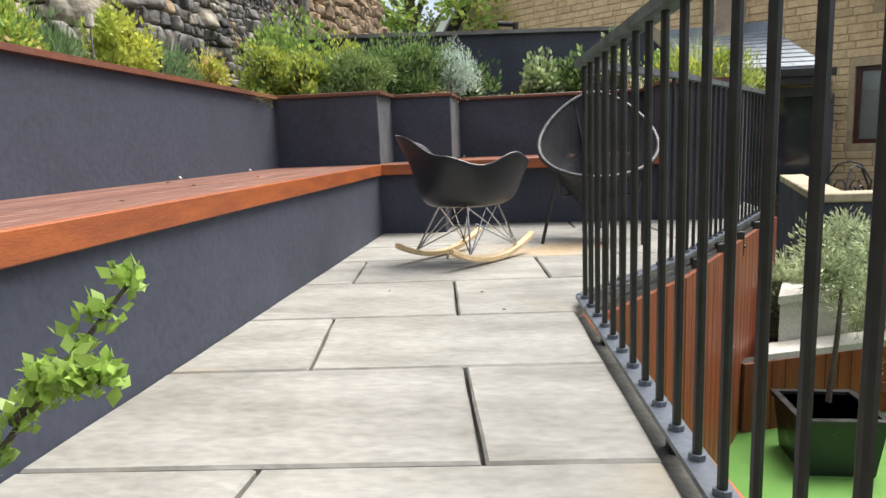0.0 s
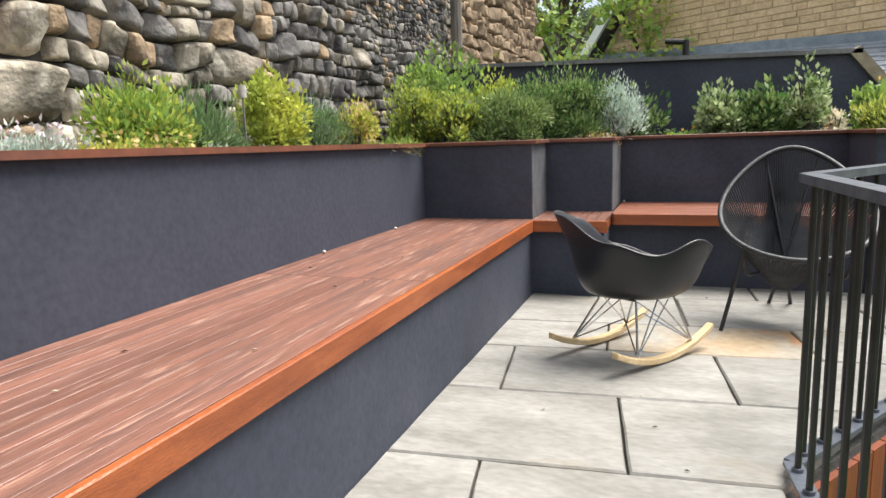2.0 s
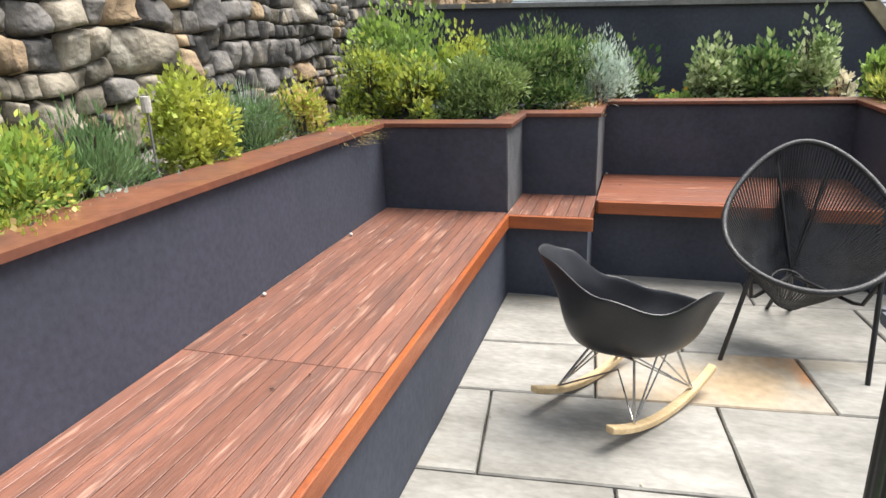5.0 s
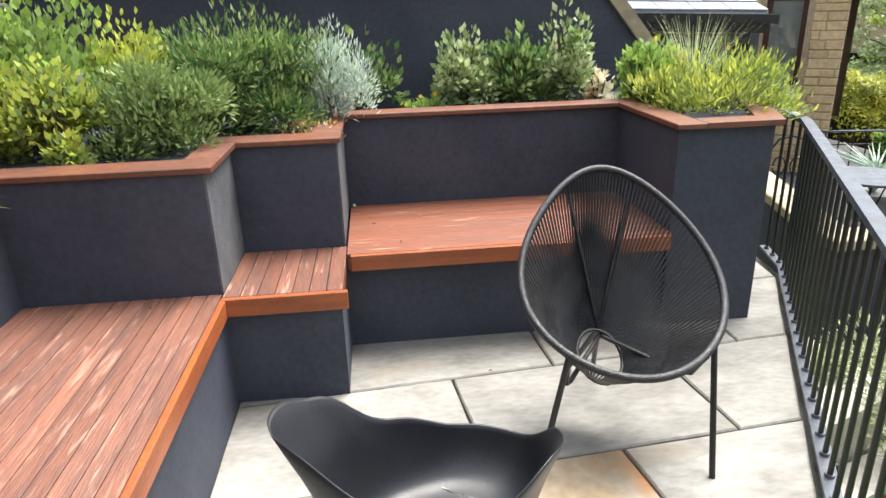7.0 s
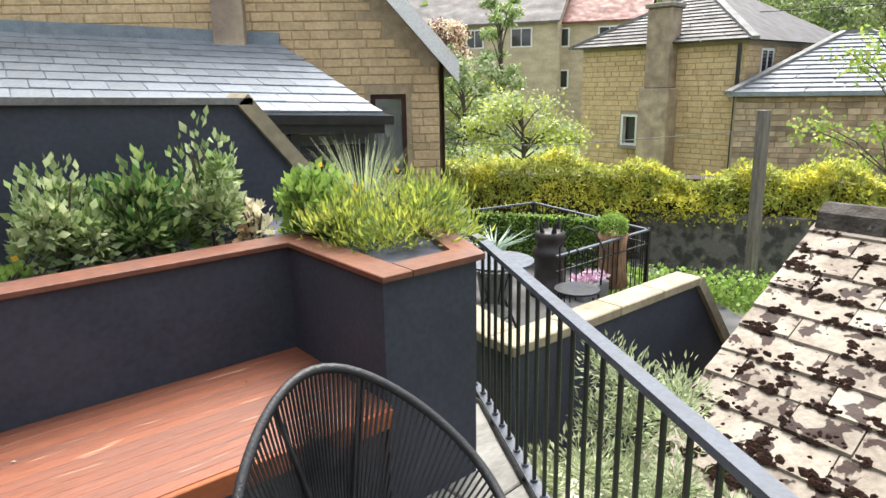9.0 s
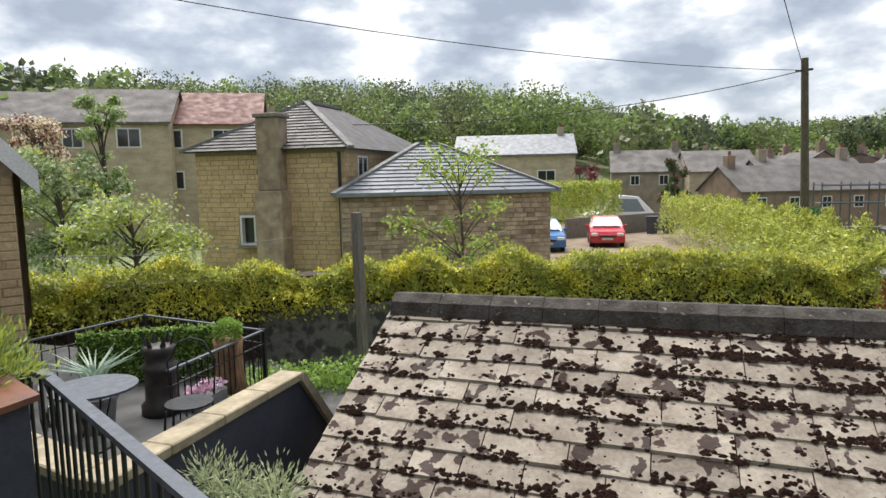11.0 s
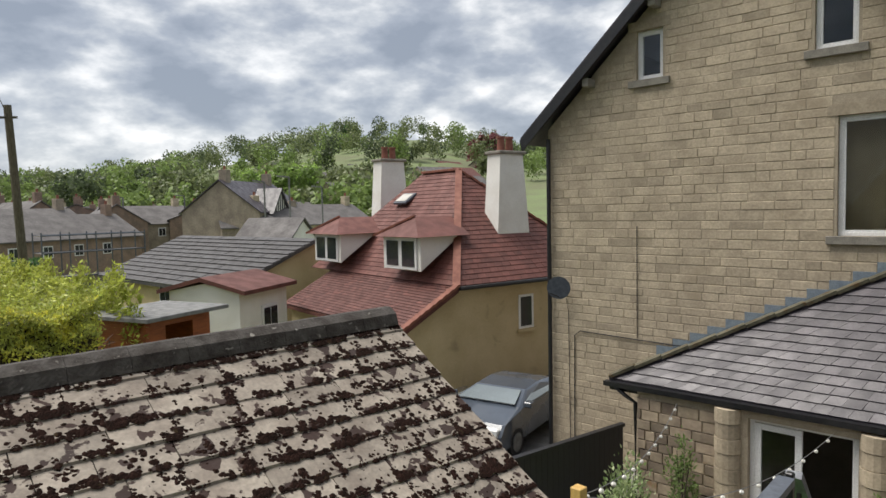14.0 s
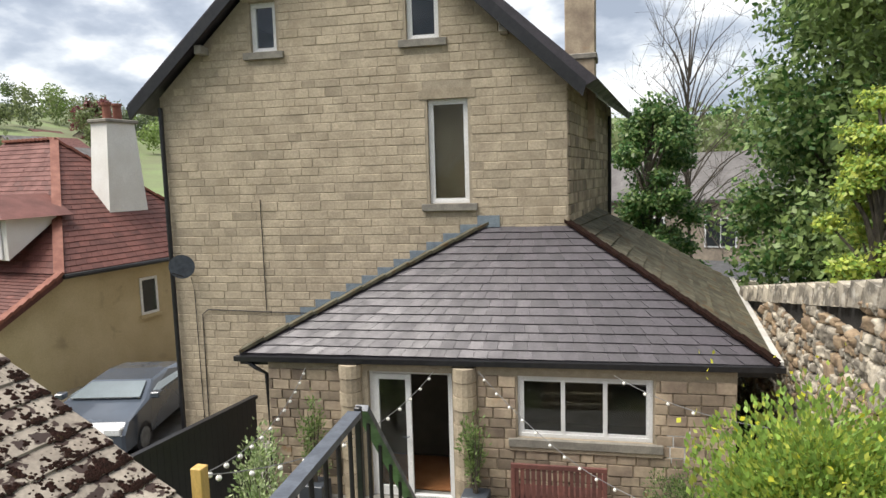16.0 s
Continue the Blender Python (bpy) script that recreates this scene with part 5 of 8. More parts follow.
# ---- houses further off ----
def block_house(label, at, rz, w, d, eave, ridge, base, wall, roof, hipped=False, windows=(), roof_rows=0, chimneys=(), over=0.3, side_windows=()):
    """A house with its front face on local y=0 looking to -y, w wide, d deep."""
    h = thing("house", label, "house", at=(at[0], at[1], 0), rz=rz)
    part("wall", solid([(0, 0, base), (w, 0, base), (w, 0, eave), (0, 0, eave)], [(0, d, base), (w, d, base), (w, d, eave), (0, d, eave)]), wall, h)
    if hipped:
        k = min(w, d) / 2
        r0, r1 = ((k, d / 2), (w - k, d / 2)) if w >= d else ((w / 2, k), (w / 2, d - k))
        bm = bmesh.new()
        c = [bm.verts.new(v) for v in ((-over, -over, eave), (w + over, -over, eave), (w + over, d + over, eave), (-over, d + over, eave), (*r0, ridge), (*r1, ridge))]
        fs = ((0, 1, 5, 4), (1, 2, 5), (2, 3, 4, 5), (3, 0, 4)) if w >= d else ((0, 1, 4), (1, 2, 5, 4), (2, 3, 5), (3, 0, 4, 5))
        for f in (*fs, (0, 3, 2, 1)):
            bm.faces.new([c[i] for i in f])
        ro = part("roof", bm, roof, h)
        if roof_rows:
            e = Vector((0, 0, 0.01))
            tiled_slope(ro, Vector((-over, -over, eave)) + e, Vector((w + over, -over, eave)) + e, Vector((*r1, ridge)) + e if w >= d else Vector((*r0, ridge)) + e, Vector((*r0, ridge)) + e, roof_rows, 4, roof, "tile_course", 0.04, 3, 0)
            tiled_slope(ro, Vector((-over, d + over, eave)) + e, Vector((-over, -over, eave)) + e, Vector((*r0, ridge)) + e, Vector((*(r0 if w >= d else r1), ridge)) + e, roof_rows, 4, roof, "tile_course", 0.04, 3, 0)
            for p, q in (((-over, -over, eave), (*r0, ridge)), ((w + over, -over, eave), (*(r1 if w >= d else r0), ridge)), ((*r0, ridge), (*r1, ridge))):
                part("hip_line", bar(Vector(p) + e * 3, Vector(q) + e * 3, 0.22, 0.1), M_LEDGE_GREY, ro, "grey ridge tiles")
    else:
        part("gable", solid([(0.001, 0, eave - 0.01), (0.001, d / 2, ridge - 0.08), (0.001, d, eave - 0.01)], [(w - 0.001, 0, eave - 0.01), (w - 0.001, d / 2, ridge - 0.08), (w - 0.001, d, eave - 0.01)]), wall, h)
        for sgn in (0, 1):
            y0, y1 = (-over, d / 2) if not sgn else (d + over, d / 2)
            zl = eave - over * (ridge - eave) / (d / 2)
            part("roof", solid([(-over * 0.6, y0, zl), (-over * 0.6, y1, ridge), (-over * 0.6, y1, ridge + 0.12), (-over * 0.6, y0, zl + 0.12)], [(w + over * 0.6, y0, zl), (w + over * 0.6, y1, ridge), (w + over * 0.6, y1, ridge + 0.12), (w + over * 0.6, y0, zl + 0.12)]), roof, h)
        if roof_rows:
            zl = eave - over * (ridge - eave) / (d / 2) + 0.125
            tiled_slope(h, (-over * 0.6, -over, zl), (w + over * 0.6, -over, zl), (w + over * 0.6, d / 2, ridge + 0.125), (-over * 0.6, d / 2, ridge + 0.125), roof_rows, 4, roof, "tile_course", 0.05, 3, 0)
    M = Matrix.Identity(4)
    for u0, z0, u1, z1, mat_w in windows:
        wd = thing("window", "", "")
        wd.parent = h
        wd.location = (u0, 0, z0)
        part("frame", box(0, -0.05, 0, u1 - u0, 0.01, z1 - z0), mat_w, wd)
        part("pane", box(0.09, -0.07, 0.09, (u1 - u0) / 2 - 0.03, -0.045, z1 - z0 - 0.09), M_PANE, wd)
        part("pane", box((u1 - u0) / 2 + 0.03, -0.07, 0.09, u1 - u0 - 0.09, -0.045, z1 - z0 - 0.09), M_PANE, wd)
    for v0, z0, v1, z1, mat_w in side_windows:
        wd = thing("window", "", "")
        wd.parent = h
        wd.location = (0, v0, z0)
        part("frame", box(-0.05, 0, 0, 0.01, v1 - v0, z1 - z0), mat_w, wd)
        part("pane", box(-0.07, 0.09, 0.09, -0.045, v1 - v0 - 0.09, z1 - z0 - 0.09), M_PANE, wd)
    for cx, cy, cw, ch_ in chimneys:
        cc = thing("chimney", "", "")
        cc.parent = h
        part("chimney_stack", box(cx - cw / 2, cy - cw / 2, eave, cx + cw / 2, cy + cw / 2, ridge + ch_, 0.03), wall, cc)
        part("pot", tube([(cx, cy, ridge + ch_), (cx, cy, ridge + ch_ + 0.4)], 0.14, 8), M_CLAY_ORANGE, cc)
    return h


M_HOUSE_FAR = material("far_sandstone", (0.52, 0.44, 0.31), (0.38, 0.32, 0.225), 1.2, 0.9, bump=0.3, fine=9, stretch=(1, 1, 2.2))
M_ROOF_FAR = material("far_grey_roof", (0.14, 0.13, 0.125), (0.10, 0.092, 0.09), 1.0, 0.8, bump=0, fine=6)
M_SOOTY = material("sooty_stone", (0.34, 0.285, 0.22), (0.24, 0.20, 0.16), 1.0, 0.9, bump=0, fine=6)
M_REDBRICK = material("far_brown_stone", (0.30, 0.21, 0.155), (0.2, 0.15, 0.12), 1.0, 0.9, bump=0, fine=6)

# big stone house behind the hedge: corner (18.3, 11.9), front runs to (18.1, 17.5)
nh = block_house("buff stone house with hipped grey tile roof behind the hedge", (18.3, 17.4), -88, 5.6, 8.5, 2.5, 4.35, -2.2, M_HOUSE_JOINT, M_CONTILE, True, (), 16, (), 0.35)
nm = Matrix.Translation((18.3, 17.4, 0)) @ Matrix.Rotation(radians(-88), 4, "Z")
masonry(nh, (0, 0), (1, 0, 0), lambda u: 2.5, 5.6, -1.4, 0.16, 0.42, M_BUFF, [(1.6, -0.7, 2.5, 0.4)], 3, cap=150, proud=0.015)
masonry(nh, (5.6, 0), (0, 1, 0), lambda u: 2.5, 8.5, -1.4, 0.16, 0.42, M_BUFF, [(0.9, 1.2, 1.8, 2.3)], 3, cap=60, proud=0.015, out=Vector((1, 0, 0)))
shallow_window("small white bay window in the stone house", nm, 1.75, -0.62, 2.35, 0.38, M_WHITE, 1, proud=0.2)
stk = thing("chimney_breast", "tall stepped stone chimney breast on the house front", "chimney", at=(18.25, 14.3, 0), rz=-88)
part("lower_stack", box(-0.5, -0.45, -1.8, 0.5, 0.3, 1.2, 0.03), M_HOUSE_MIX, stk)
part("upper_stack", box(-0.4, -0.35, 1.2, 0.4, 0.3, 3.55, 0.03), M_HOUSE_MIX, stk)
part("cap", box(-0.46, -0.42, 3.55, 0.46, 0.38, 3.68, 0.02), M_SILL, stk)
part("pot", tube([(0, 0, 3.68), (0, 0, 3.92)], 0.13, 10), M_COPE, stk)
m_side = Matrix.Translation((18.3, 17.4, 0)) @ Matrix.Rotation(radians(-88), 4, "Z") @ Matrix.Translation((5.6, 0, 0)) @ Matrix.Rotation(radians(90), 4, "Z")
shallow_window("white two-light window under the eaves", m_side, 0.9, 1.25, 1.75, 2.3, M_WHITE, 2)
pipe("black downpipe at the stone house corner", [(18.15, 11.85, 2.4), (18.15, 11.85, -1.5)], 0.06)
# lower extension with blue-grey hipped roof, pale fascia
n2 = block_house("low stone extension with blue-grey hipped tile roof", (17.7, 11.6), -58, 6.9, 6.2, 1.05, 2.72, -2.2, M_HOUSE_JOINT, M_CONTILE_BLUE, True, (), 14, (), 0.25)
masonry(n2, (0, 0), (1, 0, 0), lambda u: 1.05, 6.9, -1.6, 0.15, 0.36, M_HOUSE_MIX, [(3.9, -1.7, 5.6, -1.2)], 4, cap=200, proud=0.02)
part("fascia", box(-0.27, -0.27, 0.98, 7.17, -0.22, 1.08), M_GALV, n2, "pale green-blue fascia board")
structure("wall_garden_brown", prism([(7.6, 13.5), (7.75, 13.6), (13.6, 1.0), (13.4, 0.95)], -2.1, -0.75), M_DRYSTONE_DARK, "dark brown garden wall under the hedge")

# other neighbours
block_house("long two-storey stone house with grey slate roof", (55.3, 19.6), -78, 10.5, 8, 3.3, 5.1, -2.5, M_HOUSE_FAR, M_CONTILE_BLUE, False, [(1.8, 0.9, 3.0, 1.9, M_WHITE), (4.2, 0.9, 5.2, 1.9, M_WHITE), (7.2, 0.9, 8.8, 1.9, M_WHITE), (2.6, -1.4, 3.8, -0.2, M_WHITE)], 0, ((9.5, 4, 0.6, 0.7),))
block_house("old stone house with dark slate roof", (74, 7.4), -85, 7.5, 8, 1.6, 3.9, -3, M_SOOTY, M_ROOF_FAR, False, [(2, 0.1, 3, 1.2, M_WHITE), (5, 0.1, 6, 1.2, M_WHITE)], 0, ((0.6, 4, 0.7, 1), (7, 4, 0.7, 1)))
block_house("stone house end-on with dark grey roof", (72, -0.6), -80, 6.8, 8, 1.5, 3.6, -3, M_HOUSE_FAR, M_ROOF_FAR, False, [(2, -0.4, 2.8, 0.6, M_WHITE), (4.6, -0.4, 5.4, 0.6, M_WHITE)], 0, ())
block_house("low bungalow with dark concrete tile roof", (32.4, -7.2), 184, 11, 7.5, -1.1, 0.45, -3.2, M_RENDER_BUFF, M_CONTILE, False, [(5.5, -2.2, 6.6, -1.2, M_WHITE), (8.0, -2.2, 9.2, -1.2, M_WHITE), (10.4, -2.3, 11.6, -1.2, M_WHITE)], 12, (), 0.35)
block_house("white rendered wing beside the red-roofed house", (17.2, -6.3), -60, 2.6, 2.4, -0.65, -0.35, -4, M_RENDER_WHITE, M_CLAY, False, [(1.1, -2.6, 2.0, -1.2, M_WHITE)], 0, ())
block_house("white gabled house among dark roofs", (40.4, -17), 210, 4, 5, -0.6, 1.2, -3.5, M_RENDER_WHITE, M_ROOF_FAR, False, (), 0, (), 0.3, [(1.6, -2, 3.2, -1.1, M_BROWNWIN)])
block_house("half-timbered house front with steep dark roof", (62, -30.5), -55, 12, 9, 1.9, 5.2, -3.5, M_SOOTY, M_SLATE, False, [(1.6, 0.2, 2.8, 1.4, M_WHITE), (4.0, 0.2, 5.2, 1.4, M_WHITE), (8.6, 0.2, 9.6, 1.4, M_WHITE), (2, -2.4, 3.4, -1, M_WHITE), (8, -2.4, 9.4, -1, M_WHITE)], 0, ((10.8, 4.5, 0.9, 1.2), (1.2, 4.5, 0.9, 1.2)))
tg = thing("timbered_gable", "white gable with dark timber framing", "gable", at=(64.3, -33.6, 1.9), rz=-55)
part("infill", solid([(-1.9, -0.6, 0), (1.9, -0.6, 0), (0, -0.6, 2.2)], [(-1.9, 2, 0), (1.9, 2, 0), (0, 2, 2.2)]), M_RENDER_WHITE, tg)
for i in range(7):
    x = -1.5 + i * 0.5
    part("timber", box(x - 0.09, -0.66, 0, x + 0.09, -0.61, 2.1 - abs(x) * 1.12), M_BLACK, tg)
part("gable_roof", solid([(-2.3, -0.9, -0.3), (0, -0.9, 2.5), (0, -0.9, 2.3), (-2.1, -0.9, -0.4)], [(-2.3, 2, -0.3), (0, 2, 2.5), (0, 2, 2.3), (-2.1, 2, -0.4)]), M_SLATE, tg)
part("gable_roof", solid([(2.3, -0.9, -0.3), (0, -0.9, 2.5), (0, -0.9, 2.3), (2.1, -0.9, -0.4)], [(2.3, 2, -0.3), (0, 2, 2.5), (0, 2, 2.3), (2.1, 2, -0.4)]), M_SLATE, tg)
trng = random.Random(21)
for i in range(34):
    az = radians(trng.uniform(-27, 2))
    dist = trng.uniform(62, 150)
    w_, d_ = trng.uniform(8, 20), trng.uniform(6, 9)
    e_ = trng.uniform(-0.6, 0.9) + (dist - 60) * 0.018
    block_house("distant " + trng.choice(("sooty stone", "brown stone", "brick")) + " house with dark roof in the valley", (dist * math.cos(az), dist * math.sin(az)), trng.uniform(-110, -60) if i % 3 else trng.uniform(-20, 20), w_, d_, e_, e_ + trng.uniform(1.6, 2.4), -7, trng.choice((M_SOOTY, M_HOUSE_FAR, M_SOOTY, M_REDBRICK)), M_ROOF_FAR, False, [(u, e_ - 1.7, u + 1.0, e_ - 0.6, M_WHITE) for u in np.arange(1.5, w_ - 1.6, 3.2)][:5], 0, ((1.0, d_ / 2, 0.8, 1.1), (w_ - 1, d_ / 2, 0.8, 1.1)))
for i in range(16):
    az = radians(trng.uniform(-48, -27))
    dist = trng.uniform(95, 240)
    e_ = trng.uniform(2, 4) + (dist - 95) * 0.10
    block_house("distant brown stone house on the hillside", (dist * math.cos(az), dist * math.sin(az)), trng.uniform(-110, -60), trng.uniform(8, 12), 8, e_, e_ + 2.6, e_ - 9, trng.choice((M_HOUSE_FAR, M_SOOTY)), trng.choice((M_ROOF_FAR, M_CLAY)), False, [(2, e_ - 1.8, 3.2, e_ - 0.6, M_WHITE), (5.5, e_ - 1.8, 6.7, e_ - 0.6, M_WHITE)], 0, ())
for i, (x, y, rz) in enumerate(((29, 36.8, -60), (33, 33, -60), (27, 42, -50))):
    block_house("two-storey buff house on the rise beyond the garden", (x, y), rz, 7, 7, 5.2, 7.4, -2, M_HOUSE_FAR, M_CLAY if i == 1 else M_ROOF_FAR, False, [(1, 3.6, 2.2, 4.8, M_WHITE), (4, 3.6, 5.4, 4.8, M_WHITE), (1, 1, 2.2, 2.2, M_WHITE)], 0, ())

# yellow gabled house behind the garden wall
YO = Vector((5.47, 8.92, 0))
yu = Vector((-0.81, 0.586, 0)).normalized()
yn = Vector((-yu.y, yu.x, 0))
yn = yn if yn.y < 0 else -yn


def yp(u, z, n=0.0):
    return YO + yu * u + yn * n + Vector((0, 0, z))


yh = wall_with_holes("wall_buff_house", "buff stone gable wall of the neighbouring house", tuple(yp(0.45, 0))[:2], yu, 9.0, -3, ((4.5,), lambda u: 1.73 + (4.5 - abs(u - 4.5)) * 1.135), [(0.42, 0.31, 0.87, 1.34)], M_BUFF_JOINT, 0.3, yn)
ym = frame_at(tuple(yp(0.45, 0))[:2], yu, yn)
window("brown-framed window with a cream blind in the buff wall", ym, 0.42, 0.31, 0.87, 1.34, M_BROWNWIN, room=M_INTERIOR_PALE, casement=False, sill=False)
bl = thing("window_blind", "cream roller blind behind the brown window", "blind")
bl.matrix_world = ym @ Matrix.Translation((0.42, 0.15, 0.31))
part("cloth", box(0.04, 0, 0.05, 0.41, 0.004, 0.98), M_COPE_WHITE, bl)
for nm_, s_ in (("roof_buff_house", 1), ("roof_buff_house_far", -1)):
    ends = (4.95 - 4.72 * s_, 4.95)
    structure(nm_, solid([yp(ends[0], 1.55, 0.35), yp(ends[1], 6.90, 0.35), yp(ends[1], 7.05, 0.35), yp(ends[0], 1.7, 0.35)], [yp(ends[0], 1.55, -7), yp(ends[1], 6.90, -7), yp(ends[1], 7.05, -7), yp(ends[0], 1.7, -7)]), M_CONTILE)
    structure("trim", solid([yp(ends[0], 1.46, 0.42), yp(ends[1], 6.8, 0.42), yp(ends[1], 7.06, 0.42), yp(ends[0], 1.72, 0.42)], [yp(ends[0], 1.46, 0.36), yp(ends[1], 6.8, 0.36), yp(ends[1], 7.06, 0.36), yp(ends[0], 1.72, 0.36)]), M_WHITE, "white bargeboard")
pil = thing("stone_pilaster", "short rough stone pilaster above the garden room roof", "chimney", at=yp(2.95, 1.7, 0.0))
part("pilaster", solid([(a_, 0, z_) for a_, z_ in ((-0.18, 0), (0.18, 0), (0.18, 2.1), (-0.18, 2.1))], [(a_, -0.2, z_) for a_, z_ in ((-0.18, 0), (0.18, 0), (0.18, 2.1), (-0.18, 2.1))]), M_HOUSE_MIX, pil)
pil.rotation_euler = (0, 0, math.atan2(-yu.y, -yu.x))
# slate lean-to roof and garden room in front of it
G0, G1 = Vector((3.25, 7.75, 1.2)), Vector((0.2, 8.8, 1.32))
G1 = Vector((-2.6, 9.95, 1.42))
T0, T1 = yp(2.39, 1.95, 0.02), yp(9.3, 2.35, 0.02)
lr = structure("roof_garden_room", solid([G0, G1, T1, T0], [v + Vector((0, 0, -0.1)) for v in (G0, G1, T1, T0)]), M_SLATE_GREY, "pale grey slate roof of the garden room")
tiled_slope(lr, G0 + Vector((0, 0, 0.005)), G1 + Vector((0, 0, 0.005)), T1 + Vector((0, 0, 0.005)), T0 + Vector((0, 0, 0.005)), 10, 22, M_SLATE_GREY, "slate", 0.016, 12, 220)
structure("roof_garden_room_end", solid([G0, T0, yp(1.58, 1.2, 0.02)], [v + Vector((0, 0, -0.08)) for v in (G0, T0, yp(1.58, 1.2, 0.02))]), M_SLATE_GREY)
structure("flashing_garden_room", bar(T0 + Vector((0, 0, 0.06)), T1 + Vector((0, 0, 0.06)), 0.05, 0.16), M_GALV)
gr = thing("garden_room", "dark grey framed garden room under the slate roof", "conservatory")
gd = (G1 - G0)
gd.z = 0
gd.normalize()
part("fascia", bar(G0 + Vector((0, 0, -0.1)), G1 + Vector((0, 0, -0.1)), 0.08, 0.16), M_BLACK, gr)
part("gutter", bar(G0 + Vector((0.06, -0.06, -0.06)), G1 + Vector((0.0, -0.06, -0.06)), 0.09, 0.08), M_BLACK, gr)
M_ANTHRACITE = material("anthracite_frame", (0.06, 0.07, 0.085), None, 4, 0.4, bump=0)
base_g = Vector((G0.x, G0.y, 0)) + Vector((0.05, 0.3, 0))
for k, u in enumerate((0.0, 0.75, 0.9, 1.8, 2.7)):
    p = base_g + gd * u
    part("post", bar(p + Vector((0, 0, -0.8)), p + Vector((0, 0, 1.02)), 0.09, 0.09), M_ANTHRACITE, gr)
part("rail", bar(base_g + Vector((0, 0, 0.96)), base_g + gd * 2.7 + Vector((0, 0, 0.96)), 0.08, 0.1), M_ANTHRACITE, gr)
part("pane", bar(base_g + gd * 0.05 + Vector((0, 0, 0.35)), base_g + gd * 2.65 + Vector((0, 0, 0.35)), 0.012, 1.15), M_PANE, gr)
side_e = yp(1.6, 0, 0.05)
part("post", bar(Vector((side_e.x, side_e.y, -0.8)), Vector((side_e.x, side_e.y, 1.0)), 0.09, 0.09), M_ANTHRACITE, gr)
part("rail", bar(base_g + Vector((0, 0, 0.96)), Vector((side_e.x, side_e.y, 0.96)), 0.08, 0.1), M_ANTHRACITE, gr)
part("pane", bar(base_g + Vector((0.02, 0.02, 0.1)), Vector((side_e.x, side_e.y, 0.1)), 0.012, 1.6), M_PANE, gr)
lampb = thing("street_lamp", "black garden lamp post with a bent arm", "lamp post", at=(-0.1, 6.9, 0.7))
part("column", tube([(0, 0, 0), (0, 0, 1.02)], 0.03, 8), M_BLACK, lampb)
part("arm", tube([(0, 0, 1.0), (-0.18, 0, 1.02)], 0.025, 8), M_BLACK, lampb)


# ---- things on the neighbour's patio ----
def low_fence(label, pts, top, base, n_each):
    t = thing("metal_fence", label, "railing")
    for (p, q), n in zip(zip(pts[:-1], pts[1:]), n_each):
        p, q = Vector((*p, 0)), Vector((*q, 0))
        part("top_rail", bar(p + Vector((0, 0, top)), q + Vector((0, 0, top)), 0.04, 0.02), M_GREYSTEEL, t)
        part("mid_rail", bar(p + Vector((0, 0, top - 0.16)), q + Vector((0, 0, top - 0.16)), 0.025, 0.012), M_BLACK, t)
        for i in range(n):
            c = p.lerp(q, (i + 0.5) / n)
            part("baluster", tube([c + Vector((0, 0, base)), c + Vector((0, 0, top))], 0.008, 6), M_BLACK, t)
        part("post", bar(q + Vector((0, 0, base)), q + Vector((0, 0, top + 0.02)), 0.04, 0.04), M_BLACK, t)
    return t


low_fence("black metal garden fence round the neighbouring patio", [(4.55, 6.72), (6.23, 6.78), (6.6, 8.9), (5.0, 9.2)], -0.22, -0.85, (18, 16, 10))
fh = thing("artificial_hedge_panel", "bright green artificial leaf hedge panel on the fence", "hedge panel")
rgh = np.random.default_rng(31)
k = rgh.uniform(size=(5200, 3))
a_, b_ = np.array((5.2, 8.55, 0)), np.array((6.15, 7.05, 0))
pts = a_ + (b_ - a_) * k[:, :1] + np.array((0, 0, 1)) * (-0.75 + 0.63 * k[:, 1:2]) + np.array((0.06, 0.04, 0)) * (k[:, 2:3] - 0.5)
leaves("leaf_cover", pts, 0.05, L_BRIGHT, fh, 0.6, 0.1, 2)
part("backing", solid([(5.2, 8.55, -0.8), (6.15, 7.05, -0.8), (6.15, 7.05, -0.14), (5.2, 8.55, -0.14)], [(5.22, 8.57, -0.8), (6.17, 7.07, -0.8), (6.17, 7.07, -0.14), (5.22, 8.57, -0.14)]), material("hedge_backing", (0.05, 0.10, 0.02), None, 9, 0.9, bump=0.3), fh)


def revolve(profile, n=20):
    bm = bmesh.new()
    rings = [[bm.verts.new((r * math.cos(2 * math.pi * k / n), r * math.sin(2 * math.pi * k / n), z)) for k in range(n)] for r, z in profile]
    for a, b in zip(rings[:-1], rings[1:]):
        for k in range(n):
            bm.faces.new((a[k], a[(k + 1) % n], b[(k + 1) % n], b[k]))
    bm.faces.new(rings[0][::-1])
    bm.faces.new(rings[-1])
    bmesh.ops.recalc_face_normals(bm, faces=bm.faces[:])
    return bm


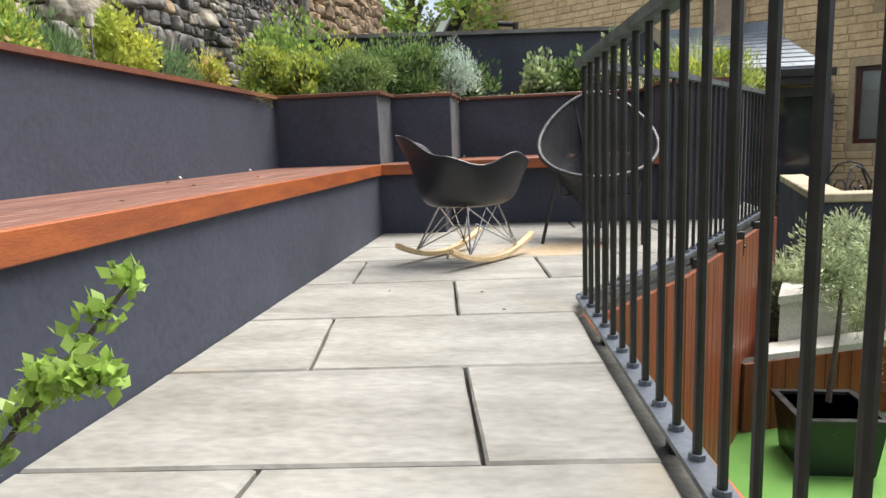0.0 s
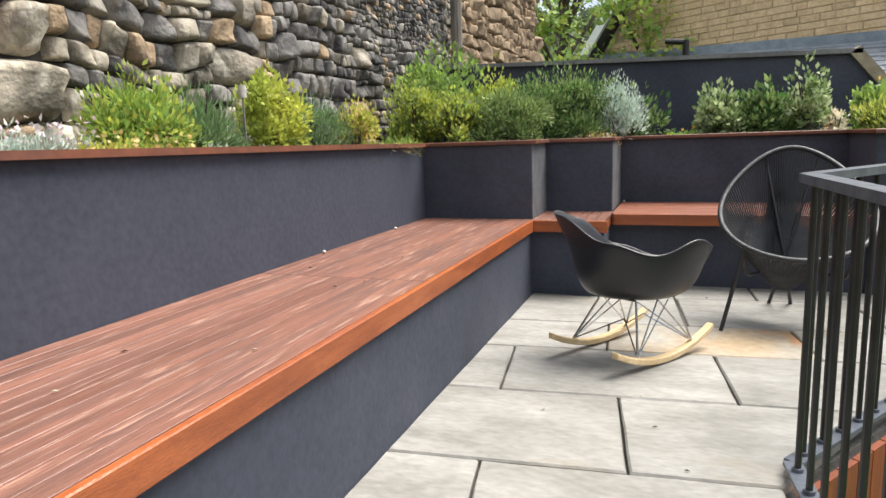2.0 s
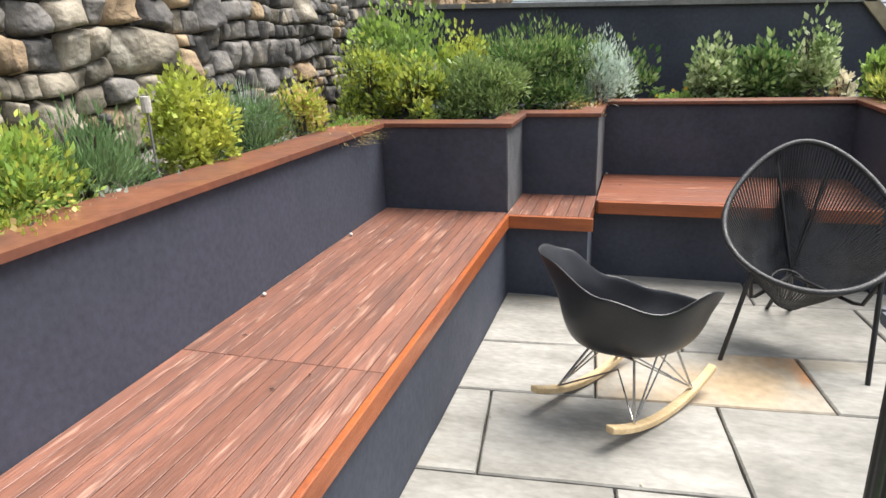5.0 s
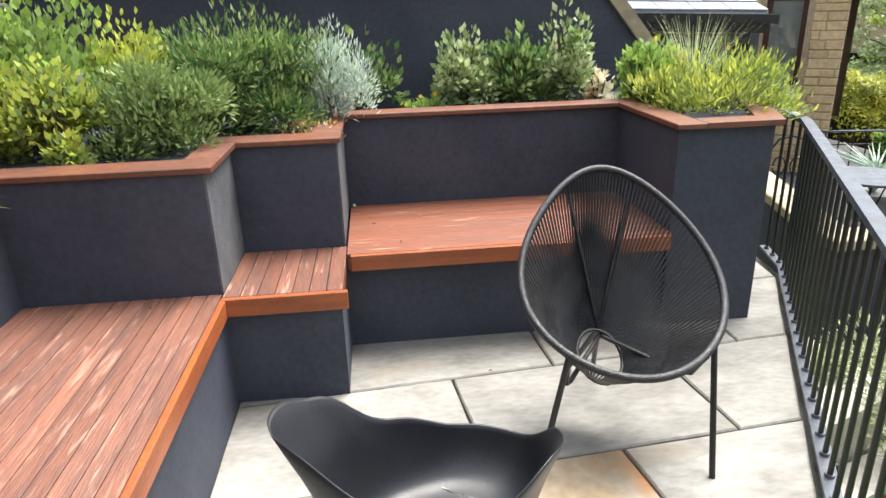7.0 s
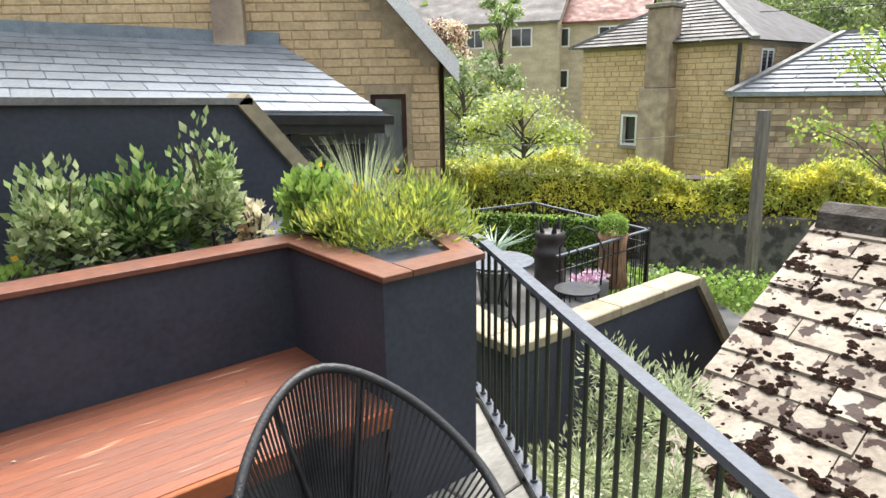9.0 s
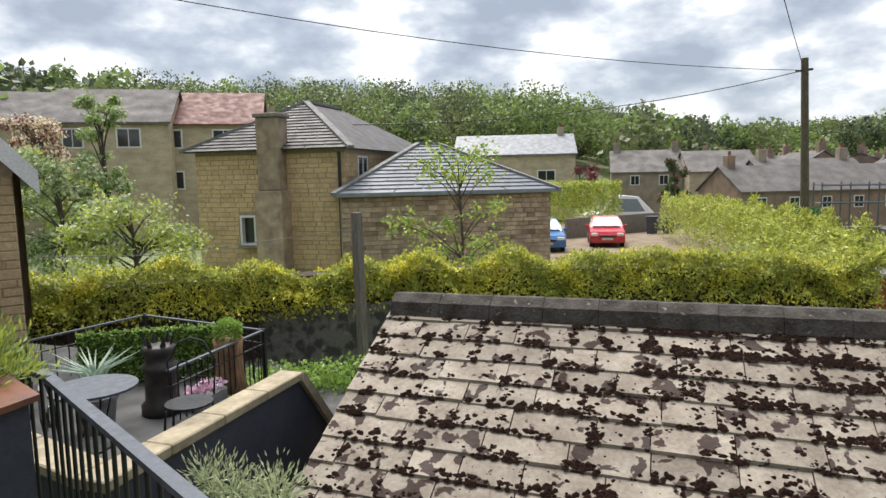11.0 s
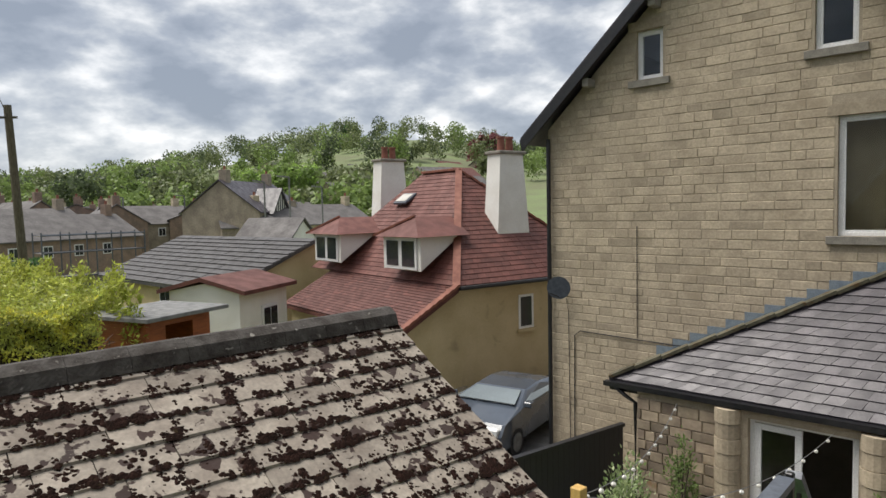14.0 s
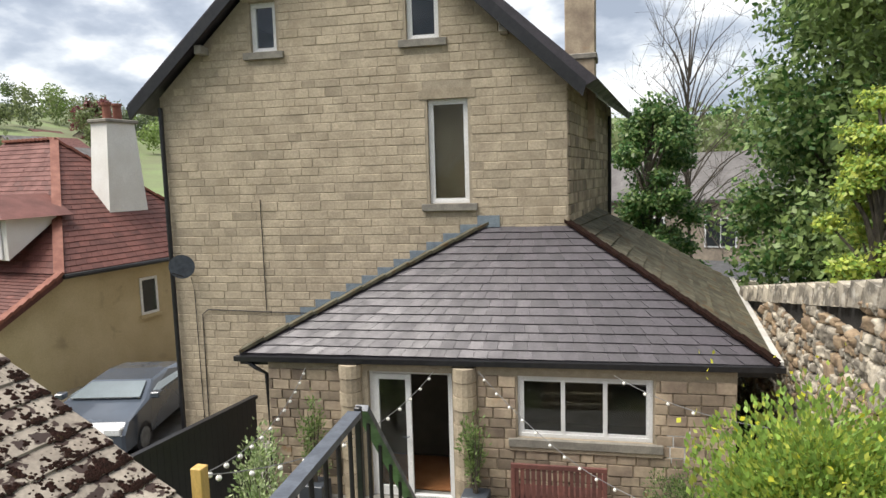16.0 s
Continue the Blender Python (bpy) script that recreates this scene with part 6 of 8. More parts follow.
cp = thing("chimney_pot_planter", "dark ribbed chimney pot with a crown rim", "planter", at=(4.82, 7.05, -0.75))
part("body", revolve([(0.20, 0), (0.2, 0.1), (0.16, 0.14), (0.15, 0.42), (0.175, 0.44), (0.175, 0.5), (0.14, 0.52), (0.135, 0.6), (0.16, 0.62), (0.16, 0.68), (0.13, 0.7)]), material("dark_glazed_clay", (0.05, 0.04, 0.037), (0.03, 0.025, 0.023), 8, 0.5, bump=0.3), cp, smooth=True)
for i in range(6):
    a = i * math.pi / 3
    part("crown_point", solid([(0.13 * math.cos(a - 0.25), 0.13 * math.sin(a - 0.25), 0.69), (0.13 * math.cos(a + 0.25), 0.13 * math.sin(a + 0.25), 0.69), (0.16 * math.cos(a), 0.16 * math.sin(a), 0.82)], [(0.11 * math.cos(a - 0.25), 0.11 * math.sin(a - 0.25), 0.69), (0.11 * math.cos(a + 0.25), 0.11 * math.sin(a + 0.25), 0.69), (0.14 * math.cos(a), 0.14 * math.sin(a), 0.82)]), M_BLACK, cp)
lg = thing("log_planter", "hollow pale log planter with a green moss ball", "planter", at=(5.72, 6.9, -0.8))
part("log", revolve([(0.19, 0), (0.16, 0.2), (0.15, 0.45), (0.17, 0.6)], 14), material("pale_log", (0.36, 0.22, 0.12), (0.2, 0.11, 0.06), 5, 0.9, bump=0.8, stretch=(5, 5, 1)), lg, smooth=True)
dirs = rgh.normal(size=(1500, 3))
dirs /= np.linalg.norm(dirs, axis=1)[:, None]
leaves("moss_ball", dirs * 0.13 + np.array((0, 0, 0.68)), 0.04, L_BRIGHT, lg, 0.5, 0.1, 3, dirs)
tr = thing("flower_trough", "grey trough of small pink flowers", "planter", at=(5.1, 6.75, -0.8))
part("trough", box(-0.22, -0.12, 0, 0.22, 0.12, 0.2, 0.015), M_LEDGE_GREY, tr)
leaves("flowers", rgh.uniform((-0.2, -0.1, 0.2), (0.2, 0.1, 0.28), (260, 3)), 0.045, L_PINK, tr, 0.9, 0.6, 4)
ag = thing("agave", "spiky blue-green agave in a pot", "plant", at=(4.25, 7.3, -0.75))
part("pot", revolve([(0.14, 0), (0.18, 0.3), (0.2, 0.3), (0.2, 0.34)], 16), M_LEDGE_GREY, ag)
for i in range(26):
    a, t_ = i * 2.4, 0.35 + 0.5 * (i % 5) / 5
    part("blade", tube([(0, 0, 0.34), (0.2 * math.cos(a) * t_, 0.2 * math.sin(a) * t_, 0.6), (0.42 * math.cos(a) * t_ * 1.5, 0.42 * math.sin(a) * t_ * 1.5, 0.72)], 0.022, 5, taper=0.002), L_GREY, ag)
ft = thing("patio_table", "round black wrought-iron patio table", "table", at=(3.6, 6.6, -0.75))
part("tabletop", tube([(0, 0, 0.68), (0, 0, 0.7)], 0.33, 24), M_GREYSTEEL, ft)
for i in range(3):
    a = i * 2.094
    part("leg", tube([(0.26 * math.cos(a), 0.26 * math.sin(a), 0), (0.08 * math.cos(a), 0.08 * math.sin(a), 0.35), (0.2 * math.cos(a), 0.2 * math.sin(a), 0.68)], 0.012, 6), M_BLACK, ft)


def iron_chair(x, y, rz):
    t = thing("patio_chair", "black wrought-iron chair with scrolled back", "chair", "patio chairs", at=(x, y, -0.75), rz=rz)
    part("seat", tube([(0, 0, 0.43), (0, 0, 0.445)], 0.2, 16), M_BLACK, t)
    part("back_frame", tube([(-0.18, 0.17, 0.44), (-0.2, 0.2, 0.75), (-0.1, 0.22, 0.92), (0, 0.23, 0.95), (0.1, 0.22, 0.92), (0.2, 0.2, 0.75), (0.18, 0.17, 0.44)], 0.01, 6), M_BLACK, t)
    for sx in (-1, 1):
        part("scroll", tube([(sx * (0.07 + 0.05 * math.cos(a / 3)), 0.2, 0.68 + 0.08 * math.sin(a / 3)) for a in range(0, 19)], 0.007, 5), M_BLACK, t)
    for lx, ly in ((-0.16, -0.16), (0.16, -0.16), (-0.16, 0.16), (0.16, 0.16)):
        part("leg", tube([(lx, ly, 0.43), (lx * 1.2, ly * 1.2, 0)], 0.011, 6), M_BLACK, t)


for x, y, rz in ((3.1, 6.2, 40), (4.1, 6.1, -60), (3.3, 7.3, 160)):
    iron_chair(x, y, rz)

# ---- posts, wires, fence, washing post ----
t = thing("washing_post", "leaning grey timber washing-line post", "post", at=(9.2, 6.9, -1.7))
part("post", bar((0, 0, 0), (-0.06, 0.02, 2.72), 0.13, 0.13), M_POST, t)
pipe("thin pale washing line from the timber post", [(9.13, 6.9, 0.75), (7.0, 9.0, 0.55), (3.5, 12.5, 0.8)], 0.006, M_LEDGE_GREY, "washing_line", "line")
up = thing("telegraph_pole", "tall weathered wooden telegraph pole", "pole", at=(28.2, -3.2, -3))
part("pole", tube([(0, 0, 0), (-0.1, 0.35, 8.75)], 0.17, 10, taper=0.13), M_POLE, up)
part("crossarm", bar((-0.3, 0.1, 8.3), (0.1, 0.6, 8.3), 0.08, 0.08), M_POLE, up)
top = Vector((28.1, -2.85, 5.3))


def wire(label, a, b, sag, r=0.018):
    a, b = Vector(a), Vector(b)
    pipe(label, [a.lerp(b, i / 12) + Vector((0, 0, -sag * 4 * (i / 12) * (1 - i / 12))) for i in range(13)], r, M_BLACK, "overhead_wire", "cable")


wire("overhead phone wire running up over the garden", top, (1.5, 3.4, 7.5), 0.3, 0.012)
wire("long overhead wire crossing the valley view", top, (10.0, 16.0, 6.2), 0.5, 0.012)
wire("overhead wire to the far stone house", top, (20.5, 12.5, 3.4), 0.5, 0.015)
for i, (az, dist, h_) in enumerate(((-26.5, 62, 4.6), (-28.5, 58, 4.8), (-31.5, 66, 4.2), (-16, 90, 4), (-20.5, 85, 4))):
    a = radians(az)
    t = thing("street_lamp", "tall grey street lamp on the valley road", "street lamp", "street lamps", at=(dist * math.cos(a), dist * math.sin(a), -4))
    part("column", tube([(0, 0, 0), (0, 0, 4 + h_)], 0.09, 6), M_LEDGE_GREY, t)
    part("head", bar((0, 0, 4 + h_), (0.3, 1.0, 4.1 + h_), 0.25, 0.12), M_LEDGE_GREY, t)


def car(label, x, y, z, rz, paint, length=4.0, width=1.75, height=1.5):
    t = thing("car", label, "car", at=(x, y, z), rz=rz)
    L, W, H = length / 2, width / 2, height
    prof = [(-L, 0.35), (-L, 0.75), (-L + 0.15, 0.95), (-L * 0.55, H * 0.95), (-L * 0.2, H), (L * 0.15, H * 0.97), (L * 0.5, 0.98), (L * 0.9, 0.82), (L, 0.62), (L, 0.3)]
    bm = bmesh.new()
    sides = []
    for s_, k_ in ((-1, 1), (-0.93, 0), (0.93, 0), (1, 1)):
        ring = []
        for px, pz in prof:
            inset = 0.78 if pz > 1.0 else 1.0
            ring.append(bm.verts.new((px * (0.985 if abs(s_) == 1 else 1), s_ * W * (inset if abs(s_) == 1 else inset * 1.0), pz - (0.03 if abs(s_) == 1 and pz > 0.9 else 0))))
        sides.append(ring)
    for a, b in zip(sides[:-1], sides[1:]):
        for k in range(len(prof)):
            j = (k + 1) % len(prof)
            bm.faces.new((a[k], b[k], b[j], a[j]))
    bm.faces.new(sides[0])
    bm.faces.new(sides[-1][::-1])
    bmesh.ops.recalc_face_normals(bm, faces=bm.faces[:])
    part("body", bm, paint, t)
    part("windscreen", solid([(L * 0.2, -W * 0.66, H * 0.945), (L * 0.2, W * 0.66, H * 0.945), (L * 0.5, W * 0.82, 1.01), (L * 0.5, -W * 0.82, 1.01)], [(L * 0.2 + 0.02, -W * 0.66, H * 0.945 + 0.03), (L * 0.2 + 0.02, W * 0.66, H * 0.945 + 0.03), (L * 0.5 + 0.02, W * 0.82, 1.04), (L * 0.5 + 0.02, -W * 0.82, 1.04)]), M_CARGLASS, t)
    for s_ in (-1, 1):
        part("side_window", solid([(-L * 0.5, s_ * W * 0.83, H * 0.88), (L * 0.12, s_ * W * 0.83, H * 0.9), (L * 0.42, s_ * W * 0.97, 1.0), (-L * 0.7, s_ * W * 0.97, 1.0)], [(-L * 0.5, s_ * W * 0.86, H * 0.88), (L * 0.12, s_ * W * 0.86, H * 0.9), (L * 0.42, s_ * W * 1.0, 1.0), (-L * 0.7, s_ * W * 1.0, 1.0)]), M_CARGLASS, t)
        part("headlight", box(L - 0.18, s_ * W * 0.55, 0.62, L + 0.01, s_ * W * 0.92, 0.76, 0.02), M_WHITE, t)
        part("mirror", box(L * 0.38, s_ * (W + 0.02), 0.98, L * 0.48, s_ * (W + 0.2), 1.1, 0.02), paint, t)
        for wx in (-L * 0.62, L * 0.62):
            wh = new("wheel")
            wh.parent = t
            wh.location = (wx, s_ * (W - 0.1), 0.31)
            part("tyre", tube([(0, -0.1, 0), (0, 0.1, 0)], 0.31, 18), M_BLACK, wh)
            part("rim", tube([(0, s_ * 0.09, 0), (0, s_ * 0.115, 0)], 0.2, 12), M_LEDGE_GREY, wh)
    part("number_plate", box(L - 0.02, -0.26, 0.42, L + 0.015, 0.26, 0.53), M_COPE_WHITE, t, "plain pale number plate")
    part("grille", box(L - 0.05, -0.4, 0.56, L + 0.008, 0.4, 0.66), M_BLACK, t)


def paint(name, c):
    m = material(name, c, None, 1, 0.22, bump=0, fine=2)
    m.node_tree.nodes["Principled BSDF"].inputs["Coat Weight"].default_value = 0.6
    return m


M_CARGLASS = material("car_glass", (0.2, 0.235, 0.25), None, 1, 0.05, bump=0)
car("grey estate car parked on the drive beside the house", 9.5, -9.05, GZ - 0.02, 104, paint("slate_grey_paint", (0.075, 0.09, 0.115)), 3.9, 1.7, 1.22)
car("small bright red hatchback parked in the yard", 33.6, 4.9, -2.1, 188, paint("red_paint", (0.55, 0.015, 0.03)), 3.6, 1.65, 1.48)
car("blue hatchback parked behind the stone extension", 31.2, 7.7, -2.1, 196, paint("blue_paint", (0.03, 0.16, 0.42)), 3.9, 1.75, 1.5)
car("white van parked beyond the yard", 46, 5.2, -2.1, 110, M_WHITE, 5.0, 1.95, 2.1)
for i, (x, y) in enumerate(((39.7, 2.7), (40.0, 1.8))):
    b = thing("wheelie_bin", "dark green wheelie bin beside the yard fence", "bin", "yard bins", at=(x, y, -2.1))
    part("body", solid([(-0.25, -0.28, 0.05), (0.25, -0.28, 0.05), (0.25, 0.28, 0.05), (-0.25, 0.28, 0.05)], [(-0.3, -0.34, 1.0), (0.3, -0.34, 1.0), (0.3, 0.34, 1.0), (-0.3, 0.34, 1.0)]), M_ANTHRACITE, b)
    part("lid", box(-0.33, -0.36, 1.0, 0.33, 0.36, 1.08, 0.02), M_ANTHRACITE, b)
sh = thing("summerhouse", "flat-roofed cedar summerhouse with an open front", "summerhouse", at=(13.4, -2.5, -2.1), rz=-68)
for x0, x1 in ((-0.1, 0.0), (1.55, 1.65)):
    part("side_panel", box(x0, 0, 0, x1, 1.6, 1.55), M_FASCIA, sh)
part("back_panel", box(0, 1.55, 0, 1.55, 1.6, 1.55), M_CLAD, sh)
part("door_frame", box(0, 0, 0, 0.4, 0.05, 1.5), M_FASCIA, sh)
part("door_frame", box(1.15, 0, 0, 1.55, 0.05, 1.5), M_FASCIA, sh)
part("lintel", box(0.0, -0.01, 1.38, 1.55, 0.04, 1.55), M_FASCIA, sh)
part("flat_roof", box(-0.35, -0.35, 1.55, 1.9, 1.7, 1.64, 0.01), M_LEDGE_GREY, sh)
structure("fence_yard", prism([(36, 7.2), (44, 0.6), (44.1, 0.7), (36.1, 7.3)], -2.3, -0.95), M_POST, "grey boarded yard fence")
scf = thing("scaffolding", "grey steel scaffolding in front of a distant building", "scaffolding", at=(50, -8.2, -4), rz=-80)
for i in range(5):
    for j in (0, 1.4):
        part("standard", tube([(i * 1.8, j, 0), (i * 1.8, j, 4.6)], 0.05, 5), M_GREYSTEEL, scf)
for z in (1.5, 3.2, 4.4):
    for j in (0, 1.4):
        part("ledger", tube([(0, j, z), (7.2, j, z)], 0.05, 5), M_GREYSTEEL, scf)
    part("boards", box(0, 0, z - 0.05, 7.2, 1.4, z), M_POST, scf)

# ---- ground and hills ----
def crest(az):
    """Elevation of the skyline, in degrees, and its distance, by azimuth."""
    pts_ = [(-180, 4, 300), (-120, 4, 300), (-75, 5, 420), (-50, 4.6, 420), (-43, 6.3, 400), (-38, 6.5, 380), (-33, 5.9, 380), (-28, 4.9, 380), (-24, 4.3, 400), (-20, 2.9, 520), (-12, 2.1, 620), (-5, 2.0, 600), (1, 1.8, 330), (5, 2.2, 190), (12, 3.4, 170), (20, 4.2, 170), (30, 4.2, 170), (45, 4.4, 150), (70, 6, 120), (120, 8, 200), (180, 4, 300)]
    for (a0, e0, d0), (a1, e1, d1) in zip(pts_[:-1], pts_[1:]):
        if a0 <= az <= a1:
            k_ = (az - a0) / (a1 - a0)
            return e0 + (e1 - e0) * k_, d0 + (d1 - d0) * k_
    return 4, 300


def land(x, y):
    r = math.hypot(x, y)
    az = math.degrees(math.atan2(y, x))
    e, d = crest(az)
    top_ = d * math.tan(radians(e))
    near = -3.65 if y < -2 else -3.65 + 1.45 * min(1, (y + 2) / 3)
    if x < 4.7:
        near = -3.7
    flat = 52 if az < 0 else 60
    base_ = near if r < 40 else near + (-4.5 - near) * min(1, (r - 40) / 15) if az < 3 else near - 0.4 * min(1, max(0, r - 15) / 15)
    if r <= flat:
        return base_
    k_ = min(1, (r - flat) / (d - flat))
    s_ = k_ * k_ * (3 - 2 * k_) * 0.45 + 0.55 * k_
    out_ = base_ + (top_ - base_) * s_ + 1.5 * noise.noise(Vector((x * 0.02, y * 0.02, 0)))
    if r > d:
        out_ -= (r - d) * 0.08
    return out_


verts, faces = [], []
radii = [0, 5, 9, 13, 18, 25, 35, 45, 55, 65, 80, 100, 125, 150, 180, 220, 260, 310, 360, 420, 500, 600, 750, 1000, 2500]
NA = 240
for r in radii[1:]:
    for k in range(NA):
        a = 2 * math.pi * k / NA - math.pi
        verts.append((r * math.cos(a), r * math.sin(a), land(r * math.cos(a), r * math.sin(a))))
verts.append((0, 0, -3.7))
for i in range(len(radii) - 2):
    for k in range(NA):
        j = (k + 1) % NA
        faces.append((i * NA + k, (i + 1) * NA + k, (i + 1) * NA + j, i * NA + j))
for k in range(NA):
    faces.append((len(verts) - 1, k, (k + 1) % NA))
gnd = raw_mesh("ground", verts, faces, M_GRASS, None, True)
tagged(gnd, "rolling green valley and hillsides", kind="structure")
structure("ground_yard", prism([(13, 0.8), (24, 0.0), (46, -2), (46, 9), (27, 12), (17, 10.5)], -2.8, -2.05), M_DIRT, "stony brown yard")
structure("road_lane", prism([(4.9, -3.4), (6.8, -3.4), (6.9, 4.6), (9.5, 9.0), (8.4, 10.0), (4.9, 5.2)], -4, -1.62), M_ASPHALT, "narrow grey lane beside the hedge")
structure("road_drive", prism([(8.0, -9.2), (8.35, -20), (14, -20), (12.2, -10), (9.6, -6), (6.8, -3.4), (6.6, -7)], -4.2, GZ + 0.005), M_ASPHALT, "asphalt drive between the houses")
structure("wall_low_kerb", prism([(10.0, -6.6), (12.3, -10.6), (12.5, -10.5), (10.2, -6.5)], -4, -3.35), M_COPE)


# ---- planting ----
def cloud(rng, centre, radii_, n, shell=0.55, flat_bottom=True):
    d = rng.normal(size=(n, 3))
    d /= np.linalg.norm(d, axis=1)[:, None]
    if flat_bottom:
        d[:, 2] = np.where(d[:, 2] < -0.5, -d[:, 2], d[:, 2])
    r = shell + (1 - shell) * rng.uniform(size=(n, 1))
    return np.array(centre) + d * r * np.array(radii_), d


def bush(name, label, x, y, z, rx, ry, h, mat, size=0.03, n=1600, seed=1, aspect=0.5, clumps=9, group="", second=None, stems=6, upward=0.35, flowers=None, nf=60):
    """A shrub of several leafy clumps on thin stems, with a ragged outline."""
    rng = np.random.default_rng(seed)
    t = thing(name, label, "plant", group, at=(x, y, z))
    P, D = [], []
    for i in range(clumps):
        a = rng.uniform(0, 2 * math.pi)
        q = math.sqrt(rng.uniform()) * 0.75
        hz = rng.uniform(0.22, 0.82) * (1 - 0.35 * q)
        c = (rx * q * math.cos(a), ry * q * math.sin(a), h * hz)
        s = rng.uniform(0.28, 0.46)
        p, d = cloud(rng, c, (rx * s * 1.25, ry * s * 1.25, h * s * 0.62), n // clumps, 0.3)
        P.append(p)
        D.append(d)
    m = n // 8
    a = rng.uniform(0, 2 * math.pi, m)
    q = np.sqrt(rng.uniform(size=m)) * 0.95
    z_ = h * (rng.uniform(0.55, 1.12, m)) * (1 - 0.3 * q)
    P.append(np.stack([rx * q * np.cos(a), ry * q * np.sin(a), z_], 1))
    D.append(np.stack([np.cos(a) * 0.4, np.sin(a) * 0.4, np.ones(m)], 1))
    P, D = np.concatenate(P), np.concatenate(D)
    if second is not None:
        k_ = len(P) * 2 // 3
        idx = rng.permutation(len(P))
        leaves("foliage", P[idx[:k_]], size, mat, t, aspect, upward, seed, D[idx[:k_]])
        leaves("foliage", P[idx[k_:]], size, second, t, aspect, upward, seed + 1, D[idx[k_:]])
    else:
        leaves("foliage", P, size, mat, t, aspect, upward, seed, D)
    bm = bmesh.new()
    for i in range(stems):
        a = rng.uniform(0, 2 * math.pi)
        q = rng.uniform(0.2, 0.8)
        add_tube(bm, [(0.1 * rx * math.cos(a), 0.1 * ry * math.sin(a), 0), (0.4 * q * rx * math.cos(a), 0.4 * q * ry * math.sin(a), h * 0.4), (rx * q * math.cos(a), ry * q * math.sin(a), h * 0.8)], 0.006 + 0.01 * h, 5, taper=0.003)
    part("stems", bm, M_BARK, t)
    if flowers is not None:
        a = rng.uniform(0, 2 * math.pi, nf)
        q = np.sqrt(rng.uniform(size=nf))
        leaves("flowers", np.stack([rx * q * np.cos(a), ry * q * np.sin(a), h * rng.uniform(0.7, 1.1, nf)], 1), size * 0.8, flowers, t, 0.9, 0.8, seed + 2)
    return t


def grass_tuft(label, x, y, z, h, r, mat, n=140, seed=1, droop=0.5, category="plant"):
    rng = np.random.default_rng(seed)
    t = thing("grass_tuft", label, category, at=(x, y, z))
    verts, faces = [], []
    for i in range(n):
        a = rng.uniform(0, 2 * math.pi)
        L, o = h * rng.uniform(0.6, 1.1), r * rng.uniform(0.3, 1.0)
        w = 0.003
        px, py = -math.sin(a) * w, math.cos(a) * w
        base = len(verts)
        for k in range(5):
            u = k / 4
            rad = o * u ** 1.6 + 0.02
            zz = L * (u - droop * u * u * rng.uniform(0.7, 1.1))
            cx, cy = rad * math.cos(a), rad * math.sin(a)
            ww = 1 - 0.9 * u
            verts += [(cx - px * ww, cy - py * ww, zz), (cx + px * ww, cy + py * ww, zz)]
        for k in range(4):
            b = base + 2 * k
            faces.append((b, b + 1, b + 3, b + 2))
    raw_mesh("blades", verts, faces, mat, t)
    return t


SZ = 0.77
# west planter, near to far
bush("daisy_plant", "straggly white and pink daisies over grey leaves", -1.85, 1.55, SZ, 0.15, 0.4, 0.2, L_GREY, 0.026, 2000, 41, 0.22, flowers=L_DAISY, nf=220)
bush("small_shrub", "low yellow-green heather by the wooden capping", -1.68, 1.93, SZ + 0.03, 0.112, 0.230, 0.13, L_YELLOW, 0.02, 1190, 42, flowers=L_STRAW, nf=60)
bush("conifer_shrub", "rounded bright yellow-green dwarf conifer", -1.84, 2.1, SZ, 0.168, 0.196, 0.378, L_BRIGHT, 0.028, 4420, 43, 0.4, clumps=14, second=L_YELLOW)
bush("rosemary", "upright grey-green rosemary bush", -1.88, 2.42, SZ, 0.157, 0.230, 0.357, L_ROSEM, 0.04, 3060, 44, 0.16, upward=1.2)
bush("small_shrub", "low silver-leaved plant by the capping", -1.72, 2.3, SZ, 0.090, 0.184, 0.126, L_GREY, 0.022, 1190, 45)
bush("variegated_shrub", "yellow variegated box shrub", -1.84, 2.86, SZ, 0.146, 0.196, 0.441, L_YELLOW, 0.028, 3230, 46, 0.6, clumps=12)
bush("small_shrub", "low silver-grey cushion plant", -1.7, 2.62, SZ, 0.090, 0.161, 0.105, L_GREY, 0.02, 850, 47)
bush("lavender", "soft blue-green lavender bush", -1.86, 3.22, SZ, 0.179, 0.276, 0.357, L_ROSEM, 0.03, 4080, 48, 0.2, clumps=13, upward=0.9)
bush("golden_shrub", "small golden-brown variegated shrub", -1.8, 3.62, SZ, 0.112, 0.127, 0.378, L_YELLOW, 0.025, 1870, 49, 0.6, second=L_STRAW)
grass_tuft("pale straw ornamental grass spilling over the capping", -1.66, 3.68, SZ, 0.26, 0.26, L_STRAW, 260, 50, 0.75)
grass_tuft("grey-green upright grass tuft", -1.88, 3.3, SZ, 0.42, 0.16, L_GREY, 160, 51, 0.15)
bush("small_shrub", "low fresh green leafy plant in the corner", -1.68, 3.92, SZ, 0.146, 0.138, 0.137, L_BRIGHT, 0.03, 1190, 52)
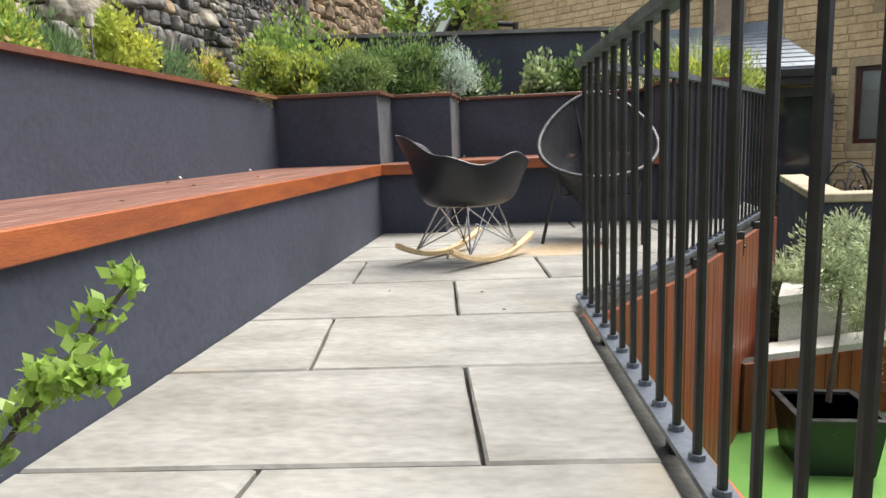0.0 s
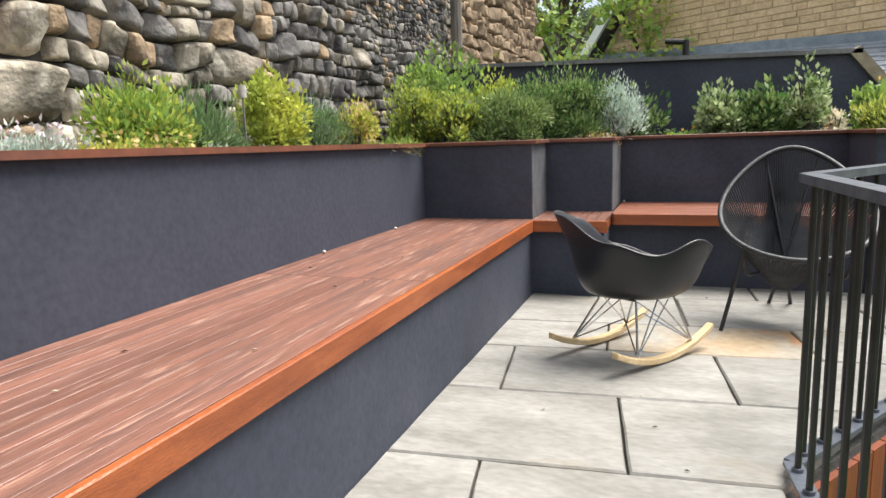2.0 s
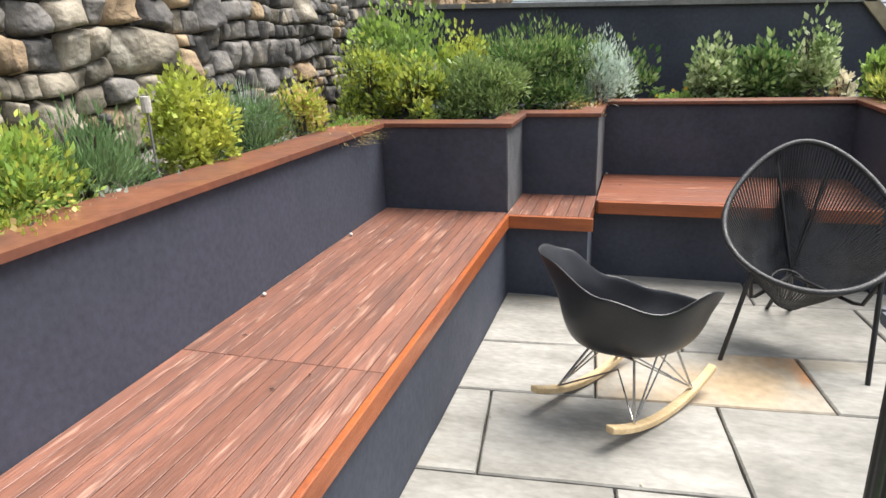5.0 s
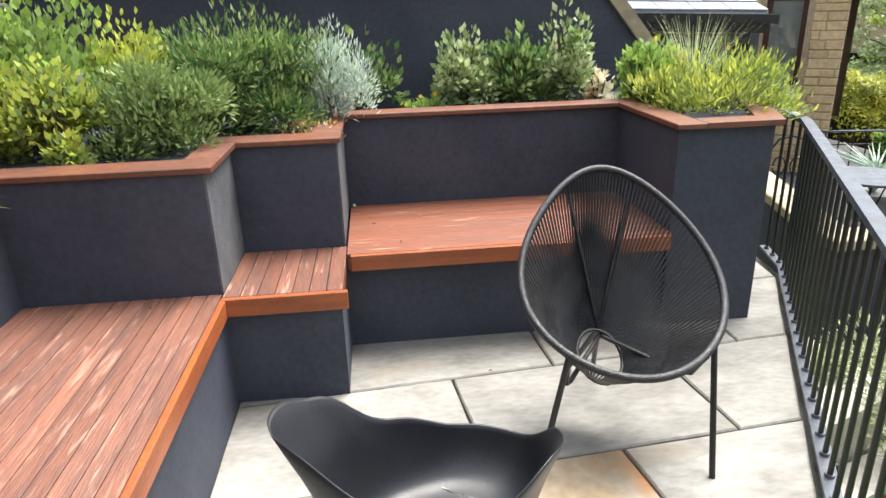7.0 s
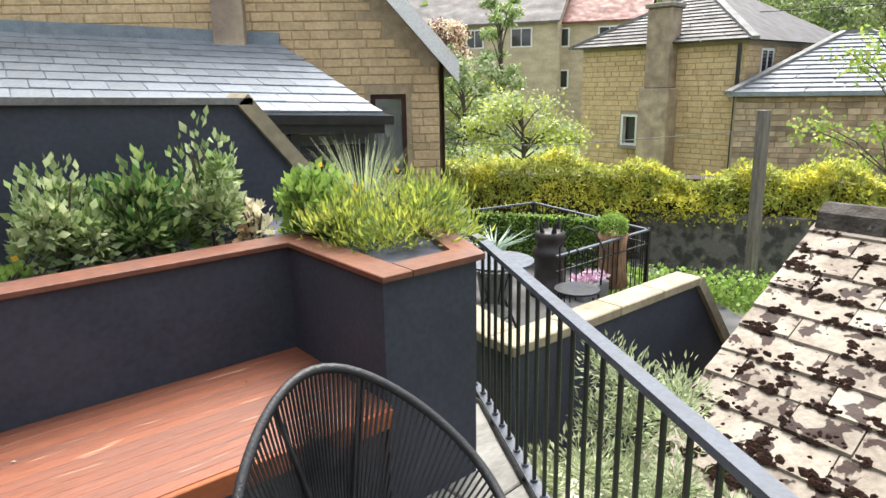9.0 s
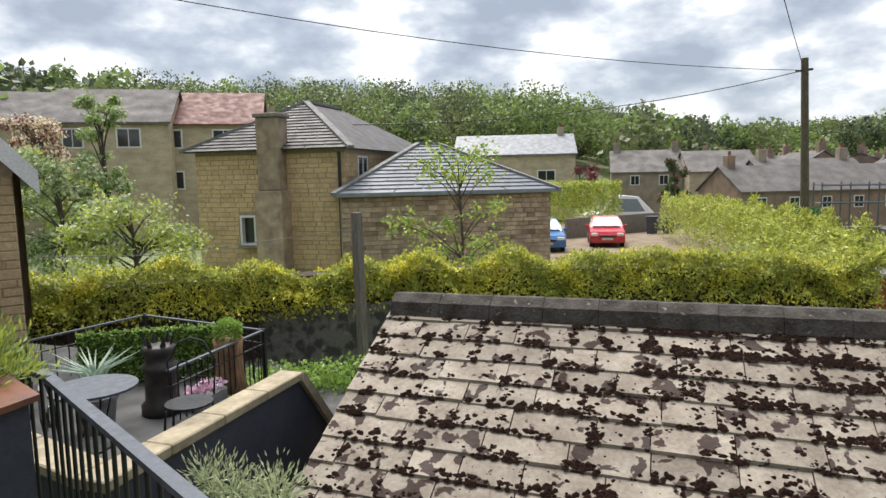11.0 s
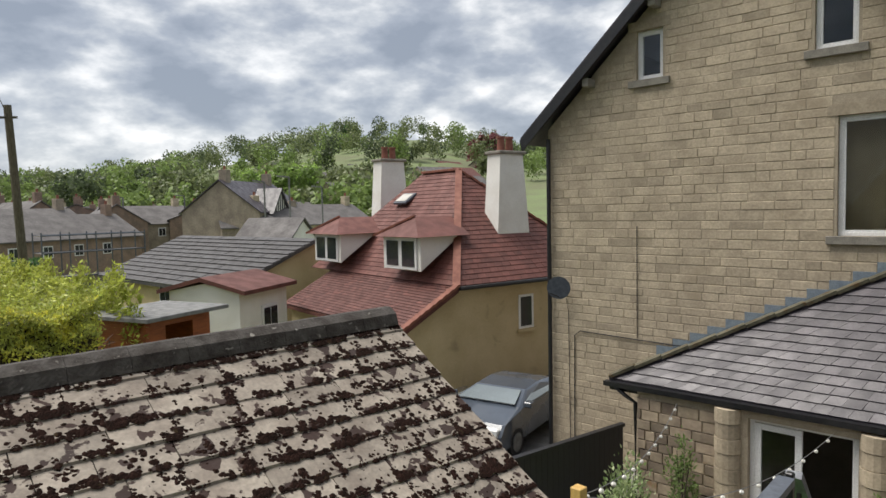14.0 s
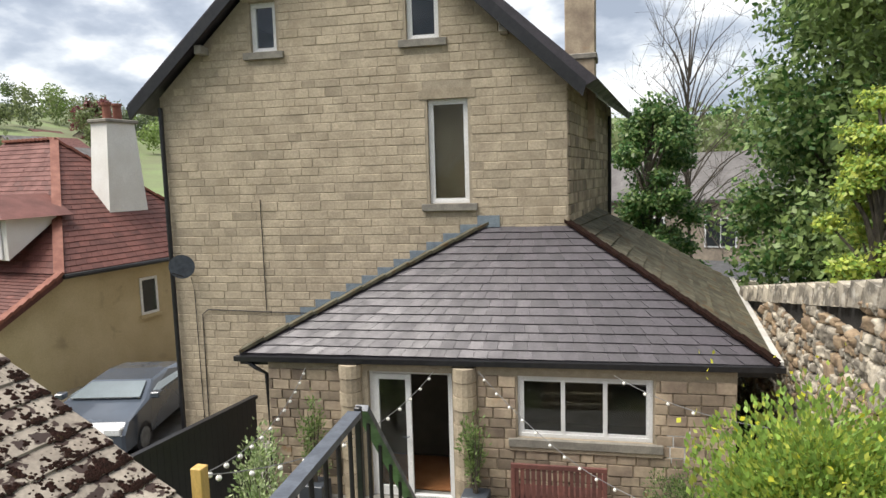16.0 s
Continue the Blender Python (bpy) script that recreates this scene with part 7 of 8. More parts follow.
# corner block
bush("leafy_shrub", "tall fresh green shrub against the stone wall", -1.65, 4.62, SZ, 0.317, 0.268, 0.739, L_BRIGHT, 0.045, 4940, 53, 0.6, clumps=14, second=L_GREEN)
bush("leafy_shrub", "bushy yellow-green spotted shrub", -1.75, 4.3, SZ, 0.195, 0.171, 0.515, L_YELLOW, 0.035, 2660, 54, 0.55, second=L_GREEN)
bush("leafy_shrub", "small yellow-green shrub by the planter edge", -1.45, 4.26, SZ, 0.171, 0.146, 0.426, L_YELLOW, 0.035, 2470, 55, 0.55, second=L_GREEN)
bush("hebe", "rounded mid green hebe shrub", -1.15, 4.36, SZ, 0.268, 0.195, 0.403, L_GREEN, 0.034, 4940, 56, 0.35, clumps=14)
bush("hebe", "large rounded dark green hebe shrub", -0.88, 4.78, SZ, 0.415, 0.293, 0.560, L_GREEN, 0.038, 9880, 57, 0.3, clumps=20, second=L_DARK)
bush("leafy_shrub", "golden variegated shrub between green shrubs", -1.28, 4.62, SZ, 0.146, 0.146, 0.582, L_YELLOW, 0.035, 2090, 58, 0.55)
bush("silver_shrub", "pale silver-grey feathery shrub", -0.52, 4.85, SZ, 0.159, 0.171, 0.493, L_GREY, 0.03, 4940, 59, 0.22, clumps=12, upward=1.0)
bush("small_shrub", "dry brown heather on the planter corner", -0.62, 4.62, SZ, 0.146, 0.073, 0.134, L_STRAW, 0.022, 950, 60, second=L_BEIGE)
# back planter
bush("leafy_shrub", "open green viburnum against the dark wall", -0.42, 5.3, SZ, 0.246, 0.132, 0.433, L_GREEN, 0.05, 1200, 61, 0.55, clumps=8, second=L_DARK)
bush("small_shrub", "sparse small plant with an orange flower", -0.08, 5.2, SZ, 0.134, 0.066, 0.135, L_BRIGHT, 0.035, 195, 62, flowers=L_ORANGE, nf=3)
bush("variegated_shrub", "cream-edged variegated euonymus shrub", 0.12, 5.26, SZ, 0.146, 0.110, 0.468, L_VARIEG, 0.042, 1350, 63, 0.6, second=L_GREEN)
bush("leafy_shrub", "glossy mid green laurel shrub", 0.42, 5.28, SZ, 0.224, 0.132, 0.415, L_GREEN, 0.05, 1950, 64, 0.5, second=L_DARK)
bush("leafy_shrub", "upright green and cream leafed shrub", 0.66, 5.26, SZ, 0.146, 0.110, 0.558, L_VARIEG, 0.045, 900, 65, 0.55, second=L_GREEN)
bush("small_shrub", "dried pale pink leaves on thin stems", 0.82, 5.2, SZ, 0.067, 0.055, 0.235, L_BEIGE, 0.045, 165, 66, 0.7)
bush("leafy_shrub", "bright lime green shrub in the corner", 1.0, 5.0, SZ, 0.179, 0.154, 0.360, L_BRIGHT, 0.045, 2250, 67, 0.6)
bush("hebe", "loose spreading yellow-green shrub with orange flowers", 1.22, 4.75, SZ, 0.381, 0.264, 0.360, L_YELLOW, 0.04, 4500, 68, 0.25, clumps=16, second=L_GREEN, flowers=L_ORANGE, nf=5, upward=0.9)
grass_tuft("feathery pale grass on the corner planter", 1.2, 4.95, SZ, 0.55, 0.28, L_OLIVE, 260, 69, 0.2)
bush("small_shrub", "grey-green sprawling shrub at the planter edge", 1.42, 4.85, SZ, 0.224, 0.220, 0.235, L_OLIVE, 0.03, 1350, 70, 0.3)
lt = thing("solar_light", "small clear and steel solar garden light", "garden light", at=(-1.8, 2.62, SZ + 0.1))
part("stake", tube([(0, 0, 0), (0, 0, 0.22)], 0.004), M_LEDGE_GREY, lt)
part("head", tube([(0, 0, 0.22), (0, 0, 0.27)], 0.016, 12), M_COPE_WHITE, lt)
lt2 = copy_thing(lt, placed(-1.4, 4.42, SZ + 0.1))
lt2["label"] = "small pale solar garden light among the shrubs"

# near branch by the steps
nb = thing("shrub_branch_plant", "bright green glossy shrub leaning over the steps", "plant", at=(-0.68, 0.55, -0.03))
bm = bmesh.new()
rgn = np.random.default_rng(77)
Pn, Dn = [], []
for p0, p1, p2 in (((0, 0, 0), (0.05, 0.05, 0.2), (0.22, 0.15, 0.43)), ((0, 0, 0), (-0.02, 0.0, 0.2), (0.02, 0.04, 0.36)), ((0, 0, 0), (0.06, -0.06, 0.12), (0.1, -0.04, 0.26)), ((0.1, 0.08, 0.28), (0.16, 0.08, 0.33), (0.24, 0.06, 0.34)), ((0.02, 0.02, 0.1), (0.1, 0.05, 0.12), (0.16, 0.02, 0.1))):
    add_tube(bm, [p0, p1, p2], 0.007, 6, taper=0.003)
    for k in range(9):
        u = 0.35 + 0.65 * k / 8
        q = Vector(p0).lerp(Vector(p1), min(1, u * 2)) if u < 0.5 else Vector(p1).lerp(Vector(p2), (u - 0.5) * 2)
        for j in range(36):
            d = rgn.normal(size=3)
            d[2] = abs(d[2]) * 0.6
            Pn.append(np.array(q) + 0.01 * rgn.normal(size=3))
            Dn.append(d / np.linalg.norm(d))
part("stems", bm, M_BARK, nb)
leaves("foliage", Pn, 0.023, L_BRIGHT, nb, 0.62, 0.3, 78, Dn)

BX, BY = -1.38, -1.05
# bay shrub and flowers at the foot, seen from above the terrace
bush("large_shrub", "large bright green shrub with yellow flowers by the steps", BX, BY, -0.9, 0.64, 0.5, 1.42, L_BRIGHT, 0.04, 34000, 81, 0.55, clumps=34, second=L_YELLOW, flowers=L_YFLOWER, nf=60)
grass_tuft("rusty straw grass clump beside the shrub", -2.3, -1.9, -0.9, 1.5, 0.6, L_STRAW, 260, 82, 0.2)

# olive tree and box planter on the lawn
bp = thing("box_planter", "square dark green planter with grey gravel", "planter", at=(1.55, 3.45, LOW))
part("shell", solid([(-0.17, -0.17, 0), (0.17, -0.17, 0), (0.17, 0.17, 0), (-0.17, 0.17, 0)], [(-0.2, -0.2, 0.3), (0.2, -0.2, 0.3), (0.2, 0.2, 0.3), (-0.2, 0.2, 0.3)]), material("dark_planter_plastic", (0.012, 0.022, 0.018), None, 5, 0.35, bump=0), bp)
for x0, y0, x1, y1 in ((-0.215, -0.215, 0.215, -0.18), (-0.215, 0.18, 0.215, 0.215), (-0.215, -0.18, -0.18, 0.18), (0.18, -0.18, 0.215, 0.18)):
    part("rim", box(x0, y0, 0.29, x1, y1, 0.315), M_BLACK, bp)
part("gravel", box(-0.178, -0.178, 0.295, 0.178, 0.178, 0.3), M_DRYSTONE, bp, "grey gravel")
ot = thing("olive_tree", "small standard olive tree with grey-green leaves", "tree", at=(1.58, 3.52, LOW + 0.3))
part("trunk", tube([(0, 0, 0), (0.04, 0.03, 0.35), (0.08, 0.1, 0.6)], 0.016, 8, taper=0.01), M_BARK, ot)
rg2 = np.random.default_rng(91)
P, Dd = [], []
for i in range(12):
    p, d = cloud(rg2, (0.1 + rg2.uniform(-0.14, 0.14), 0.12 + rg2.uniform(-0.14, 0.14), 0.76 + rg2.uniform(-0.14, 0.16)), (0.13, 0.13, 0.11), 260, 0.1, False)
    P.append(p)
    Dd.append(d)
leaves("crown", np.concatenate(P), 0.04, L_OLIVE, ot, 0.25, 0.2, 92, np.concatenate(Dd))


def olive_bush(x, y, z, s, seed):
    t = thing("olive_tree", "large grey-green olive bush in a terracotta pot", "tree", "olive bushes", at=(x, y, z))
    part("pot", revolve([(0.14, 0), (0.2, 0.35), (0.23, 0.36), (0.23, 0.42)], 16), M_CLAY_ORANGE, t)
    part("trunk", tube([(0, 0, 0.4), (0.03, 0.02, 0.9 * s), (0, 0.05, 1.2 * s)], 0.03, 8, taper=0.015), M_BARK, t)
    rng = np.random.default_rng(seed)
    P, D = [], []
    for i in range(22):
        c = (rng.uniform(-0.4, 0.4) * s, rng.uniform(-0.4, 0.4) * s, (0.75 + rng.uniform(-0.3, 0.75)) * s)
        p, d = cloud(rng, c, (0.19 * s, 0.19 * s, 0.21 * s), 420, 0.1, False)
        P.append(p)
        D.append(d)
    leaves("crown", np.concatenate(P), 0.05, L_OLIVE, t, 0.22, 0.5, seed + 1, np.concatenate(D))


olive_bush(2.15, 4.3, -1.42, 0.95, 95)
olive_bush(1.75, 4.6, -1.3, 0.6, 97)


# ---- conifer hedge ----
def hedge(label, pts, z0, z1, depth, mat, n, size, seed, second=None, dead=True, ragged=0.25):
    t = thing("hedge", label, "hedge")
    rng = np.random.default_rng(seed)
    P, N = [], []
    tot = sum((Vector(b) - Vector(a)).length for a, b in zip(pts[:-1], pts[1:]))
    for a, b in zip(pts[:-1], pts[1:]):
        L = (Vector(b) - Vector(a)).length
        m = int(n * L / tot)
        k_ = rng.uniform(size=(m, 1))
        p = np.array((*a, 0)) + (np.array((*b, 0)) - np.array((*a, 0))) * k_
        nrm = np.array((b[1] - a[1], a[0] - b[0], 0)) / L
        zz = z0 + (z1 - z0) * np.sqrt(rng.uniform(size=(m, 1)))
        bump_ = np.array([noise.noise(Vector((q[0] * 1.1, q[1] * 1.1, seed))) for q in p])[:, None]
        fine_ = np.array([noise.noise(Vector((q[0] * 3.1, q[1] * 3.1, z[0] * 3))) for q, z in zip(p, zz)])[:, None]
        top_ = zz + ragged * bump_ * (zz - z0) / (z1 - z0) + 0.1 * fine_
        side_ = rng.choice([-1, 1], size=(m, 1), p=[0.7, 0.3]) * (depth / 2) * (1 + 0.35 * fine_) * (1 - 0.45 * (zz - z0) / (z1 - z0))
        inner = rng.uniform(0.6, 1.0, size=(m, 1))
        P.append(p + nrm * side_ * inner * -1 + np.array((0, 0, 1)) * top_)
        N.append(-nrm * np.sign(side_) + np.array((0, 0, 1)) * (0.3 + 1.2 * (zz - z0) / (z1 - z0)))
    P, N = np.concatenate(P), np.concatenate(N)
    if second is not None:
        order = np.array([noise.noise(Vector((q[0] * 2, q[1] * 2, q[2] * 2.5))) for q in P]) + rng.normal(0, 0.22, len(P)) - 0.35 * (P[:, 2] - z0) / (z1 - z0)
        k_ = order < -0.1
        leaves("foliage", P[k_], size, mat, t, 0.4, 0.5, seed, None, N[k_])
        leaves("foliage", P[~k_], size, second, t, 0.4, 0.5, seed + 1, None, N[~k_])
    else:
        leaves("foliage", P, size, mat, t, 0.4, 0.5, seed, None, N)
    return t


HEDGE = [(1.5, 18.0), (5.0, 14.8), (8.3, 11.6), (11.4, 6.9), (12.4, 2.6), (12.95, -1.3)]
hedge("long ragged yellow-green conifer hedge above the lane", HEDGE, -0.95, 0.0, 1.3, L_CONIFER, 76000, 0.085, 101, L_HEDGE, ragged=0.4)
dt_ = thing("hedge", "bare brown twiggy underside of the hedge", "hedge")
rg3 = np.random.default_rng(103)
PP = []
for a, b in zip(HEDGE[:-1], HEDGE[1:]):
    k_ = rg3.uniform(size=(5000, 1))
    PP.append(np.array((*a, 0)) + (np.array((*b, 0)) - np.array((*a, 0))) * k_ + rg3.normal(0, 0.16, (5000, 3)) * np.array((1, 1, 0)) + np.array((0, 0, 1)) * rg3.uniform(-1.75, -0.7, (5000, 1)))
leaves("twigs", np.concatenate(PP), 0.3, L_DEAD, dt_, 0.07, 0.2, 104)
# dark bars added within the foliage to stand for its inner shade
core = structure("hedge_core", box(0, 0, 0, 0.01, 0.01, 0.01), M_SOIL_SHADE, "dark core added for the shade inside the hedge")
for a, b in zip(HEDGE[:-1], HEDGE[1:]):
    part("core", bar((*a, -0.95), (*b, -0.95), 0.5, 1.5), M_SOIL_SHADE, core)
hedge("tall bright yellow-green hedge beside the yard", [(13.3, -1.7), (17, -1.5), (24, -0.9), (30, 0.2), (38, 1.6)], -2.1, 0.25, 2.0, L_CONIFER, 34000, 0.14, 111, L_YELLOW, ragged=0.6)
hedge("clipped golden hedge by the yard entrance", [(40.5, 9.5), (43, 4.9)], -2.1, 1.0, 2.0, L_YELLOW, 6000, 0.2, 113, L_YELLOW, ragged=0.1)
hedge("dark green hedge behind the telegraph pole", [(33, -2.2), (40, -5.6)], -3.0, -0.6, 1.5, L_DARK, 5000, 0.22, 115)
rg4 = np.random.default_rng(121)
wd_ = thing("weeds", "bright green nettles along the lane edge", "plants", kind="stuff")
k_ = rg4.uniform(size=(5000, 1))
leaves("nettles", np.array((6.6, 9.6, -1.7)) + np.array((2.9, -4.3, 0)) * k_ + rg4.uniform((-0.4, -0.4, 0), (0.4, 0.4, 0.45), (5000, 3)), 0.09, L_BRIGHT, wd_, 0.6, 0.4, 122)


# ---- trees ----
UP = np.array((0, 0, 0.4))


def tree(label, x, y, z, h, crown_r, mat, n=5000, size=0.18, seed=1, second=None, trunk_r=0.16, crown_lo=0.35, clumps=26, name="tree", crown_h=None, bare=False):
    rng = np.random.default_rng(seed)
    t = thing(name, label, "tree", at=(x, y, z))
    bm = bmesh.new()
    add_tube(bm, [(0, 0, 0), (0.03 * h, 0.01 * h, h * 0.45), (0.02 * h, 0.03 * h, h * 0.9)], trunk_r, 8, taper=trunk_r * 0.2)
    part("trunk", bm, M_BARK, t)
    bm = bmesh.new()
    P, D = [], []
    for i in range(clumps):
        a = rng.uniform(0, 2 * math.pi)
        u = rng.uniform(crown_lo, 1.0)
        q = crown_r * math.sqrt(rng.uniform(0.1, 1)) * (1 - 0.75 * abs((u - crown_lo) / (1 - crown_lo) - 0.4))
        c = Vector((q * math.cos(a), q * math.sin(a), h * u * 0.95))
        s0 = Vector((0.02 * h, 0.02 * h, h * max(0.25, u - 0.25)))
        add_tube(bm, [s0, s0.lerp(c, 0.5) + Vector((0, 0, 0.03 * h)), c], trunk_r * 0.3, 5, taper=0.01)
        if bare:
            for j in range(7):
                d = Vector(rng.normal(size=3)).normalized() * crown_r * 0.4
                add_tube(bm, [c, c + d * 0.5 + Vector((0, 0, 0.05 * h)), c + d + Vector((0, 0, 0.08 * h))], trunk_r * 0.07, 3, taper=0.004)
        s = crown_r * rng.uniform(0.22, 0.4)
        p, d = cloud(rng, c, (s, s, s * 0.7), n // clumps, 0.2, False)
        P.append(p)
        D.append(d)
    part("limbwork", bm, M_BARK, t)
    P, D = np.concatenate(P), np.concatenate(D)
    if n:
        if second is not None:
            k_ = rng.uniform(size=len(P)) < 0.6
            leaves("crown", P[k_], size, mat, t, 0.6, -0.2, seed, None, D[k_] + UP)
            leaves("crown", P[~k_], size, second, t, 0.6, -0.2, seed + 1, None, D[~k_] + UP)
        else:
            leaves("crown", P, size, mat, t, 0.6, -0.2, seed, None, D + UP)
    return t


tree("large spring-green sycamore beyond the stone wall", -6.9, -10.5, -3.5, 12.0, 3.9, L_GREEN, 52000, 0.17, 131, L_TREE, 0.3, 0.12, 95)
tree("large green tree overhanging the drive", -6.2, -15.5, -3.5, 11.0, 3.4, L_GREEN, 40000, 0.18, 133, L_DARK, 0.28, 0.12, 80)
tree("dark green tree behind the stone wall", -9.5, -8.0, -3, 9.5, 3.0, L_DARK, 16000, 0.18, 135, L_GREEN, 0.26, 0.15, 45)
tree("dark evergreen holly behind the house", -1.6, -20.5, -3.4, 7.6, 1.9, L_DARK, 26000, 0.16, 137, L_GREEN, 0.2, 0.05, 40)
tree("yellow-green tall conifer by the wall", -3.75, -7.3, -1.7, 4.3, 0.75, L_YELLOW, 16000, 0.08, 139, L_BRIGHT, 0.12, 0.1, 45)
tree("bare pale-twigged tree behind the chimney", -3.4, -26, -3.4, 11.5, 3.4, L_GREY, 0, 0.2, 141, None, 0.12, 0.15, 70, bare=True)
tree("young thin tree in new leaf beside the extension", 16.0, 7.2, -2.1, 4.6, 1.8, L_BRIGHT, 1500, 0.14, 143, L_YELLOW, 0.06, 0.3, 26)
tree("broad pale green tree at the valley edge", 95, -52, -6, 15.5, 8.5, L_TREE, 7000, 0.8, 145, L_BRIGHT, 0.5, 0.1, 40)
tree("tall green tree behind the garden wall", -0.8, 14.5, -0.5, 7.5, 2.4, L_BRIGHT, 9000, 0.16, 147, L_YELLOW, 0.2, 0.2, 40)
tree("light green tree behind the garden wall", -3.0, 16, -0.5, 8.5, 2.8, L_GREEN, 9000, 0.17, 149, L_BRIGHT, 0.2, 0.15, 40)
tree("slim dark conifer with reddish base in the village", 49.7, 1.2, -2.5, 5.4, 1.0, L_DARK, 2600, 0.3, 151, L_COPPER, 0.15, 0.05, 24)
tree("small copper-leaved tree by the yard", 52, 8.2, -2.3, 4.6, 1.6, L_COPPER, 1500, 0.3, 153, None, 0.15, 0.3, 18)
tree("weeping willow with pale twisted branches", 12.8, 15.0, -2.0, 3.1, 2.0, L_YELLOW, 7000, 0.12, 155, L_OLIVE, 0.1, 0.2, 30)
tree("loose green garden tree beyond the hedge", 15.5, 20.5, -1.5, 4.2, 2.0, L_OLIVE, 6000, 0.16, 157, L_GREEN, 0.1, 0.1, 30)
tree("golden clipped shrub tree in a far garden", 21, 27, -1, 4.2, 1.5, L_YELLOW, 4000, 0.2, 159, None, 0.1, 0.2, 24)
tree("pink blossom tree in a far garden", 24.5, 32, 0, 5.0, 1.9, L_BEIGE, 3500, 0.2, 161, L_COPPER, 0.12, 0.2, 24)
tree("tall slender green tree by the stone house", 17.5, 20.6, -1.5, 6.2, 1.0, L_OLIVE, 4500, 0.16, 163, L_BRIGHT, 0.1, 0.1, 26)
tree("copper beech on the hillside", 150, -160, 14, 13, 7, L_COPPER, 3000, 1.1, 165, None, 0.4, 0.1, 24)

L_WOOD2 = leaf_material("leaf_far_dark_wood", (0.065, 0.085, 0.04), (0.05, 0.065, 0.035))
# far woods in one piece each
def woods(name, label, az0, az1, r0, r1, count, size, mats, seed, hmin, hmax, per=64):
    rng = np.random.default_rng(seed)
    groups = [[] for _ in mats]
    for i in range(count):
        a = radians(rng.uniform(az0, az1))
        e, d = crest(math.degrees(a))
        r = d * rng.uniform(r0, r1)
        x, y = r * math.cos(a), r * math.sin(a)
        zb = land(x, y)
        h = rng.uniform(hmin, hmax)
        w = h * rng.uniform(0.35, 0.6)
        pick = rng.integers(len(mats))
        for j in range(5):
            c = (x + rng.normal(0, w * 0.35), y + rng.normal(0, w * 0.35), zb + h * rng.uniform(0.35, 0.8))
            p, dd = cloud(rng, c, (w * 0.5, w * 0.5, h * 0.28), per, 0.75, False)
            groups[pick].append(np.concatenate([p, dd], 1))
    for g, m in zip(groups, mats):
        if g:
            g = np.concatenate(g)
            tagged(leaves(name, g[:, :3], size, m, None, 0.8, 0.0, seed, None, g[:, 3:]), label, kind="stuff")


woods("far_woods", "wooded hillside in fresh spring leaf", 0, 45, 0.55, 1.02, 480, 0.55, (L_WOOD, L_WOOD2, L_TREE), 201, 7, 13, 130)
woods("far_woods", "distant wooded hills across the valley", -22, 3, 0.3, 1.0, 300, 1.0, (L_WOOD, L_WOOD2, L_TREE), 203, 8, 15, 120)
woods("far_woods", "scattered trees on the far hillside", -60, -20, 0.45, 1.0, 130, 0.8, (L_WOOD, L_WOOD2, L_TREE), 205, 7, 14, 110)
woods("far_woods", "trees between the valley houses", -40, 2, 0.2, 0.4, 110, 0.95, (L_WOOD, L_TREE), 207, 5, 8)
woods("far_woods", "wood behind the gardens", 45, 150, 0.3, 1.0, 320, 1.2, (L_WOOD, L_WOOD2, L_TREE), 209, 7, 13)
woods("far_woods", "trees along the road behind the house", -170, -80, 0.12, 0.5, 160, 0.9, (L_WOOD, L_DARK, L_GREEN), 211, 7, 12)
tree("single dark round tree on the skyline", 232, -163, 27, 13, 5.5, L_DARK, 1600, 1.6, 213, None, 0.5, 0.15, 18)

# ---- chairs ----
M_PLASTIC = material("matt_black_plastic", (0.013, 0.014, 0.018), (0.019, 0.02, 0.025), 3, 0.38, bump=0.05, fine=120)
M_CORD = material("black_cord", (0.016, 0.017, 0.02), (0.028, 0.029, 0.033), 20, 0.5, bump=0.3, fine=150)
M_CHROME = material("chromed_wire", (0.55, 0.55, 0.55), None, 5, 0.22, metal=1.0, bump=0)
M_MAPLE = material("pale_maple", (0.66, 0.50, 0.29), (0.56, 0.41, 0.22), 4, 0.42, bump=0.1, fine=25, stretch=(1, 6, 6))

rc = thing("rocking_chair", "black plastic shell rocking chair on chrome wires and pale runners", "chair", at=(-0.262, 2.98, 0))
E1, E2 = Vector((0.995, -0.06, 0)), Vector((0.34, 0.94, 0))
bm = bmesh.new()
NT, NR = 48, 14
RIM_H = ((-180, 0.61), (-145, 0.60), (-95, 0.50), (-55, 0.452), (-18, 0.505), (15, 0.455), (50, 0.375), (90, 0.385), (125, 0.445), (155, 0.57), (180, 0.61))


def rim_height(a):
    """Height of the shell rim round the seat, the high back on the left."""
    d = (math.degrees(a) + 180) % 360 - 180
    for (a0, h0), (a1, h1) in zip(RIM_H[:-1], RIM_H[1:]):
        if a0 <= d <= a1:
            return h0 + (h1 - h0) * (0.5 - 0.5 * math.cos(math.pi * (d - a0) / (a1 - a0)))
    return 0.6


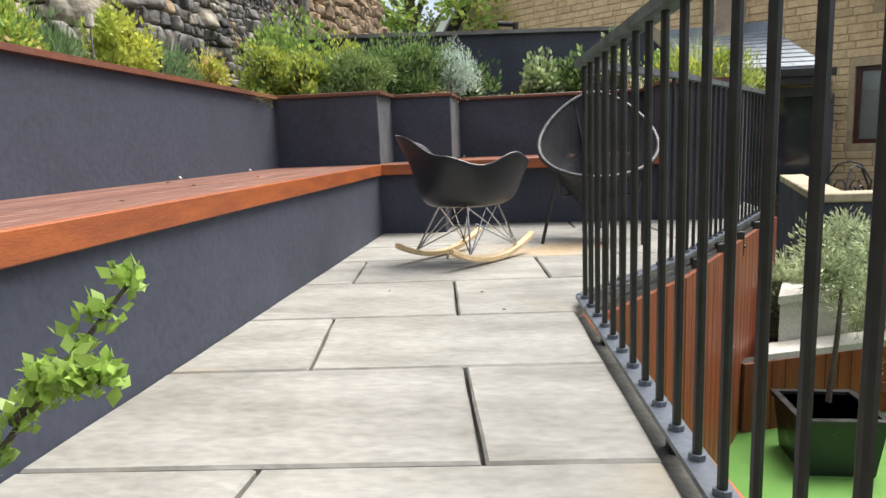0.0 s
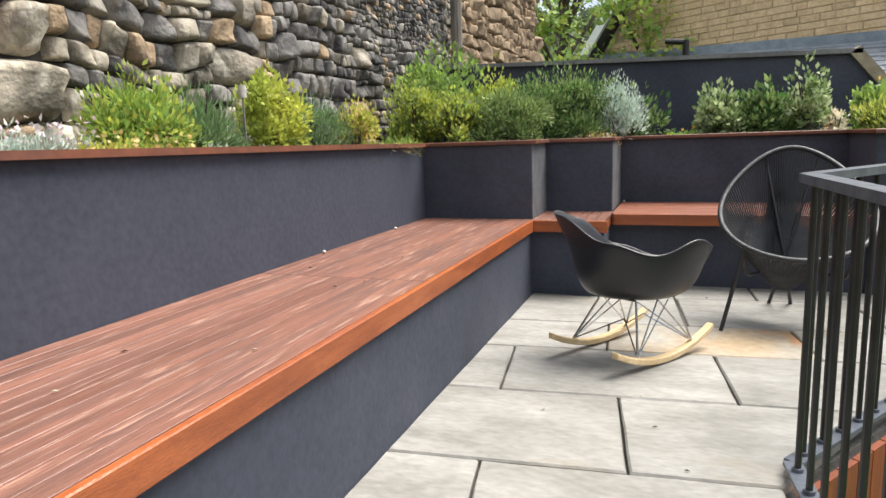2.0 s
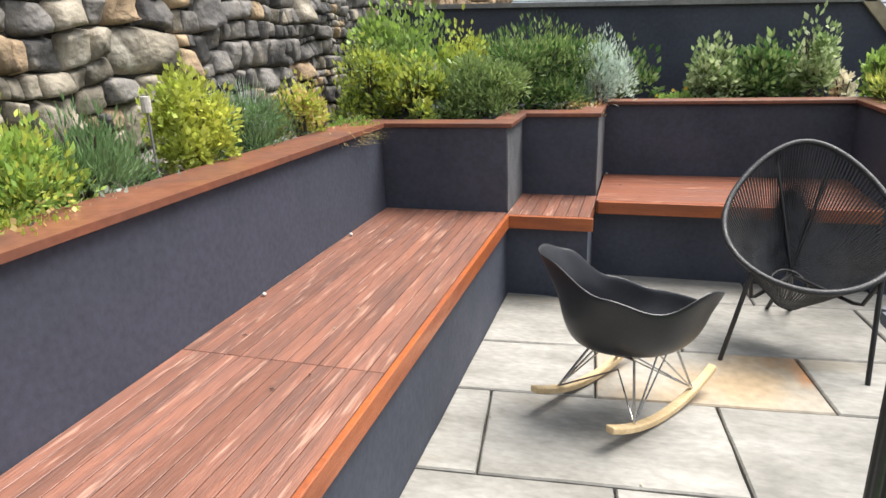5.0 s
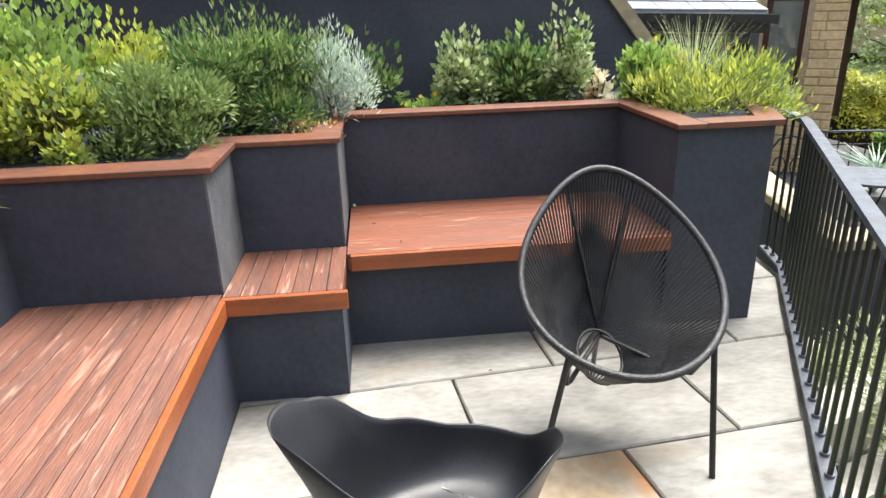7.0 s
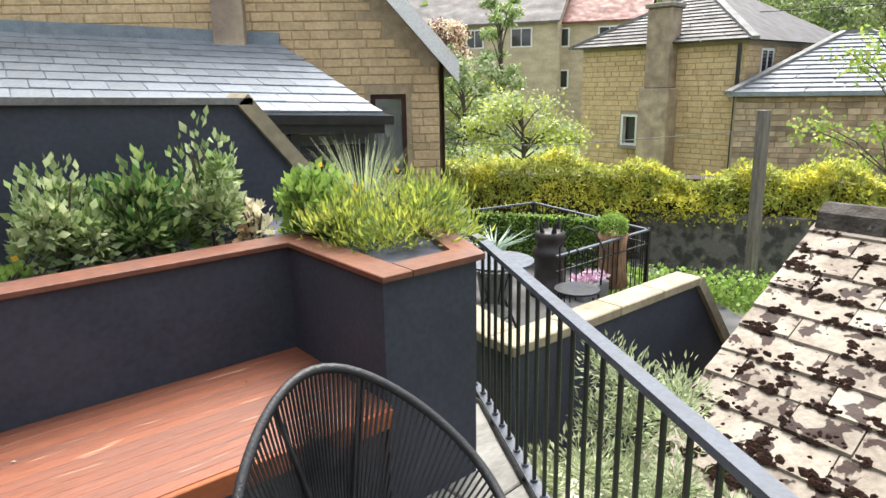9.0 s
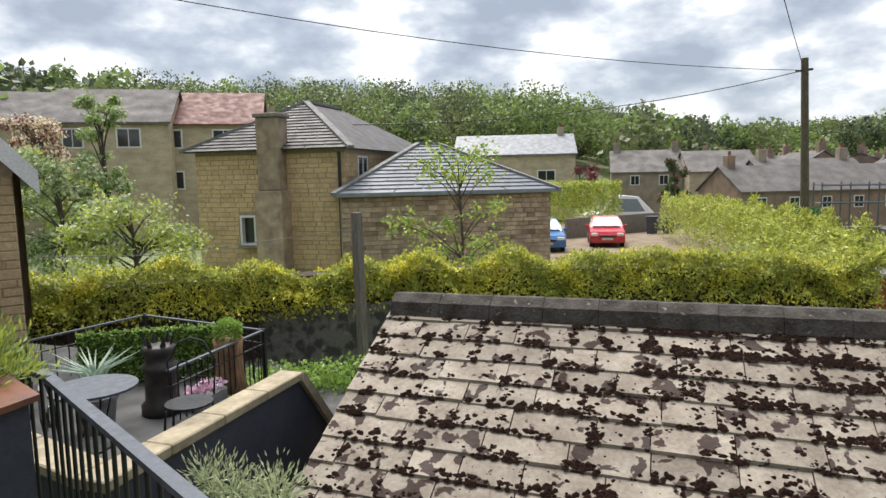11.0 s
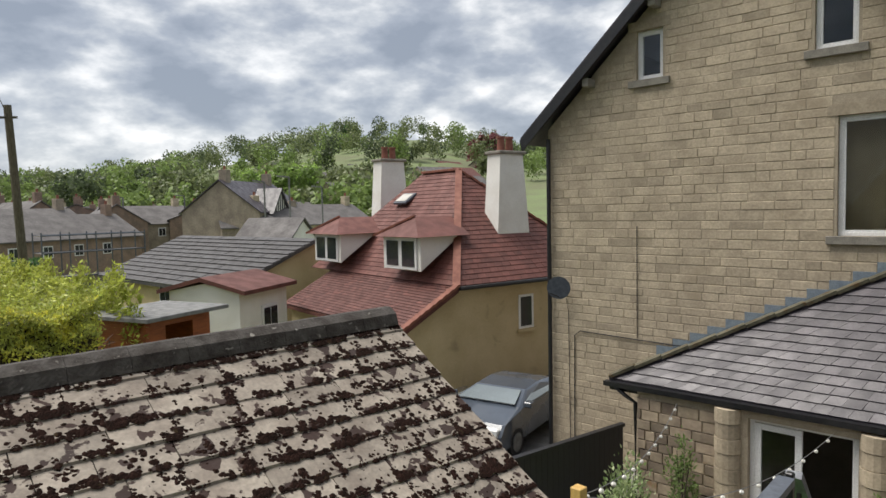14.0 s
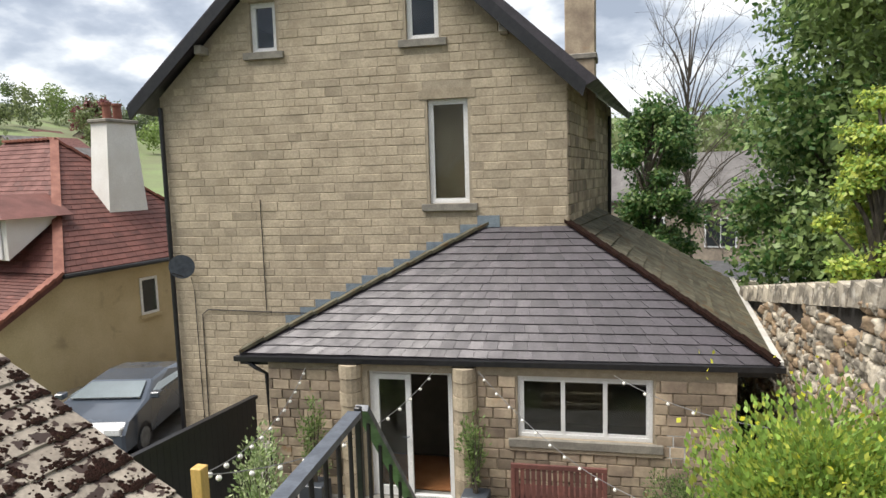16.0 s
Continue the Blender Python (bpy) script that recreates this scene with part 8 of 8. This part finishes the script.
rings = []
for j in range(NR + 1):
    s_ = j / NR
    ring = []
    for i in range(NT):
        a = 2 * math.pi * i / NT
        ca, sa = math.cos(a), math.sin(a)
        right, left = max(0, ca), max(0, -ca)
        rim_z = rim_height(a)
        q1, q2 = 0.25 + 0.01 * left, 0.215 - 0.02 * left
        sp = s_ ** 0.45
        flare = 1 + (0.24 * left ** 2 + 0.08 * right ** 4) * max(0, s_ - 0.86) / 0.14
        r_in = Vector(E1 * ca * q1 * sp * flare + E2 * math.copysign(abs(sa) ** 0.85, sa) * q2 * sp)
        zz = 0.26 + (rim_z - 0.26) * s_ ** (3.0 + 0.9 * left) - (0.012 if j == NR else 0) * left
        ring.append(bm.verts.new((r_in.x, r_in.y, zz)))
    rings.append(ring)
for p_, q_ in zip(rings[1:-1], rings[2:]):
    for i in range(NT):
        bm.faces.new((p_[i], p_[(i + 1) % NT], q_[(i + 1) % NT], q_[i]))
bm.faces.new(rings[1])
for v in rings[0]:
    bm.verts.remove(v)
shell = part("seat_shell", bm, M_PLASTIC, rc, smooth=True)
sol = shell.modifiers.new("thickness", "SOLIDIFY")
sol.thickness, sol.offset = 0.007, 0
sub = shell.modifiers.new("round", "SUBSURF")
sub.levels = sub.render_levels = 1
RD_ = Vector((0.57, 0.82, 0)).normalized()
RS = Vector((RD_.y, -RD_.x, 0))
for sgn in (-1, 1):
    c = RS * 0.165 * sgn + Vector((-0.02, 0.05, 0))
    pts_ = [c + RD_ * (0.3 * u) + Vector((0, 0, 0.018 + 0.075 * u * u)) for u in np.linspace(-1, 1, 13)]
    bm = bmesh.new()
    prev = None
    for p_ in pts_:
        quad = [bm.verts.new(p_ + RS * a_ + Vector((0, 0, b_))) for a_, b_ in ((-0.016, -0.013), (0.016, -0.013), (0.016, 0.013), (-0.016, 0.013))]
        if prev:
            for k in range(4):
                bm.faces.new((prev[k], prev[(k + 1) % 4], quad[(k + 1) % 4], quad[k]))
        else:
            bm.faces.new(quad[::-1])
        prev = quad
    bm.faces.new(prev)
    bmesh.ops.recalc_face_normals(bm, faces=bm.faces[:])
    bmesh.ops.bevel(bm, geom=[e for e in bm.edges if e.calc_face_angle(0) > 1.2], offset=0.004, segments=1, affect="EDGES")
    part("rocker", bm, M_MAPLE, rc, "pale wooden rocker runner")
    feet = [c + RD_ * (0.17 * k) + Vector((0, 0, 0.055)) for k in (-1, 1)]
    tops = [Vector((0, 0, 0.264)) + RS * 0.085 * sgn + RD_ * (0.11 * k) for k in (-1, 1)]
    for f_, t_ in zip(feet, tops):
        part("strut", tube([f_, t_], 0.0048, 7), M_CHROME, rc, "chrome wire strut")
    part("strut", tube([feet[0], Vector((0, 0, 0.256)) + RS * 0.10 * sgn, feet[1]], 0.0038, 6), M_CHROME, rc)
    part("strut", tube([feet[0], tops[1]], 0.003, 6), M_CHROME, rc)
    part("strut", tube([feet[1], tops[0]], 0.003, 6), M_CHROME, rc)
for k in (-1, 1):
    a_ = RS * 0.165 + RD_ * (0.17 * k) + Vector((-0.02, 0.05, 0.055))
    b_ = -RS * 0.165 + RD_ * (0.17 * k) + Vector((-0.02, 0.05, 0.055))
    part("cross_wire", tube([a_, Vector((-0.01, 0.03, 0.16)) + RD_ * 0.06 * k, b_], 0.0035, 6), M_CHROME, rc)
    part("cross_wire", tube([Vector((0, 0, 0.264)) + RS * 0.085 + RD_ * (0.11 * k), Vector((0, 0, 0.264)) - RS * 0.085 + RD_ * (0.11 * k)], 0.0045, 6), M_CHROME, rc)

ac = thing("string_chair", "round black cord lounge chair on thin black steel legs", "chair", at=(0.35, 3.4, 0))


def rim_point(a):
    """The chair's egg-shaped rim; a = 0 at the top."""
    c_, s_ = math.cos(a), math.sin(a)
    u = 0.5 - 0.5 * c_
    wide = 0.292 * (1 + 0.09 * math.cos(2 * a + math.pi) + 0.05 * (u - 0.5))
    y = 0.60 * (1 - u) - 0.02 + 0.06 * math.sin(math.pi * u)
    z = 0.80 - 0.455 * u - 0.06 * s_ * s_
    return Vector((0.03 + 0.02 * (1 - u) + wide * s_, y - 0.09 * (s_ ** 2) * 0.6 - 0.02, z))


RIM = [rim_point(2 * math.pi * k / 60) for k in range(60)]
part("rim", tube(RIM, 0.0125, 10, closed=True), M_CORD, ac, "cord-wrapped black rim", smooth=True)


def ring_point(a):
    return Vector((0.005 + 0.075 * math.sin(a), 0.32 + 0.085 * math.cos(a), 0.215 + 0.055 * math.cos(a)))


part("inner_ring", tube([ring_point(2 * math.pi * k / 24) for k in range(24)], 0.007, 8, closed=True), M_CORD, ac, smooth=True)
for k in range(140):
    a = 2 * math.pi * (k + 0.5) / 140
    p_, q_ = rim_point(a), ring_point(a)
    m_ = p_.lerp(q_, 0.5) + Vector((0, 0.012, -0.012))
    part("cord", tube([p_, m_, q_], 0.0041, 4), M_CORD, ac)
for sx, foot in ((-1, (-0.27, 0.03, 0.0)), (1, (0.23, -0.06, 0.0))):
    top_ = rim_point(math.pi - sx * 0.82) + Vector((0, 0.0, -0.01))
    part("front_leg", tube([top_, top_.lerp(Vector(foot), 0.5), foot], 0.0095, 8), M_BLACK, ac)
    part("brace", tube([top_ + Vector((0, 0.01, -0.02)), Vector((top_.x * 0.9, top_.y + 0.07, 0.245)), Vector((top_.x * 0.8, top_.y + 0.09, 0.24)), Vector((0.03, 0.40, 0.25))], 0.008, 8), M_BLACK, ac)
    part("back_leg", tube([Vector((0.025, 0.405, 0.27)), Vector((0.04 + 0.05 * sx, 0.61, 0.0))], 0.0095, 8), M_BLACK, ac)
    part("back_stay", tube([Vector((0.025, 0.405, 0.27)), rim_point(-sx * 0.45) + Vector((0, 0.01, 0))], 0.007, 8), M_BLACK, ac)

# small litter
lf = random.Random(7)
for i in range(26):
    side_ = i % 3
    if side_ == 0:
        at_ = (lf.uniform(-1.5, -0.9), lf.uniform(1, 3.9), BENCH_Z + 0.003)
    elif side_ == 1:
        at_ = (lf.uniform(-0.8, 0.2), lf.uniform(1.2, 4.2), 0.003)
    else:
        at_ = (lf.uniform(-0.45, 0.8), lf.uniform(4.3, 4.95), BENCH_Z + 0.003)
    b_ = thing("fallen_leaf", "tiny dry brown leaf scrap", "leaf litter", "leaf scraps", at=at_, rz=lf.uniform(0, 360))
    part("blade", solid([(-0.008, 0, 0), (0, -0.003, 0.002), (0.009, 0, 0), (0, 0.003, 0.003)], [(-0.008, 0, 0.001), (0, -0.003, 0.003), (0.009, 0, 0.001), (0, 0.003, 0.004)]), M_COPE if i % 2 else M_SOIL_SHADE, b_)
for p_ in ((-1.535, 2.72), (-1.53, 3.45), (-0.48, 4.915)):
    sc_ = thing("snail_shell", "small white snail shell against the wall", "shell", "snail shells", at=(p_[0] + 0.01, p_[1], BENCH_Z + 0.008))
    part("shell", revolve([(0.002, -0.007), (0.008, -0.004), (0.009, 0.001), (0.005, 0.006), (0.001, 0.008)], 8), M_COPE_WHITE, sc_, smooth=True)

# ---- by the house ----
gb = thing("garden_bench", "dark red slatted garden bench under the window", "bench", at=tuple(ep(5.2, GZ, 0.55)), rz=183.5)
for i in range(16):
    part("back_slat", box(-0.62 + i * 0.078, -0.02, 0.45, -0.62 + i * 0.078 + 0.055, 0.0, 0.9, 0.003), M_CLAY, gb)
part("back_rail", box(-0.68, -0.03, 0.9, 0.68, 0.01, 0.97, 0.006), M_CLAY, gb)
part("seat", box(-0.68, 0.0, 0.4, 0.68, 0.45, 0.44, 0.006), M_CLAY, gb)
for x_ in (-0.68, 0.62):
    part("arm", box(x_, 0.0, 0.62, x_ + 0.06, 0.45, 0.66, 0.005), M_CLAY, gb)
    part("leg", box(x_, 0.4, 0, x_ + 0.06, 0.46, 0.62, 0.005), M_CLAY, gb)
    part("leg", box(x_, -0.03, 0, x_ + 0.06, 0.03, 0.9, 0.005), M_CLAY, gb)
for u, s_, h_ in ((1.35, 151, 1.5), (3.95, 152, 1.35)):
    p_ = ep(u, GZ, 0.3)
    bush("climbing_shrub", "leafy green shrub in a pot beside the door", p_.x, p_.y, p_.z + 0.3, 0.24, 0.16, h_, L_GREEN, 0.07, 800, s_, 0.4, 9)
    pt_ = thing("plant_pot", "dark square pot beside the door", "pot", "door pots", at=tuple(p_))
    part("pot", box(-0.2, -0.18, 0, 0.2, 0.18, 0.34, 0.01), M_ANTHRACITE, pt_)
p_ = ep(6.9, GZ, 0.5)
bush("round_shrub", "rounded dark green shrub by the extension corner", p_.x, p_.y, p_.z, 0.5, 0.35, 1.05, L_GREEN, 0.045, 2600, 154, 0.4, 14, second=L_DARK)
mb = thing("meter_box", "pale grey meter box on the extension wall", "meter box", at=tuple(ep(6.95, -2.75, 0.01)), rz=183.5)
part("case", box(-0.2, 0, 0, 0.2, 0.1, 0.5, 0.01), M_WHITE, mb)
FA, FB = ep(0.35, 0, 0.2), Vector((5.55, -4.5, 0))
fn = thing("black_fence", "black boarded fence between the patio and the drive", "fence")
for i in range(22):
    a_, b_ = FA.lerp(FB, i / 22), FA.lerp(FB, (i + 0.93) / 22)
    part("board", solid([Vector((v.x, v.y, z)) for v, z in ((a_, GZ), (b_, GZ), (b_, -1.95), (a_, -1.95))], [Vector((v.x + 0.02, v.y + 0.02, z)) for v, z in ((a_, GZ), (b_, GZ), (b_, -1.95), (a_, -1.95))]), M_BLACK, fn)
part("top_rail", bar(FA + Vector((0, 0, -1.93)), FB + Vector((0, 0, -1.93)), 0.09, 0.05), M_BLACK, fn)
for x_, y_, s_ in ((4.1, -5.2, 161), (3.7, -4.5, 162), (4.5, -5.9, 163)):
    bush("patio_shrub", "pale-edged green shrub against the black fence", x_, y_, GZ, 0.42, 0.36, 1.75, L_VARIEG, 0.075, 900, s_, 0.55, 10, "fence shrubs", second=L_GREEN)
yp_ = thing("timber_post", "new yellow softwood post with a square top", "post", at=(2.42, -1.75, -3.6))
part("post", box(-0.045, -0.045, 0, 0.045, 0.045, 3.12, 0.006), M_YPOST, yp_)
M_BULB = bpy.data.materials.new("frosted_bulb")
M_BULB.use_nodes = True
M_BULB.node_tree.nodes["Principled BSDF"].inputs["Base Color"].default_value = (0.85, 0.83, 0.76, 1)
M_BULB.node_tree.nodes["Principled BSDF"].inputs["Roughness"].default_value = 0.15
bulb_mesh = None


def string_lights(pts, sag, n):
    global bulb_mesh
    t = thing("string_lights", "black festoon wire with small unlit clear bulbs", "string lights")
    for a_, b_ in zip(pts[:-1], pts[1:]):
        a_, b_ = Vector(a_), Vector(b_)
        line = [a_.lerp(b_, k / 14) + Vector((0, 0, -4 * sag * (k / 14) * (1 - k / 14))) for k in range(15)]
        part("wire", tube(line, 0.005, 4), M_LEDGE_GREY, t)
        for i in range(n):
            k = (i + 0.5) / n
            p_ = a_.lerp(b_, k) + Vector((0, 0, -4 * sag * k * (1 - k) - 0.03))
            if bulb_mesh is None:
                bm = bmesh.new()
                bmesh.ops.create_icosphere(bm, subdivisions=2, radius=0.024)
                o = part("bulb", bm, M_BULB, t, smooth=True)
                bulb_mesh = o.data
            else:
                o = new("bulb", bulb_mesh)
                o.parent = t
            o.location = p_


YT = (2.42, -1.75, -0.55)
string_lights([YT, tuple(ep(1.2, -1.45, 0.1))], 0.25, 12)
string_lights([YT, tuple(ep(3.3, -1.45, 0.1))], 0.35, 13)
string_lights([tuple(ep(4.0, -1.42, 0.1)), tuple(ep(5.6, -2.4, 1.2)), tuple(ep(7.4, -2.5, 2.4))], 0.1, 8)
string_lights([tuple(ep(6.0, -1.42, 0.1)), (-2.6, -4.6, -1.0)], 0.2, 8)

# stone walls down by the steps
def low_top(y):
    return -1.1 + (y + 12) * 0.18


rubble_wall("wall_drystone_low", "old dry stone wall of pale and brown gritstone", -2.95, -13.0, -1.9, -3.6, 0.8, lambda y, z, r: M_DRYSTONE if r.random() < 0.6 else M_DRYSTONE_WARM, lambda y, z: 0.17, 9, top=low_top, parts_max=150)
structure("ground_bank", solid([(-12, -14, -4), (-3.2, -14, -4), (-3.2, -14, -1.6), (-12, -14, -1.6)], [(-12, 0.2, -4), (-3.2, 0.2, -4), (-3.2, 0.2, 0.8), (-12, 0.2, 0.8)]), M_GROUND, "rough planted bank behind the stone wall")
for i in range(24):
    cy = -12.8 + i * 0.45
    cz = low_top(cy) - 0.02
    structure("coping_stone", solid([(-3.3, cy, cz), (-2.96, cy, cz), (-2.98, cy + 0.03, cz + 0.3), (-3.25, cy + 0.05, cz + 0.32)], [(-3.3, cy + 0.36, cz + 0.05), (-2.96, cy + 0.38, cz + 0.05), (-3.0, cy + 0.34, cz + 0.27), (-3.25, cy + 0.3, cz + 0.33)]), M_DRYSTONE)
structure("ground_step_bed", prism([(-2.9, -1.6), (-0.92, -1.6), (-0.92, 0.48), (-2.9, 0.48)], -3.6, -0.9), M_SOIL_SHADE)
structure("wall_step_bed", box(-2.9, -1.75, -3.6, -0.92, -1.602, -0.85), M_COPE)
bd = thing("boulder", "rounded pale stone at the edge of the planting", "stone", at=(-1.05, -1.35, -0.9))
part("rock", revolve([(0.12, 0), (0.2, 0.1), (0.19, 0.3), (0.08, 0.42), (0.02, 0.44)], 12), M_COPE, bd, smooth=True)
structure("road_behind", prism([(-40, -40), (20, -60), (20, -36), (-4, -24), (-10, -19), (-40, -22)], -4.5, -3.3), M_ASPHALT, "grey road behind the house")
structure("wall_road", prism([(-12, -22), (0, -24.6), (0, -24.9), (-12, -22.3)], -4, -2.6), M_DRYSTONE)
block_house("grey house front across the road", (1, -36), 168, 10, 8, 0, 2.4, -4, M_SOOTY, M_ROOF_FAR, False, [(2, -2.6, 4, -1, M_WHITE), (6, -2.6, 7.6, -1, M_WHITE)], 0, ())

# ---- masonry ----
masonry(house_wall, HO, HU, gable_top, HW, GZ, 0.155, 0.36, M_HOUSE, [(h[0] - 0.04, h[1] - 0.14, h[2] + 0.04, h[3] + 0.18) for h in h_holes], 31, proud=0.002, cap=300, out=HN)
for h in h_holes:
    structure("lintel", solid([hp(h[0] - 0.15, h[3] + 0.005, 0.0), hp(h[2] + 0.15, h[3] + 0.005, 0.0), hp(h[2] + 0.15, h[3] + 0.175, 0.0), hp(h[0] - 0.15, h[3] + 0.175, 0.0)], [hp(h[0] - 0.15, h[3] + 0.005, 0.016), hp(h[2] + 0.15, h[3] + 0.005, 0.016), hp(h[2] + 0.15, h[3] + 0.175, 0.016), hp(h[0] - 0.15, h[3] + 0.175, 0.016)]), M_HOUSE)
so = Vector((*HO, 0)) + HU * HW
masonry(side, (SC.x, SC.y), SB, lambda u: 3.15, 6.4, 0.6, 0.2, 0.36, M_HOUSE_MIX, (), 33, proud=0.01, cap=120, out=-SO)
masonry(ewall, tuple(ep(0.5, 0))[:2], HU, lambda u: -1.42, 7.2, GZ, 0.165, 0.27, M_HOUSE_MIX, [(e_holes[0][0] - 0.42, GZ, e_holes[0][2] + 0.4, -1.4), (e_holes[1][0] - 0.02, e_holes[1][1] - 0.18, e_holes[1][2] + 0.02, -1.4)], 35, proud=0.02, cap=300, out=HN)
structure("trim_band", solid([ep(4.45, -2.66, 0.0), ep(6.7, -2.66, 0.0), ep(6.7, -2.49, 0.0), ep(4.45, -2.49, 0.0)], [ep(4.45, -2.66, 0.05), ep(6.7, -2.66, 0.05), ep(6.7, -2.49, 0.05), ep(4.45, -2.49, 0.05)]), M_HOUSE, "stone band under the window")
masonry(yh, tuple(yp(0.45, 0))[:2], yu, lambda u: 1.7 + (4.5 - abs(u - 4.5)) * 1.135, 9.0, -0.8, 0.105, 0.3, M_BUFF, [(0.36, 0.25, 0.93, 1.4)], 37, proud=0.008, cap=300, out=yn)

# ---- paving, last ----
prng = random.Random(17)
floor_ob = bpy.data.objects["floor"]
for r in range(len(COURSES) - 1):
    xs = [(-0.9, -0.9), *JOINTS[r], (9.0, 9.0)]
    for (x0, u0), (x1, u1) in zip(xs[:-1], xs[1:]):
        ym = course_y(r, x0)
        if x0 > rail_x(ym) - 0.03:
            continue
        g = 0.0045
        e0 = g if x0 > -0.9 else 0
        if x1 > 8:
            x1 = u1 = 1.8
            for _ in range(6):
                x1, u1 = rail_x(course_y(r, x1)) - 0.012, rail_x(min(5.3, course_y(r + 1, u1))) - 0.012
        a, b = (x0 + e0, course_y(r, x0) + g), (x1 - g, course_y(r, x1) + g)
        c, d = (u1 - g, min(5.3, course_y(r + 1, u1)) - g), (u0 + e0, course_y(r + 1, u0) - g)
        # uneven riven edges
        poly = []
        for p_, q_ in ((a, b), (b, c), (c, d), (d, a)):
            L = math.hypot(q_[0] - p_[0], q_[1] - p_[1])
            n_ = max(1, int(L / 0.12))
            for k in range(n_):
                j_ = 0.0018 if 0 < k else 0
                poly.append((p_[0] + (q_[0] - p_[0]) * k / n_ + prng.uniform(-j_, j_), p_[1] + (q_[1] - p_[1]) * k / n_ + prng.uniform(-j_, j_)))
        bm = bmesh.new()
        lo_, hi_ = [bm.verts.new((*p_, -0.032)) for p_ in poly], [bm.verts.new((*p_, -0.006)) for p_ in poly]
        cx_, cy_ = sum(p_[0] for p_ in poly) / len(poly), sum(p_[1] for p_ in poly) / len(poly)
        top__ = [bm.verts.new((p_[0] + (0.005 if cx_ > p_[0] else -0.005), p_[1] + (0.005 if cy_ > p_[1] else -0.005), 0.0)) for p_ in poly]
        n_ = len(poly)
        for k in range(n_):
            bm.faces.new((lo_[k], lo_[(k + 1) % n_], hi_[(k + 1) % n_], hi_[k]))
            bm.faces.new((hi_[k], hi_[(k + 1) % n_], top__[(k + 1) % n_], top__[k]))
        bm.faces.new(top__)
        rust = r == 5 and -0.5 < x0 < 0.3
        part("flagstone", bm, M_FLAG_RUST if rust else M_STONE_FLAG, floor_ob, "sandstone flag with orange rust stains" if rust else "")
